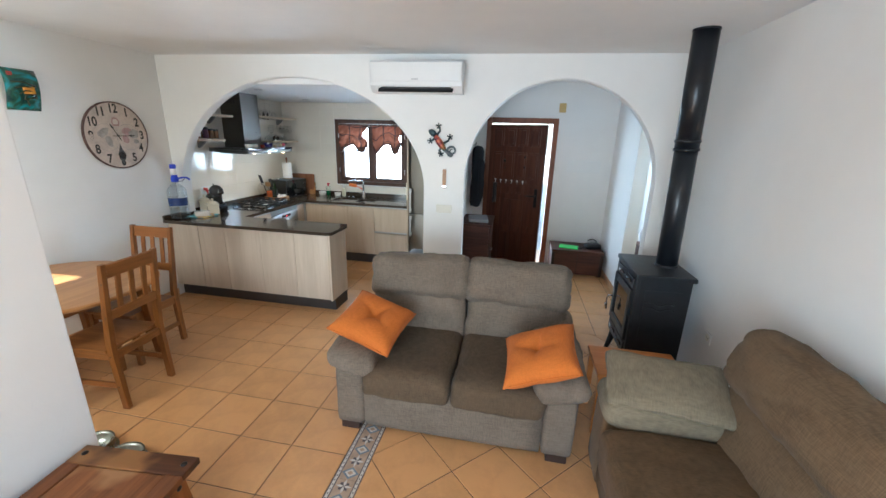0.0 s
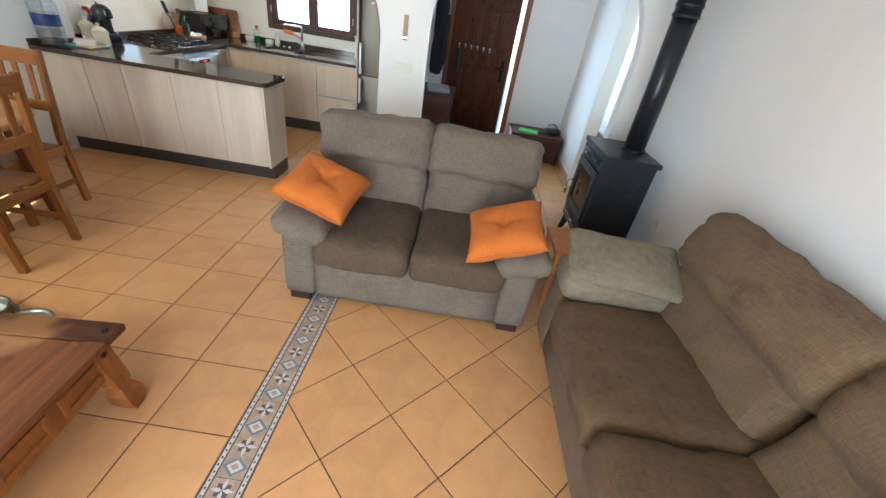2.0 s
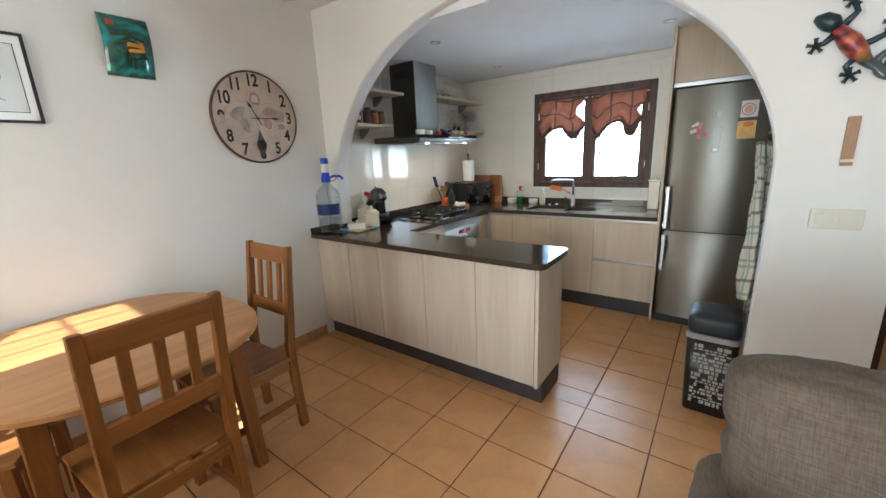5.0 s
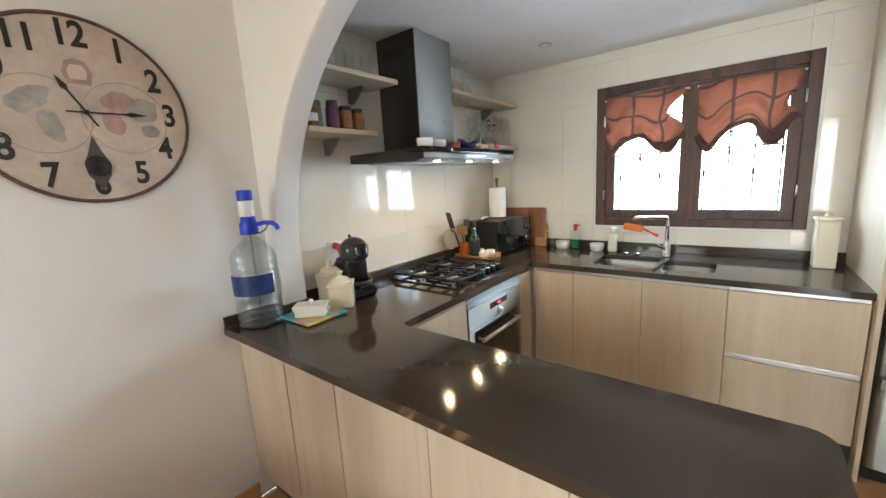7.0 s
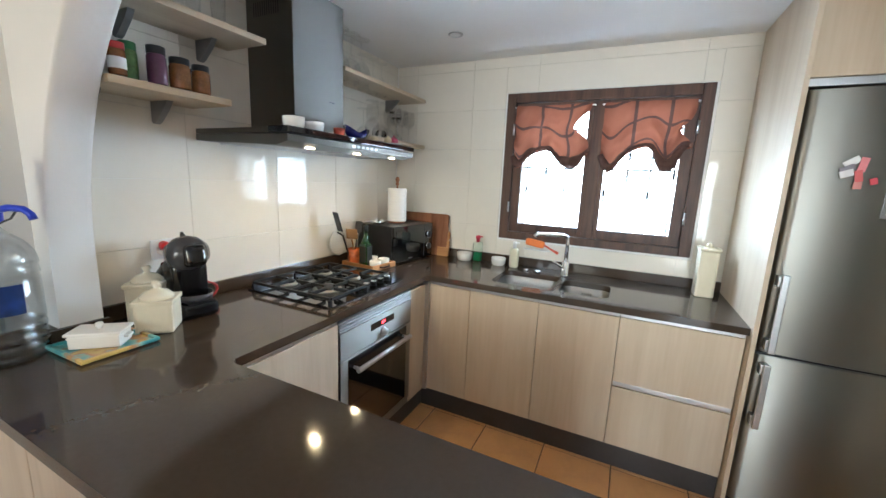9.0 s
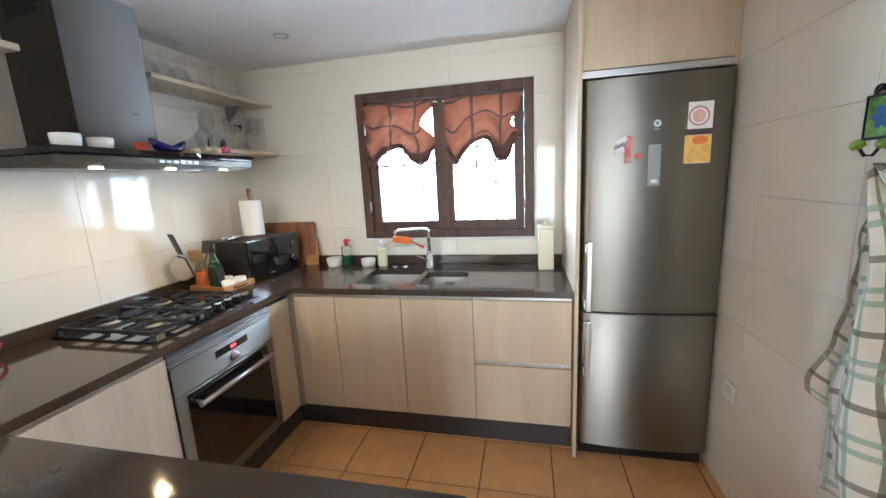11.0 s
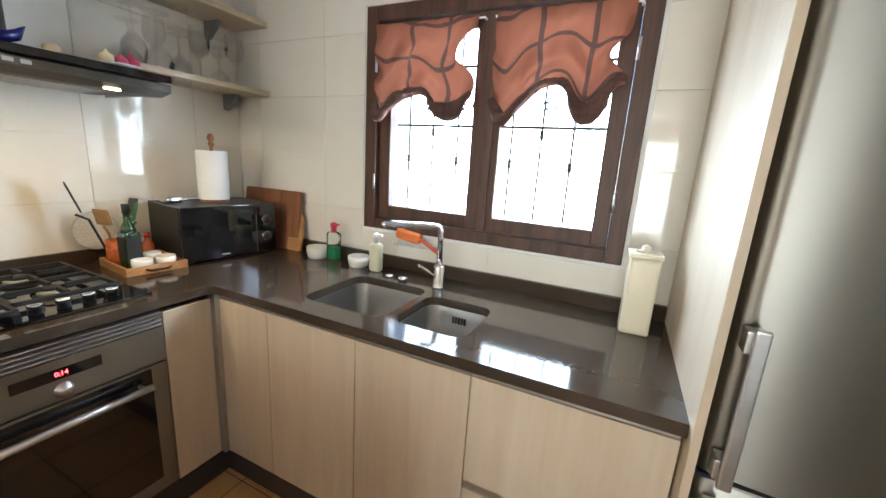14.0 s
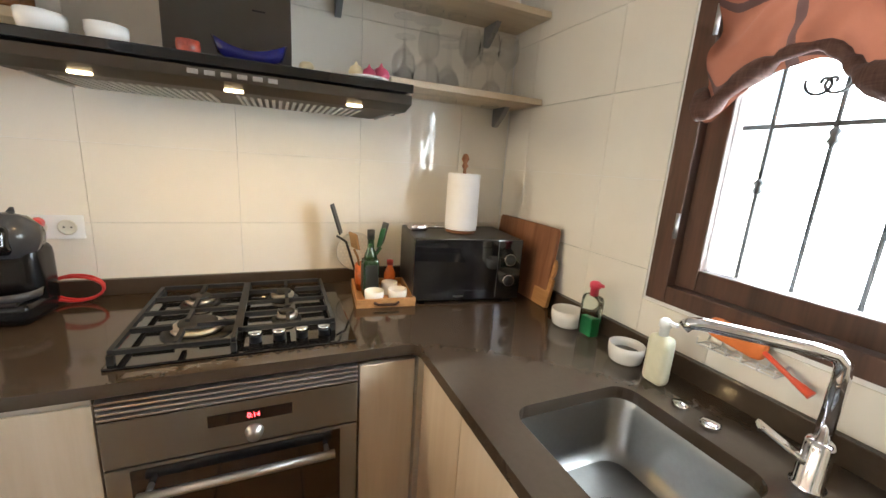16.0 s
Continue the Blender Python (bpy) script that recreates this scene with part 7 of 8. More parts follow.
jar(WX + 0.20, 4.045, 1.735, 0.033, 0.105, BLACKP, spice, "wide black-lidded jar of brown spice")
jar(WX + 0.20, 4.12, 1.735, 0.030, 0.10, BLACKP, spice, "black-lidded jar of brown spice")
jar(WX + 0.13, 4.13, 1.735, 0.024, 0.095, BLACKP, spice, "small black-lidded jar of spice")


def bowl_thing(name, label, x, y, z, r, h, mat, inner=None, cat="bowl"):
    bm = B()
    lathe(bm, [(r * 0.78, 0), (r * 0.9, h * 0.12), (r, h * 0.6), (r, h), (r * 0.93, h), (r * 0.9, h * 0.4), (r * 0.7, h * 0.16), (0.001, h * 0.14)], 28)
    t = solo(name, bm, mat, label, cat, m=pose(x, y, z))
    if inner:
        bm = B()
        lathe(bm, [(r * 0.88, h * 0.5), (r * 0.6, h * 0.62), (0.001, h * 0.58)], 20)
        part("filling", bm, inner, t)
    return t


HT = 1.630
bowl_thing("ramekin", "white ramekin standing on the cooker hood", -3.02, 4.30, HT, 0.042, 0.045, CERAM)
bowl_thing("ramekin", "white ramekin standing on the cooker hood", -3.02, 4.41, HT, 0.040, 0.040, CERAM)
bowl_thing("cup", "small red patterned cup on the cooker hood", -3.02, 4.565, HT, 0.026, 0.036, paint("red_white_pattern", (0.45, 0.08, 0.05), 0.25, var=0.6, scale=50))
t = thing("boat_dish", "dark blue boat-shaped dish on the cooker hood", "dish", -3.03, 4.70, HT)
bm = B()
rows = []
for j in range(15):
    v = j / 14 * 2 - 1
    w = 0.034 * math.sqrt(max(0, 1 - v * v)) + 0.003
    zt = 0.030 + 0.032 * v * v
    rows.append([bm.verts.new(c) for c in ((-w, 0.088 * v, zt), (-w * 0.6, 0.075 * v, 0.002 + 0.02 * v * v), (w * 0.6, 0.075 * v, 0.002 + 0.02 * v * v), (w, 0.088 * v, zt), (w * 0.85, 0.085 * v, zt), (w * 0.5, 0.07 * v, 0.008 + 0.02 * v * v), (-w * 0.5, 0.07 * v, 0.008 + 0.02 * v * v), (-w * 0.85, 0.085 * v, zt))])
for p, q in zip(rows, rows[1:]):
    for i in range(8):
        bm.faces.new((p[i], p[(i + 1) % 8], q[(i + 1) % 8], q[i])).smooth = True
bm.faces.new(rows[0][::-1])
bm.faces.new(rows[-1])
part("bowl", bm, flat("cobalt_glaze", (0.010, 0.010, 0.10), 0.12), t)
t = thing("garlic", "pale head of garlic on the cooker hood", "garlic", -3.03, 4.835, HT)
bm = B()
pad(bm, 0.045, 0.04, 0.034, 0.016, Matrix.Translation((0, 0, 0.017)), 5, wrinkle=0.003)
part("bulb", bm, flat("garlic_skin", (0.70, 0.58, 0.36), 0.6), t)
bm = B()
lathe(bm, [(0.03, 0), (0.062, 0.008), (0.066, 0.012), (0.060, 0.012), (0.03, 0.005), (0.001, 0.005)], 28)
solo("saucer", bm, CERAM, "white saucer of garlic and onions on the hood", "saucer", m=pose(-3.03, 5.00, HT))
for k, (dx, dy, s, mt, nm) in enumerate(((0.0, -0.03, 0.022, "garlic_skin", "garlic"), (0.01, 0.005, 0.02, "onion_skin", "onion"), (-0.01, 0.045, 0.026, "onion_skin", "onion"))):
    bm = B()
    lathe(bm, [(0.002, 0), (s * 0.8, s * 0.25), (s, s * 0.8), (s * 0.8, s * 1.35), (s * 0.25, s * 1.7), (s * 0.08, s * 2.1), (0.001, s * 2.1)], 16)
    solo(nm, bm, flat("onion_skin", (0.48, 0.06, 0.12), 0.3) if mt == "onion_skin" else MATS[mt], "small red onion in the saucer" if nm == "onion" else "head of garlic in the saucer", nm, m=pose(-3.03 + dx, 5.00 + dy, HT + 0.008))


# ---- things on the worktop ----
def water_bottle():
    t = thing("water_bottle", "large clear water bottle with a blue hand pump", "bottle", -3.372, 3.54, WT)
    bm = B()
    prof = [(0.075, 0.0), (0.086, 0.006), (0.091, 0.016)]
    z = 0.022
    while z < 0.12:
        prof += [(0.093, z), (0.092, z + 0.006), (0.083, z + 0.013), (0.092, z + 0.020)]
        z += 0.027
    prof += [(0.093, 0.14), (0.092, 0.15), (0.092, 0.240), (0.086, 0.250), (0.093, 0.258), (0.092, 0.270), (0.085, 0.278), (0.092, 0.287), (0.091, 0.300), (0.086, 0.318), (0.072, 0.343), (0.050, 0.365), (0.034, 0.380), (0.027, 0.39), (0.027, 0.405)]
    lathe(bm, prof + [(r - 0.0016, z) for r, z in prof[::-1][:-2]] + [(0.086, 0.008)], 32, cap=False)
    bmesh.ops.holes_fill(bm, edges=bm.edges[:], sides=64)
    part("bottle_body", bm, PET, t)
    bm = B()
    lathe(bm, [(0.070, 0.004), (0.084, 0.010), (0.0805, 0.07), (0.0805, 0.112), (0.079, 0.114), (0.001, 0.1145)], 32)
    part("water", bm, WATER, t, "water left in the bottom of the bottle")
    bm = B()
    cyl(bm, (0.004, 0.0, 0.02), (0.002, 0.0, 0.40), 0.0045, n=10)
    part("dip_tube", bm, clear("tube_plastic", (0.7, 0.78, 0.85), 0.4, 0.4, 2.0), t)
    bm = B()
    arc_n = 20
    strip = [[bm.verts.new((0.0938 * math.cos(a), 0.0938 * math.sin(a), z)) for z in (0.153, 0.238)] for a in [-2.0 + 2.3 * k / arc_n for k in range(arc_n + 1)]]
    for p, q in zip(strip, strip[1:]):
        bm.faces.new((p[0], q[0], q[1], p[1])).smooth = True
    lab = part("label", bm, paint("blue_label", (0.012, 0.035, 0.15), 0.4, var=0.6, scale=14, fine=40), t, "blue printed bottle label")
    for k in range(4):
        a = -0.9 + 0.05 * k
        bm = B()
        box(bm, 0.0, 0.030 - 0.004 * k, -0.001, 0.0008, 0.165 + 0.014 * k, 0.171 + 0.014 * k)
        ob = part("print_bar", bm, WHITEP, lab)
        ob.matrix_basis = Matrix.Rotation(-0.55, 4, "Z") @ Matrix.Translation((-0.015, -0.0938, 0))
    bm = B()
    lathe(bm, [(0.034, 0.400), (0.036, 0.404), (0.036, 0.44), (0.030, 0.455), (0.028, 0.475)], 24)
    pump = part("pump_base", bm, BLUEP, t, "blue plastic pump")
    bm = B()
    lathe(bm, [(0.030, 0.475), (0.031, 0.478), (0.031, 0.535), (0.029, 0.54)], 24)
    part("pump_sleeve", bm, WHITEP, pump)
    bm = B()
    lathe(bm, [(0.029, 0.54), (0.030, 0.545), (0.030, 0.578), (0.026, 0.583), (0.001, 0.583)], 24)
    part("pump_button", bm, BLUEP, pump)
    bm = B()
    tube(bm, [(0.03, 0.01, 0.437), (0.07, 0.03, 0.447), (0.105, 0.047, 0.445), (0.122, 0.055, 0.432), (0.127, 0.058, 0.418)], 0.0095, 10)
    part("spout", bm, BLUEP, pump)
    bm = B()
    tube(bm, [(0.034, -0.002, 0.41), (0.055, 0.014, 0.405), (0.075, 0.030, 0.418), (0.085, 0.038, 0.438)], 0.003, 6)
    part("strap", bm, BLACKP, pump)


water_bottle()


def canister(x, y, w, h, rz):
    t = thing("canister", "cream ceramic square storage canister with a lid", "canister", x, y, WT, rz, group="cream canisters")
    part("box_body", bx(-w / 2, w / 2, -w / 2, w / 2, 0, h, 0.012), CREAMC, t)
    bm = B()
    box(bm, -w / 2 - 0.004, w / 2 + 0.004, -w / 2 - 0.004, w / 2 + 0.004, h - 0.012, h + 0.004, 0.004)
    lathe(bm, [(w * 0.46, h + 0.004), (w * 0.45, h + 0.012), (w * 0.3, h + 0.028), (0.012, h + 0.036), (0.009, h + 0.044), (0.016, h + 0.052), (0.011, h + 0.062), (0.001, h + 0.064)], 28)
    part("lid", bm, CREAMC, t)


canister(-3.405, 3.93, 0.115, 0.142, 45)
canister(-3.262, 3.885, 0.115, 0.115, 46)


def coffee_machine():
    t = thing("coffee_machine", "black and grey capsule coffee machine", "coffee machine", -3.33, 4.035, WT, -6)
    bm = B()
    pad(bm, 0.148, 0.138, 0.066, 0.022, Matrix.Translation((0.022, 0, 0.033)), 8)
    black = flat("machine_gloss_black", (0.004, 0.004, 0.005), 0.22)
    part("base", bm, black, t)
    bm = B()
    pad(bm, 0.115, 0.135, 0.215, 0.035, Matrix.Translation((-0.022, 0, 0.1175)), 9)
    part("column", bm, black, t)
    # water tank bulging behind the column
    bm = B()
    tube(bm, [(-0.065, -0.035, 0.05), (-0.075, -0.035, 0.10), (-0.075, -0.035, 0.15), (-0.062, -0.03, 0.195)], [0.030, 0.047, 0.050, 0.034], 18)
    part("water_tank", bm, BLACKG, t)
    bm = B()
    lathe(bm, [(0.001, -0.075), (0.040, -0.066), (0.064, -0.036), (0.072, 0.0), (0.064, 0.036), (0.040, 0.066), (0.001, 0.075)], 32, m=Matrix.Translation((0.005, 0, 0.245)) @ Matrix.Rotation(math.pi / 2, 4, "X"))
    head = part("round_head", bm, flat("machine_gloss_grey", (0.055, 0.055, 0.060), 0.16), t, "round glossy grey head")
    bm = B()
    pad(bm, 0.075, 0.078, 0.085, 0.022, Matrix.Translation((0.052, 0, 0.243)) @ pose(0, 0, 0, 0, -12, 0), 8)
    part("capsule_slot", bm, BLACKG, head, "glossy black front plate")
    bm = B()
    tube(bm, [(-0.02, 0, 0.312), (-0.028, 0, 0.326)], [0.010, 0.005], 10)
    part("lever", bm, BLACKP, head)
    bm = B()
    arc = [-1.9 + 3.8 * k / 20 for k in range(21)]
    ring = []
    for q in arc:
        cx, cy = math.cos(q), math.sin(q)
        ring.append([bm.verts.new((0.030 + r * cx, 0.95 * r * cy, z)) for r, z in ((0.068, 0.070), (0.072, 0.094), (0.068, 0.094), (0.064, 0.070))])
    for p, q in zip(ring, ring[1:]):
        for i in range(4):
            bm.faces.new((p[i], p[(i + 1) % 4], q[(i + 1) % 4], q[i])).smooth = i in (0, 2)
    bm.faces.new(ring[0][::-1])
    bm.faces.new(ring[-1])
    bmesh.ops.recalc_face_normals(bm, faces=bm.faces[:])
    part("drip_tray", bm, GREYP, t, "grey band of the drip tray")
    part("tray_stem", bx(-0.02, 0.094, -0.045, 0.045, 0.060, 0.072, 0.004), BLACKP, t)


coffee_machine()

# butter dish on a painted tray
t = thing("serving_tray", "small painted blue and yellow tray under the butter dish", "tray", -3.258, 3.722, WT, 1)
t.matrix_basis = t.matrix_basis @ Matrix.Diagonal((0.86, 0.95, 1, 1))
m, n, l, b = node_mat("painted_tray")
tc, ns, rp = n.new("ShaderNodeTexCoord"), n.new("ShaderNodeTexNoise"), n.new("ShaderNodeValToRGB")
ns.inputs["Scale"].default_value = 11
l.new(tc.outputs["Object"], ns.inputs["Vector"])
l.new(ns.outputs["Fac"], rp.inputs[0])
e = rp.color_ramp.elements
e[0].position, e[0].color, e[1].position, e[1].color = 0.40, (0.10, 0.38, 0.42, 1), 0.62, (0.68, 0.48, 0.14, 1)
e.new(0.5).color = (0.25, 0.50, 0.45, 1)
e.new(0.56).color = (0.55, 0.25, 0.10, 1)
l.new(rp.outputs[0], b.inputs["Base Color"])
b.inputs["Roughness"].default_value = 0.3
bm = B()
box(bm, -0.115, 0.115, -0.10, 0.10, 0.002, 0.008, 0.002)
for x0, x1, y0, y1 in ((-0.125, -0.113, -0.11, 0.11), (0.113, 0.125, -0.11, 0.11), (-0.1125, 0.1125, -0.11, -0.098), (-0.1125, 0.1125, 0.098, 0.11)):
    box(bm, x0, x1, y0, y1, 0.004, 0.016, 0.003)
part("tray_plate", bm, m, t)
t = thing("butter_dish", "white ceramic butter dish with a knobbed lid", "butter dish", -3.262, 3.715, WT + 0.009, 42)
t.matrix_basis = t.matrix_basis @ Matrix.Diagonal((0.9, 0.95, 1, 1))
part("dish_box", bx(-0.075, 0.075, -0.042, 0.042, 0, 0.042, 0.006), CERAM, t)
bm = B()
box(bm, -0.082, 0.082, -0.048, 0.048, 0.0425, 0.052, 0.004)
lathe(bm, [(0.007, 0.052), (0.008, 0.058), (0.014, 0.064), (0.010, 0.072), (0.001, 0.074)], 18)
part("dish_lid", bm, CERAM, t)
for s in (-1, 1):
    part("dish_ear", bx(min(s * 0.076, s * 0.092), max(s * 0.076, s * 0.092), -0.018, 0.018, 0.022, 0.030, 0.003), CERAM, t)

# wall sockets with the red plug and its cable
sock = outlet_plate("kitchen_socket", Matrix.Translation((WX + 0.0085, 4.07, 1.13)) @ FACE_E, "cream double socket on the tiled wall", 2)
t = thing("red_plug", "red plug with its red cable at the kitchen socket", "plug", 0, 0, 0)
RED = flat("red_plastic", (0.50, 0.02, 0.02), 0.35)
bm = B()
tube(bm, [(WX + 0.016, 4.035, 1.145), (WX + 0.045, 4.035, 1.142), (WX + 0.055, 4.035, 1.125), (WX + 0.058, 4.035, 1.09)], [0.019, 0.019, 0.014, 0.006], 12)
part("plug_body", bm, RED, t)
bm = B()
tube(bm, [(WX + 0.058, 4.035, 1.10), (WX + 0.06, 4.035, 1.0), (WX + 0.055, 4.04, 0.93), (WX + 0.06, 4.055, 0.895)] + [(WX + 0.075 + 0.015 * math.sin(a * 0.7), 4.13 - 0.075 * math.cos(a), 0.935 + 0.042 * math.sin(a)) for a in [-0.4 + 0.4 * k for k in range(34)]], 0.0045, 8)
part("cable", bm, RED, t)


def microwave():
    t = thing("microwave", "black microwave oven with two chrome knobs", "microwave", -3.275, 5.455, WT, -8)
    # local: the front looks to +x, the width runs along y
    part("casing", bx(-0.16, 0.15, -0.22, 0.22, 0.012, 0.255, 0.006), BLACKP, t)
    part("front", bx(0.151, 0.165, -0.22, 0.22, 0.012, 0.255, 0.004), BLACKG, t)
    part("window", bx(0.1652, 0.168, -0.19, 0.09, 0.05, 0.225, 0.002), BLACKG, t)
    part("door_seam", bx(0.1655, 0.167, 0.115, 0.118, 0.02, 0.25), GREYP, t)
    part("badge", bx(0.1655, 0.167, -0.06, -0.02, 0.026, 0.031), ALU, t)
    for z in (0.175, 0.09):
        bm = B()
        lathe(bm, [(0.022, 0), (0.021, 0.014), (0.016, 0.018), (0.001, 0.018)], 24, m=Matrix.Translation((0.165, 0.168, z)) @ Matrix.Rotation(math.pi / 2, 4, "Y"))
        k = part("knob", bm, BLACKP, t)
        bm = B()
        lathe(bm, [(0.024, 0), (0.024, 0.006), (0.0215, 0.006), (0.0215, 0.001)], 24, cap=False, m=Matrix.Translation((0.1652, 0.168, z)) @ Matrix.Rotation(math.pi / 2, 4, "Y"))
        part("knob_ring", bm, CHROME, k, "chrome knob ring")
    for x in (-0.13, 0.12):
        for y in (-0.18, 0.18):
            part("foot", bx(x - 0.015, x + 0.015, y - 0.015, y + 0.015, 0, 0.012), BLACKP, t)


microwave()
t = thing("paper_towel", "white kitchen roll on a wooden stand on the microwave", "kitchen roll", -3.275, 5.46, WT + 0.256)
bm = B()
lathe(bm, [(0.062, 0), (0.064, 0.006), (0.05, 0.012), (0.001, 0.012)], 28)
part("stand", bm, BOARDW, t, "turned wooden stand")
bm = B()
lathe(bm, [(0.019, 0.013), (0.066, 0.0135), (0.067, 0.02), (0.067, 0.236), (0.065, 0.242), (0.019, 0.242)], 32)
part("roll", bm, PAPER, t)
bm = B()
lathe(bm, [(0.007, 0.242), (0.007, 0.262), (0.014, 0.272), (0.008, 0.284), (0.016, 0.30), (0.010, 0.318), (0.001, 0.322)], 18)
part("finial", bm, BOARDW, t)

# cutting boards leaning on the wall
t = thing("cutting_board", "reddish wooden cutting board leaning on the tiled wall", "cutting board", -3.20, NY - 0.034, WT, 0)
bm = B()
prism(bm, rounded_rect(-0.21, 0.205, 0.0, 0.315, 0.02), 0.016, Matrix.Translation((0, -0.026, 0)) @ pose(0, 0, 0, 85, 0, 0))
part("board", bm, BOARDW, t)
t = thing("cutting_board", "small pale wooden board with a round end", "cutting board", -3.02, NY - 0.068, WT, 0)
bm = B()
prism(bm, rounded_rect(-0.05, 0.045, 0.0, 0.12, 0.012), 0.014, pose(0, 0, 0, 80, 0, 0))
prism(bm, ellipse(0.02, 0.155, 0.022, 0.04, 20), 0.013, pose(0, 0, 0, 80, 0, 0))
part("board", bm, TRAYW, t)

# tray with ramekins, oil bottle and utensils
t = thing("wooden_tray", "small wooden tray with bottles and ramekins", "tray", -3.265, 5.125, WT, -6)
part("tray_floor", bx(-0.12, 0.12, -0.10, 0.10, 0.0, 0.008, 0.001), TRAYW, t)
for x0, x1, y0, y1 in ((-0.13, -0.1205, -0.11, 0.11), (0.1205, 0.13, -0.11, 0.11), (-0.12, 0.12, -0.11, -0.1005), (-0.12, 0.12, 0.1005, 0.11)):
    part("tray_side", bx(x0, x1, y0, y1, 0.0, 0.034, 0.002), TRAYW, t)
bm = B()
tube(bm, [(0.131, -0.045, 0.02), (0.143, -0.03, 0.016), (0.143, 0.03, 0.016), (0.131, 0.045, 0.02)], 0.005, 8)
part("tray_handle", bm, CHESTW, t)
bowl_thing("ramekin", "white ramekin on the wooden tray", -3.18, 5.075, WT + 0.009, 0.036, 0.046, CERAM)
bowl_thing("ramekin", "white ramekin on the wooden tray", -3.18, 5.165, WT + 0.009, 0.036, 0.046, CERAM)
bowl_thing("ramekin", "white ramekin on the wooden tray", -3.26, 5.155, WT + 0.009, 0.032, 0.05, CERAM)
t = thing("oil_bottle", "dark green glass oil bottle with a black label", "bottle", -3.255, 5.075, WT + 0.009)
bm = B()
box(bm, -0.03, 0.03, -0.03, 0.03, 0, 0.15, 0.010)
lathe(bm, [(0.029, 0.145), (0.022, 0.17), (0.013, 0.19), (0.012, 0.235)], 20)
part("bottle_glass", bm, paint("olive_bottle_glass", (0.015, 0.045, 0.012), 0.06, var=0.2, coat=0.6), t)
part("label", bx(0.0302, 0.0312, -0.024, 0.024, 0.03, 0.13), flat("black_label", (0.02, 0.022, 0.02), 0.4), t)
part("label", bx(-0.024, 0.024, -0.0312, -0.0302, 0.03, 0.13), MATS["black_label"], t)
bm = B()
lathe(bm, [(0.0145, 0.225), (0.0145, 0.262), (0.001, 0.263)], 16)
part("cap", bm, BLACKP, t)
t = thing("utensil_tin", "red and yellow tin holding kitchen utensils", "utensils", -3.345, 5.075, WT + 0.009)
bm = B()
lathe(bm, [(0.042, 0), (0.042, 0.105), (0.040, 0.105), (0.039, 0.005), (0.001, 0.005)], 24)
part("tin", bm, paint("red_yellow_tin", (0.50, 0.12, 0.03), 0.35, 0.2, var=0.7, scale=22, fine=60), t)
for k, (dx, dy, hx, hy, hz, mt, w, hl) in enumerate(((-0.01, -0.02, -0.04, -0.11, 0.31, BLACKP, 0.030, 0.095), (0.01, -0.01, 0.02, -0.05, 0.22, flat("rattan", (0.30, 0.17, 0.07), 0.7), 0.038, 0.05), (0.015, 0.01, 0.05, 0.05, 0.24, greenl, 0.020, 0.06), (-0.015, 0.015, -0.03, 0.08, 0.25, GREYP, 0.024, 0.06))):
    bm = B()
    tube(bm, [(dx, dy, 0.01), (dx + (hx - dx) * 0.6, dy + (hy - dy) * 0.6, hz * 0.62), (hx, hy, hz - hl)], 0.005, 8)
    d = Vector((hx - dx, hy - dy, hz)).normalized()
    pad(bm, w * 2, hl * 1.3, 0.007, 0.0034, Matrix.Translation((hx, hy, hz - hl * 0.3)) @ d.to_track_quat("Y", "Z").to_matrix().to_4x4(), 7)
    part("utensil", bm, mt, t)
# thin round disc with a rim and rows of paler dots
t = thing("splatter_guard", "round grey perforated disc leaning on the tiles", "splatter guard")
t.matrix_basis = Matrix.Translation((WX + 0.041, 5.055, WT + 0.14)) @ FACE_E @ pose(0, 0, 0, -6, 0, 0) @ Matrix.Diagonal((0.8, 0.8, 1, 1))
bm = B()
lathe(bm, [(0.098, -0.003), (0.102, 0.0), (0.098, 0.003), (0.094, 0.0)], 40, cap=False)
part("rim", bm, flat("disc_edge", (0.55, 0.52, 0.46), 0.4, 0.3), t)
bm = B()
prism(bm, ellipse(0, 0, 0.095, 0.095, 40), 0.001, Matrix.Translation((0, 0, -0.0005)))
mesh_disc = part("mesh_disc", bm, paint("disc_sheet", (0.60, 0.56, 0.49), 0.5, 0.0, var=0.1, fine=120), t)
for i in range(-4, 5):
    for j in range(-4, 5):
        x, y = 0.019 * (i + 0.5 * (j % 2)), 0.019 * j
        if math.hypot(x, y) < 0.085:
            bm = B()
            cyl(bm, (x, y, 0.0006), (x, y, 0.0016), 0.0055, n=10)
            part("hole", bm, MATS["disc_dots"] if "disc_dots" in MATS else flat("disc_dots", (0.68, 0.63, 0.55), 0.6), mesh_disc)
t = thing("sauce_bottle", "small bottle of red sauce on the tray", "bottle", -3.315, 5.17, WT + 0.009)
bm = B()
lathe(bm, [(0.022, 0), (0.023, 0.004), (0.023, 0.07), (0.012, 0.095), (0.011, 0.105)], 18)
part("bottle_glass", bm, flat("orange_sauce", (0.60, 0.13, 0.03), 0.15), t)
bm = B()
lathe(bm, [(0.013, 0.105), (0.013, 0.125), (0.001, 0.126)], 16)
part("cap", bm, redc, t)
t = thing("steel_ladle", "steel ladle lying on the microwave", "ladle", -3.31, 5.27, WT + 0.256)
bm = B()
pad(bm, 0.075, 0.075, 0.034, 0.016, Matrix.Translation((0, 0.01, 0.017)), 7)
part("ladle_bowl", bm, CHROME, t)
bm = B()
tube(bm, [(0, -0.02, 0.014), (-0.02, 0.12, 0.010), (-0.03, 0.20, 0.006)], 0.005, 8)
part("ladle_handle", bm, CHROME, t)

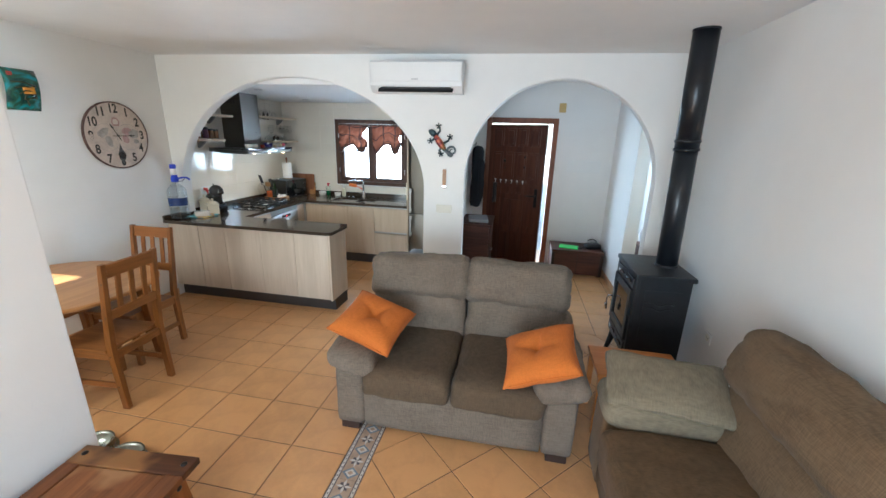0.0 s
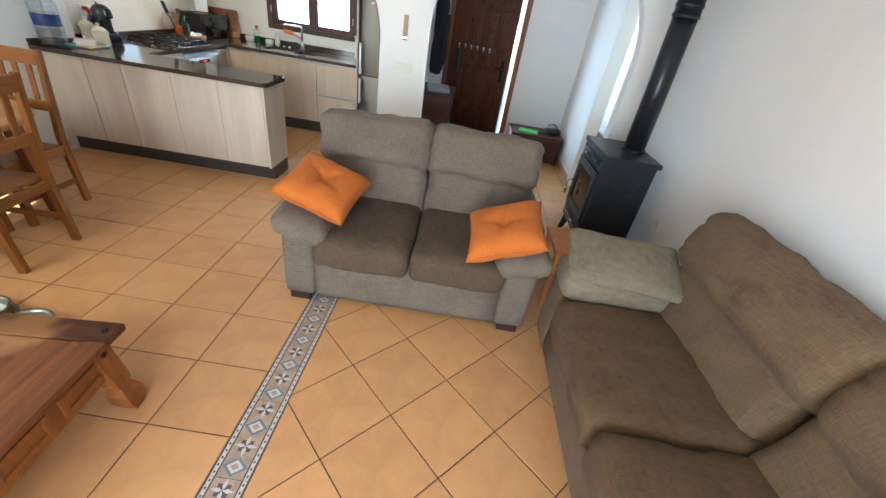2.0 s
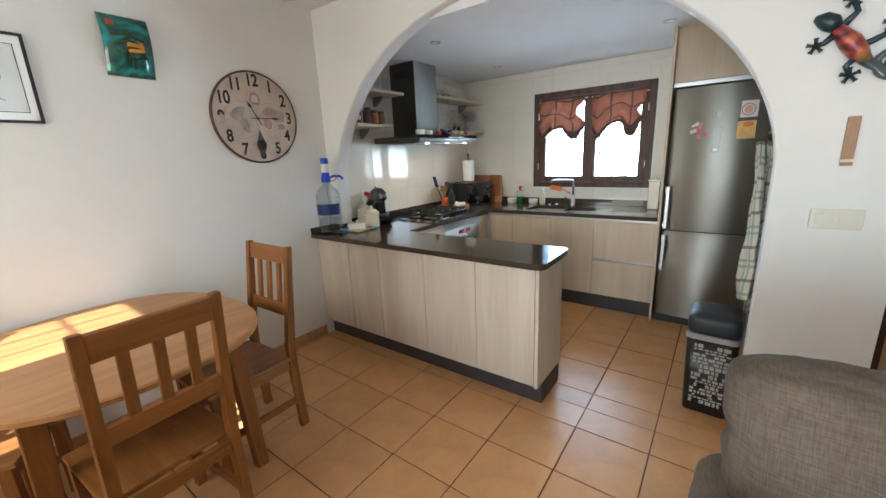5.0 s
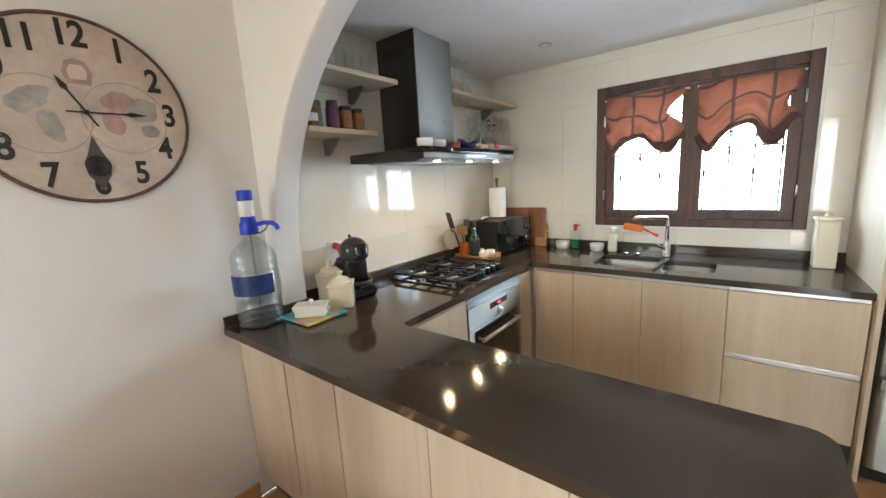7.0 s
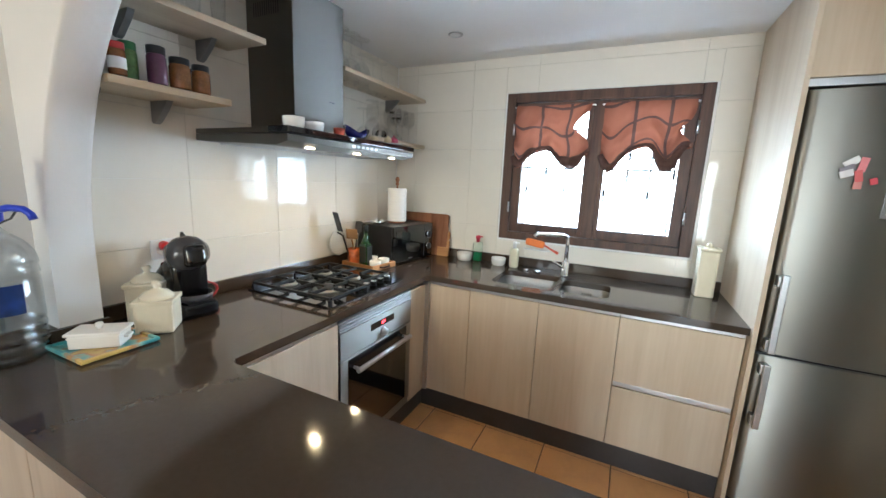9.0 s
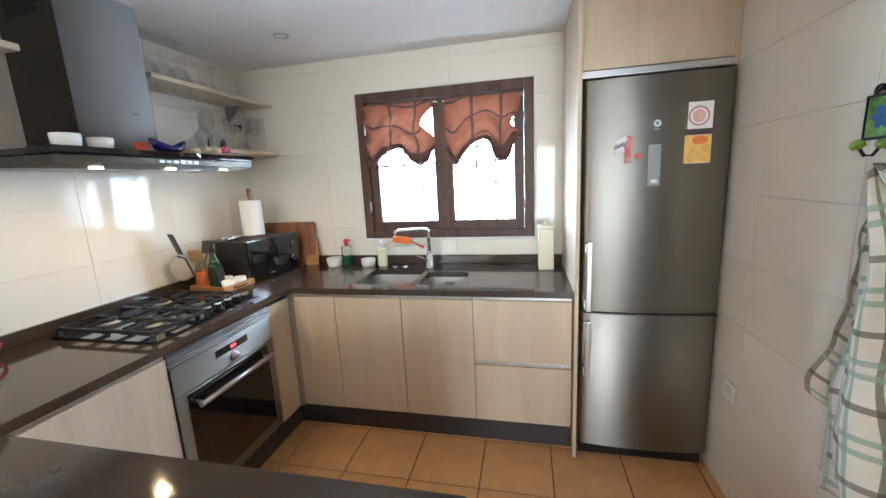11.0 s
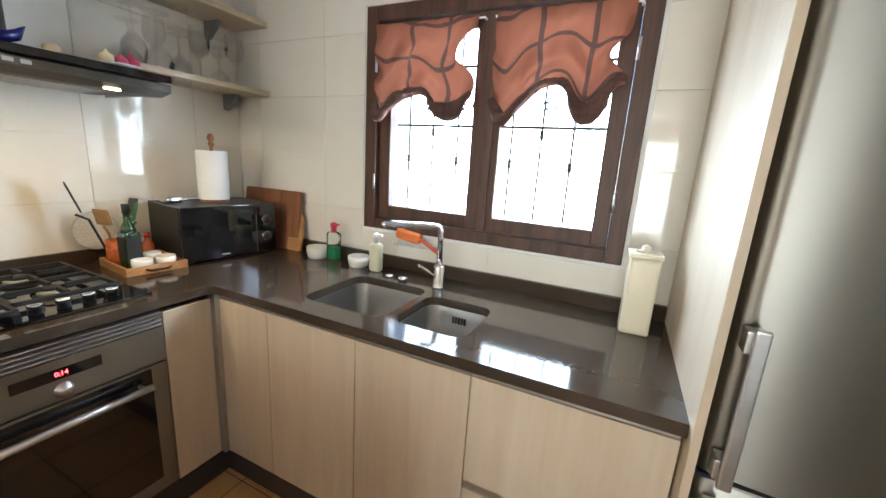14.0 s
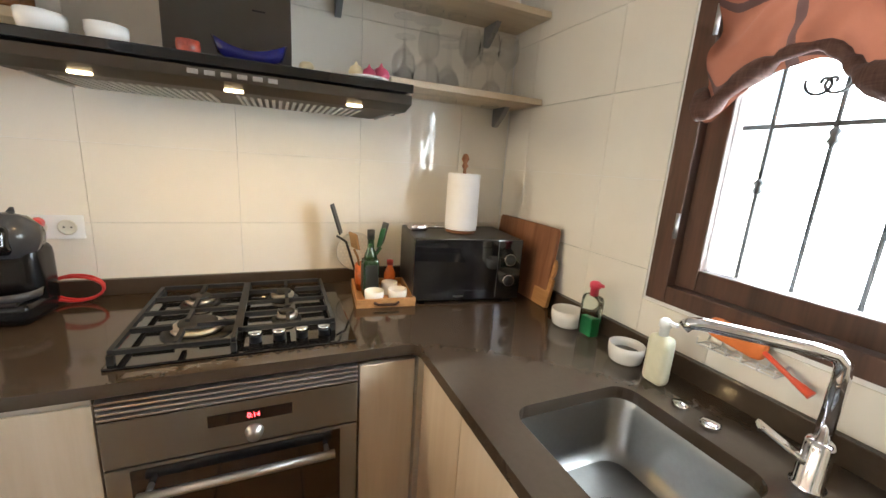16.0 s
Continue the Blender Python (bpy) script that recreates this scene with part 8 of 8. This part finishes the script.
# by the sink
bowl_thing("bowl", "small white bowl on the dark worktop", -2.83, 5.69, WT, 0.056, 0.058, CERAM)
bowl_thing("bowl", "white bowl with a grey scouring pad", -2.57, 5.685, WT, 0.050, 0.052, CERAM, flat("scourer", (0.12, 0.12, 0.11), 0.9))


def soap_bottle(x, y, body, capm, h, r, label):
    t = thing("soap_bottle", label, "bottle", x, y, WT)
    bm = B()
    pad(bm, r * 2.2, r * 1.5, h, r * 0.55, Matrix.Translation((0, 0, h / 2)), 8)
    part("bottle_body", bm, body, t)
    bm = B()
    lathe(bm, [(r * 0.42, h - 0.004), (r * 0.42, h + 0.022), (r * 0.55, h + 0.024), (r * 0.55, h + 0.04), (r * 0.3, h + 0.046), (0.001, h + 0.046)], 16)
    obox(bm, Matrix.Translation((r * 0.5, 0, h + 0.038)), 0.035, 0.012, 0.010, 0.002)
    part("cap", bm, capm, t)
    return t


sb = soap_bottle(-2.735, 5.70, glass("clear_soap_plastic", (0.85, 0.95, 0.9), 0.1, 1.2), flat("pink_red_cap", (0.62, 0.05, 0.09), 0.35), 0.145, 0.032, "clear dish soap bottle with a red cap")
part("liquid", bx(-0.024, 0.024, -0.016, 0.016, 0.006, 0.07, 0.006), flat("green_soap", (0.02, 0.22, 0.08), 0.2), sb)
t = soap_bottle(-2.455, 5.665, flat("pale_soap_plastic", (0.68, 0.66, 0.50), 0.3), WHITEP, 0.135, 0.028, "pale yellow pump soap bottle by the sink")
t = thing("dish_brush", "orange dish brush hung on a wire rack", "brush", -2.30, NY - 0.012, 1.02)
bm = B()
pad(bm, 0.13, 0.035, 0.05, 0.015, Matrix.Translation((-0.04, -0.02, 0.035)) @ pose(0, 0, 0, 0, 8, 0), 6)
part("sponge", bm, flat("orange_sponge", (0.75, 0.20, 0.05), 0.8), t)
bm = B()
tube(bm, [(0.02, -0.025, 0.03), (0.08, -0.03, 0.0), (0.12, -0.03, -0.018)], [0.006, 0.006, 0.011], 8)
part("brush_handle", bm, flat("coral_plastic", (0.72, 0.10, 0.05), 0.35), t)
for k in range(3):
    bm = B()
    tube(bm, [(-0.11, -0.004 - 0.02 * k, -0.01), (0.06, -0.004 - 0.02 * k, -0.01)], 0.0022, 6)
    part("rack_wire", bm, WHITEP, t)
for k in range(6):
    x = -0.11 + 0.034 * k
    bm = B()
    tube(bm, [(x, 0.003, 0.01), (x, -0.004, -0.010), (x, -0.046, -0.010), (x, -0.048, 0.006)], 0.002, 6)
    part("rack_rung", bm, WHITEP, t)
t = thing("tall_jar", "tall cream ceramic jar with a lid on the worktop", "jar", -1.372, 5.62, WT, 3)
part("jar_body", bx(-0.045, 0.045, -0.045, 0.045, 0, 0.255, 0.010), CREAMC, t)
bm = B()
box(bm, -0.05, 0.05, -0.05, 0.05, 0.2555, 0.272, 0.005)
lathe(bm, [(0.03, 0.272), (0.012, 0.282), (0.014, 0.29), (0.001, 0.297)], 16)
part("jar_lid", bm, CREAMC, t)


# ---- bin, towel and hooks ----
def waste_bin():
    t = thing("waste_bin", "black kitchen bin with printed pale lettering", "bin", -0.82, 4.05, 0, -2)
    w, d, h = 0.115, 0.13, 0.44
    bm = B()
    lo, hi = rounded_rect(-w * 0.9, w * 0.9, -d * 0.9, d * 0.9, 0.03), rounded_rect(-w, w, -d, d, 0.035)
    a, b = [bm.verts.new((x, y, 0.004)) for x, y in lo], [bm.verts.new((x, y, h)) for x, y in hi]
    for k in range(len(a)):
        bm.faces.new((a[k], a[(k + 1) % len(a)], b[(k + 1) % len(a)], b[k])).smooth = True
    bm.faces.new(a[::-1])
    bm.faces.new(b)
    body = part("body", bm, BLACKP, t)
    bm = B()
    prism(bm, rounded_rect(-w - 0.006, w + 0.006, -d - 0.006, d + 0.006, 0.04), 0.028, Matrix.Translation((0, 0, h)))
    part("rim_band", bm, flat("grey_rim", (0.38, 0.36, 0.37), 0.4), t, "pale grey rim")
    bm = B()
    pad(bm, 2 * w + 0.006, 2 * d + 0.006, 0.11, 0.03, Matrix.Translation((0, 0, h + 0.028 + 0.05)), 7, crown=0.012)
    part("lid", bm, flat("dark_blue_lid", (0.02, 0.026, 0.032), 0.4), t)
    ink = flat("pale_print", (0.42, 0.40, 0.37), 0.6)
    random.seed(5)
    for side in (0, 1):
        z = 0.06
        while z < 0.40:
            hgt = random.choice((0.008, 0.014, 0.02))
            x = -0.075
            while x < 0.07:
                wd = random.uniform(0.008, 0.03)
                if random.random() < 0.8:
                    s = 0.9 + 0.1 * z / h
                    if side == 0:
                        part("print_bar", bx(x, x + wd, -d * s - 0.0022, -d * s + 0.004, z, z + hgt), ink, body)
                    else:
                        part("print_bar", bx(-w * s - 0.0022, -w * s + 0.004, x, x + wd, z, z + hgt), ink, body)
                x += wd + 0.006
            z += hgt + 0.007
    random.seed(0)


waste_bin()


def towel_hooks():
    t = thing("hook_rack", "green and blue tile hook rack with iron scrolls", "hook rack")
    t.matrix_basis = Matrix.Translation((KX0 - 0.009, 4.31, 1.56)) @ FACE_W @ Matrix.Diagonal((0.88, 0.88, 0.88, 1))
    # local: x runs towards the arch, y up, z away from the wall
    green = paint("green_blue_tile", (0.10, 0.25, 0.06), 0.2, var=0.8, scale=35, fine=90)
    blue = flat("blue_flower", (0.03, 0.12, 0.38), 0.2)
    iron = flat("black_iron_fitting", (0.012, 0.012, 0.012), 0.4, 0.6)
    for k in range(3):
        x = -0.125 + 0.125 * k
        tile = part("tile", bx(x - 0.055, x + 0.055, -0.055, 0.055, 0.004, 0.014, 0.002), green, t)
        bm = B()
        for j in range(6):
            a = j * math.pi / 3
            prism(bm, ellipse(x + 0.02 * math.cos(a), 0.02 * math.sin(a), 0.016, 0.010, 14, a), 0.001, Matrix.Translation((0, 0, 0.014 + 0.0002 * j)))
        part("flower", bm, blue, tile)
        part("tile_frame", bx(x - 0.0595, x - 0.0555, -0.06, 0.06, 0.002, 0.016), iron, t)
    part("tile_frame", bx(-0.185, 0.185, 0.0555, 0.0615, 0.002, 0.016), iron, t)
    part("tile_frame", bx(-0.185, 0.185, -0.0615, -0.0555, 0.002, 0.016), iron, t)
    for s in (-1, 1):
        bm = B()
        pts = [(s * (0.02 + 0.15 * k / 12), 0.062 + 0.05 * math.sin(math.pi * k / 12) * (1 - 0.3 * k / 12), 0.008) for k in range(13)]
        pts += [(s * (0.155 + 0.015 * math.cos(a)), 0.072 + 0.015 * math.sin(a), 0.008) for a in [-0.8 + 0.6 * k for k in range(8)]]
        tube(bm, pts, 0.004, 6)
        part("scroll", bm, iron, t)
    knobm = flat("green_ceramic_knob", (0.16, 0.26, 0.03), 0.2)
    for k in range(5):
        x = -0.125 + 0.085 * k
        bm = B()
        tube(bm, [(x, -0.055, 0.010), (x, -0.085, 0.012), (x, -0.105, 0.025), (x, -0.105, 0.045), (x, -0.085, 0.058)], 0.0045, 8)
        hk = part("hook", bm, iron, t)
        bm = B()
        lathe(bm, [(0.004, 0), (0.016, 0.006), (0.018, 0.018), (0.010, 0.026), (0.001, 0.028)], 16, m=Matrix.Translation((x, -0.087, 0.056)) @ pose(0, 0, 0, -60, 0, 0))
        part("hook_knob", bm, knobm, hk, "green ceramic knob")


towel_hooks()


def tea_towel():
    m, n, l, b = node_mat("checked_towel")
    uvn, sp = n.new("ShaderNodeUVMap"), n.new("ShaderNodeSeparateXYZ")
    l.new(uvn.outputs[0], sp.inputs[0])
    fac = []
    for ax, per, off, wid in (("X", 3.6, 0.0, 0.10), ("X", 3.6, 0.42, 0.09), ("X", 3.6, 0.60, 0.09), ("Y", 4.6, 0.0, 0.09), ("Y", 4.6, 0.42, 0.08), ("Y", 4.6, 0.60, 0.08)):
        ma, fr, cp = n.new("ShaderNodeMath"), n.new("ShaderNodeMath"), n.new("ShaderNodeMath")
        ma.operation, fr.operation, cp.operation = "MULTIPLY_ADD", "FRACT", "LESS_THAN"
        ma.inputs[1].default_value, ma.inputs[2].default_value, cp.inputs[1].default_value = per, off, wid
        l.new(sp.outputs[ax], ma.inputs[0])
        l.new(ma.outputs[0], fr.inputs[0])
        l.new(fr.outputs[0], cp.inputs[0])
        fac.append(cp)
    col = None
    for k, c in enumerate(((0.13, 0.10, 0.08), (0.28, 0.40, 0.31), (0.28, 0.40, 0.31), (0.13, 0.10, 0.08), (0.28, 0.40, 0.31), (0.28, 0.40, 0.31))):
        mx, half = n.new("ShaderNodeMix"), n.new("ShaderNodeMath")
        mx.data_type = "RGBA"
        half.operation = "MULTIPLY"
        half.inputs[1].default_value = 0.75
        l.new(fac[k].outputs[0], half.inputs[0])
        l.new(half.outputs[0], mx.inputs["Factor"])
        if col is None:
            mx.inputs["A"].default_value = (0.72, 0.68, 0.60, 1)
        else:
            l.new(col, mx.inputs["A"])
        mx.inputs["B"].default_value = (*c, 1)
        col = mx.outputs["Result"]
    l.new(col, b.inputs["Base Color"])
    b.inputs["Roughness"].default_value = 0.95
    bp, wv = n.new("ShaderNodeBump"), n.new("ShaderNodeTexNoise")
    wv.inputs["Scale"].default_value = 260
    tc = n.new("ShaderNodeTexCoord")
    l.new(tc.outputs["Object"], wv.inputs["Vector"])
    l.new(wv.outputs["Fac"], bp.inputs["Height"])
    bp.inputs["Distance"].default_value = 0.002
    l.new(bp.outputs[0], b.inputs["Normal"])
    t = thing("tea_towel", "green and brown checked tea towel hanging from a hook", "towel", KX0 - 0.062, 4.30, 1.44)
    bm = B()
    uv = bm.loops.layers.uv.new("uv")
    # two falls of one cloth hung by its middle: the far one short and slanting, the near one wide and creased
    for layer, (a0, a1, l0, l1, ph, off) in enumerate(((0.15, -0.10, 0.63, 0.95, 0.0, 0.012), (0.09, -0.42, 0.88, 0.74, 1.7, -0.03))):
        nu, nv = 44, 56
        g = []
        for i in range(nu + 1):
            u = i / nu
            col_v = []
            for j in range(nv + 1):
                v = j / nv
                edge = a0 + (a1 - a0) * u
                y = edge * (0.06 + 0.94 * v ** 0.8) + 0.018 * math.sin(9 * v + 4 * u + ph) * v
                z = -(l0 + (l1 - l0) * u) * v - 0.02 * noise.noise(Vector((u * 3, v * 2, ph)))
                x = off - 0.034 * math.cos(u * 12 + ph + 0.9 * math.sin(v * 2.5)) * (0.30 + 0.70 * v) - 0.02 * math.exp(-v * 8) - 0.016 * noise.noise(Vector((u * 4, v * 6, ph)))
                col_v.append(bm.verts.new((min(x, 0.045), y, z)))
            g.append(col_v)
        for i in range(nu):
            for j in range(nv):
                f = bm.faces.new((g[i][j], g[i + 1][j], g[i + 1][j + 1], g[i][j + 1]))
                f.smooth = True
                for lp, (a, c) in zip(f.loops, ((i, j), (i + 1, j), (i + 1, j + 1), (i, j + 1))):
                    lp[uv].uv = (a / nu * 0.9 + 0.17 * layer, c / nv)
    ob = part("cloth", bm, m, t)
    so = ob.modifiers.new("thick", "SOLIDIFY")
    so.thickness = 0.003


tea_towel()
outlet_plate("wall_socket", Matrix.Translation((KX0 - 0.0085, 4.98, 0.50)) @ FACE_W, "white wall socket beside the fridge")


# ---- kitchen downlights ----
def downlight(x, y):
    t = thing("downlight", "small round chrome ceiling downlight, switched off", "ceiling light", x, y, KZ, group="kitchen downlights")
    bm = B()
    lathe(bm, [(0.042, 0), (0.042, -0.004), (0.036, -0.006), (0.028, -0.003), (0.027, 0.0)], 24, cap=False)
    part("bezel", bm, ALU, t)
    bm = B()
    cyl(bm, (0, 0, -0.0005), (0, 0, -0.003), 0.026, n=20)
    part("bulb", bm, WHITEP, t)


for x, y in ((-2.735, 4.19), (-2.80, 5.30), (-1.28, 4.93)):
    downlight(x, y)

# ---- floor pieces: tiles on a bed of grout ----
TX, TY, TS, TSY = -1.019, 1.408, 0.350, 0.341
FLOOR_Y = 3.64


def tile_mesh(name, w, h, t, gap, mat, bev=0.003):
    bm = B()
    a, b = w / 2 - gap / 2, h / 2 - gap / 2
    lo = [bm.verts.new((x, y, 0)) for x, y in ((-a, -b), (a, -b), (a, b), (-a, b))]
    mid = [bm.verts.new((x, y, t - bev * 0.6)) for x, y in ((-a, -b), (a, -b), (a, b), (-a, b))]
    top = [bm.verts.new((x * (1 - bev / a), y * (1 - bev / b), t)) for x, y in ((-a, -b), (a, -b), (a, b), (-a, b))]
    bm.faces.new(top)
    for p, q in ((lo, mid), (mid, top)):
        for k in range(4):
            bm.faces.new((p[k], p[(k + 1) % 4], q[(k + 1) % 4], q[k]))
    me = bpy.data.meshes.new(name)
    bm.to_mesh(me)
    bm.free()
    me.materials.append(mat)
    return me


def clip_poly(pts, x0, x1, y0, y1):
    for axis, lim, keep in ((0, x0, 1), (0, x1, -1), (1, y0, 1), (1, y1, -1)):
        res = []
        for k in range(len(pts)):
            p, q = pts[k], pts[(k + 1) % len(pts)]
            ip, iq = keep * (p[axis] - lim) >= 0, keep * (q[axis] - lim) >= 0
            if ip:
                res.append(p)
            if ip != iq:
                s = (lim - p[axis]) / (q[axis] - p[axis])
                res.append((p[0] + s * (q[0] - p[0]), p[1] + s * (q[1] - p[1])))
        pts = res
        if len(pts) < 3:
            return []
    return pts


def lay_floor(name, label, x0, x1, y0, y1, diag=False):
    """Whole tiles share one mesh; tiles cut at the walls get their own."""
    bed = structure(name, bx(x0, x1, y0, y1, -0.10, -0.004), GROUT, label, "floor")
    gap, t = 0.006, 0.009
    whole = tile_mesh("tile", TS, TSY, t, gap, FLOOR_T) if not diag else tile_mesh("tile", 0.348, 0.348, t, gap, FLOOR_T)
    ang = math.pi / 4 if diag else 0.0
    ox, oy, px, py = (-0.036, 1.772, 0.348, 0.348) if diag else (TX, TY, TS, TSY)
    c, s = math.cos(ang), math.sin(ang)
    for i in range(-24, 25):
        for j in range(-24, 25):
            u, v = (i + 0.5) * px, (j + 0.5) * py
            cx, cy = ox + u * c - v * s, oy + u * s + v * c
            hw, hh = px / 2 - gap / 2, py / 2 - gap / 2
            pts = [(cx + a * c - b * s, cy + a * s + b * c) for a, b in ((-hw, -hh), (hw, -hh), (hw, hh), (-hw, hh))]
            if all(x0 - 1e-6 <= p[0] <= x1 + 1e-6 and y0 - 1e-6 <= p[1] <= y1 + 1e-6 for p in pts):
                ob = new("tile", whole)
                ob.matrix_basis = pose(cx, cy, -0.009, random.uniform(-0.08, 0.08), random.uniform(-0.08, 0.08), math.degrees(ang))
                ob.parent = bed
            else:
                cut = clip_poly(pts, x0 + 0.002, x1 - 0.002, y0 + 0.002, y1 - 0.002)
                if len(cut) >= 3:
                    area2 = abs(sum(cut[k][0] * cut[(k + 1) % len(cut)][1] - cut[(k + 1) % len(cut)][0] * cut[k][1] for k in range(len(cut))))
                    if area2 < 0.004:
                        continue
                    bm = B()
                    prism(bm, [(p[0] - cx, p[1] - cy) for p in cut], t)
                    ob = link("tile", bm, FLOOR_T, bed)
                    ob.matrix_basis = pose(cx, cy, -0.009)
    return bed


lay_floor("floor_dining", "warm terracotta-coloured square floor tiles with dark joints", WX, TX + TS, -2.6, FLOOR_Y)
lay_floor("floor_living", "terracotta-coloured floor tiles laid diagonally", -0.51, EX, -2.6, FLOOR_Y, True)
lay_floor("floor_kitchen", "terracotta-coloured square kitchen floor tiles", WX, KX0, FLOOR_Y, NY)
lay_floor("floor_hall", "terracotta-coloured square hall floor tiles", KX0, 3.6, FLOOR_Y, 6.6)

# patterned border strip between the two tile fields
BTS = paint("border_tile_base", (0.42, 0.30, 0.215), 0.35, var=0.25, scale=18, fine=80)
BTB = paint("border_tile_dark", (0.085, 0.07, 0.08), 0.35, var=0.25, fine=80)
BTW = paint("border_tile_white", (0.60, 0.57, 0.53), 0.35, var=0.08, fine=80)
BTU = paint("border_tile_blue", (0.16, 0.21, 0.27), 0.35, var=0.25, fine=80)
border = structure("floor_border", bx(TX + TS, -0.51, -2.6, FLOOR_Y, -0.10, -0.004), GROUT, "patterned border strip of blue, white and brown tiles", "floor")
BW = -0.51 - (TX + TS)


def border_mesh():
    """One long border tile: two dotted bands and four motifs, diamond and star by turns."""
    bm = B()
    h, v = BW / 2 - 0.0015, TSY / 2 - 0.0015
    prism(bm, [(-h, -v), (h, -v), (h, v), (-h, v)], 0.006, mi=0)
    up = Matrix.Translation((0, 0, 0.0062))

    def quad(x0, x1, y0, y1, hh, mi):
        prism(bm, [(x0, y0), (x1, y0), (x1, y1), (x0, y1)], hh, up, mi)

    for sx in (-1, 1):
        for r0, r1, hh, mi in ((0.93, 1.0, 0.0005, 1), (0.73, 0.93, 0.0008, 2), (0.65, 0.73, 0.0005, 1)):
            quad(min(sx * h * r0, sx * h * r1), max(sx * h * r0, sx * h * r1), -v, v, hh, mi)
        for k in range(12):
            y = -v + (k + 0.5) * v / 6
            d = h * 0.045
            quad(sx * h * 0.83 - d, sx * h * 0.83 + d, y - d * 1.3, y + d * 1.3, 0.0012, 1)
    s = v * 0.235
    for k in range(4):
        c = -v + (k + 0.5) * v / 2
        if k % 2 == 0:
            for r, hh, mi in ((1.0, 0.0006, 3), (0.68, 0.0010, 2), (0.36, 0.0014, 0)):
                prism(bm, [(s * r * 1.25, c), (0, c + s * r), (-s * r * 1.25, c), (0, c - s * r)], hh, up, mi)
        else:
            quad(-s * 0.62, s * 0.62, c - s * 0.58, c + s * 0.58, 0.0006, 1)
            for j in range(4):
                e = j * math.pi / 2
                petal = [(0.02, 0.0), (0.45, 0.21), (1.12, 0.0), (0.45, -0.21)]
                prism(bm, [(s * (x * math.cos(e) - y * math.sin(e)), c + s * (x * math.sin(e) + y * math.cos(e))) for x, y in petal], 0.0011 + 0.0001 * j, up, 2)
    me = bpy.data.meshes.new("border_tile")
    bmesh.ops.recalc_face_normals(bm, faces=bm.faces[:])
    bm.to_mesh(me)
    bm.free()
    for m in (BTS, BTB, BTW, BTU):
        me.materials.append(m)
    return me


strip = border_mesh()
for k in range(int((FLOOR_Y + 2.6) / TSY)):
    ob = new("border_tile", strip)
    ob.matrix_basis = pose((TX + TS - 0.51) / 2, FLOOR_Y - (k + 0.5) * TSY, -0.0075)
    ob.parent = border

# glazed wall tiles of the kitchen
TW, TH = 0.455, 0.268


def wall_tiles(parent, holder, u0, u1, z0, z1, first, skip=()):
    """Tiles in rows; holder(u, z) gives the pose of a tile whose face looks along its local z."""
    me = tile_mesh("wall_tile", TW, TH, 0.006, 0.0014, WTILE, 0.0010)
    row = 0
    z = z0
    while z < z1 - 0.02:
        zt = min(z + TH, z1)
        u = first
        while u < u1 - 0.01:
            a, b = max(u, u0), min(u + TW, u1)
            spans = [(a, b, z, zt)]
            for (h0, h1, k0, k1) in skip:
                res = []
                for (p, q, r, s) in spans:
                    if p >= h1 or q <= h0 or r >= k1 or s <= k0:
                        res.append((p, q, r, s))
                        continue
                    if p < h0:
                        res.append((p, h0, r, s))
                    if q > h1:
                        res.append((h1, q, r, s))
                    m0, m1 = max(p, h0), min(q, h1)
                    if r < k0:
                        res.append((m0, m1, r, k0))
                    if s > k1:
                        res.append((m0, m1, k1, s))
                spans = res
            for (p, q, r, s) in spans:
                if q - p < 0.02 or s - r < 0.02:
                    continue
                full = abs(q - p - TW) < 1e-4 and abs(s - r - TH) < 1e-4
                mesh = me if full else tile_mesh("wall_tile", q - p, s - r, 0.006, 0.0014, WTILE, 0.0010)
                ob = new("wall_tile", mesh)
                ob.matrix_basis = holder((p + q) / 2, (r + s) / 2)
                ob.parent = parent
            u += TW
        z = zt
        row += 1


def on_west(u, z):
    return Matrix.Translation((WX, u, z)) @ Matrix(((0, 0, 1, 0), (1, 0, 0, 0), (0, 1, 0, 0), (0, 0, 0, 1)))


def on_north(u, z):
    return Matrix.Translation((u, NY, z)) @ Matrix(((1, 0, 0, 0), (0, 0, -1, 0), (0, 1, 0, 0), (0, 0, 0, 1)))


def on_east(u, z):
    return Matrix.Translation((KX0, u, z)) @ Matrix(((0, 0, -1, 0), (-1, 0, 0, 0), (0, 1, 0, 0), (0, 0, 0, 1)))


wall_tiles(wall_west, on_west, 3.79, NY - 0.009, 0.875, KZ, 4.165 - TW)
wall_tiles(wall_north, on_north, WX + 0.009, KX0 - 0.009, 0.875, KZ, WX + 0.18 - TW, [(WIN[0] - 0.07, WIN[1] + 0.07, WIN[2] - 0.06, WIN[3] + 0.06)])
ke = bpy.data.objects["wall_kitchen_east"]
wall_tiles(ke, on_east, 3.872, NY - 0.009, 0.0, KZ, 3.56)
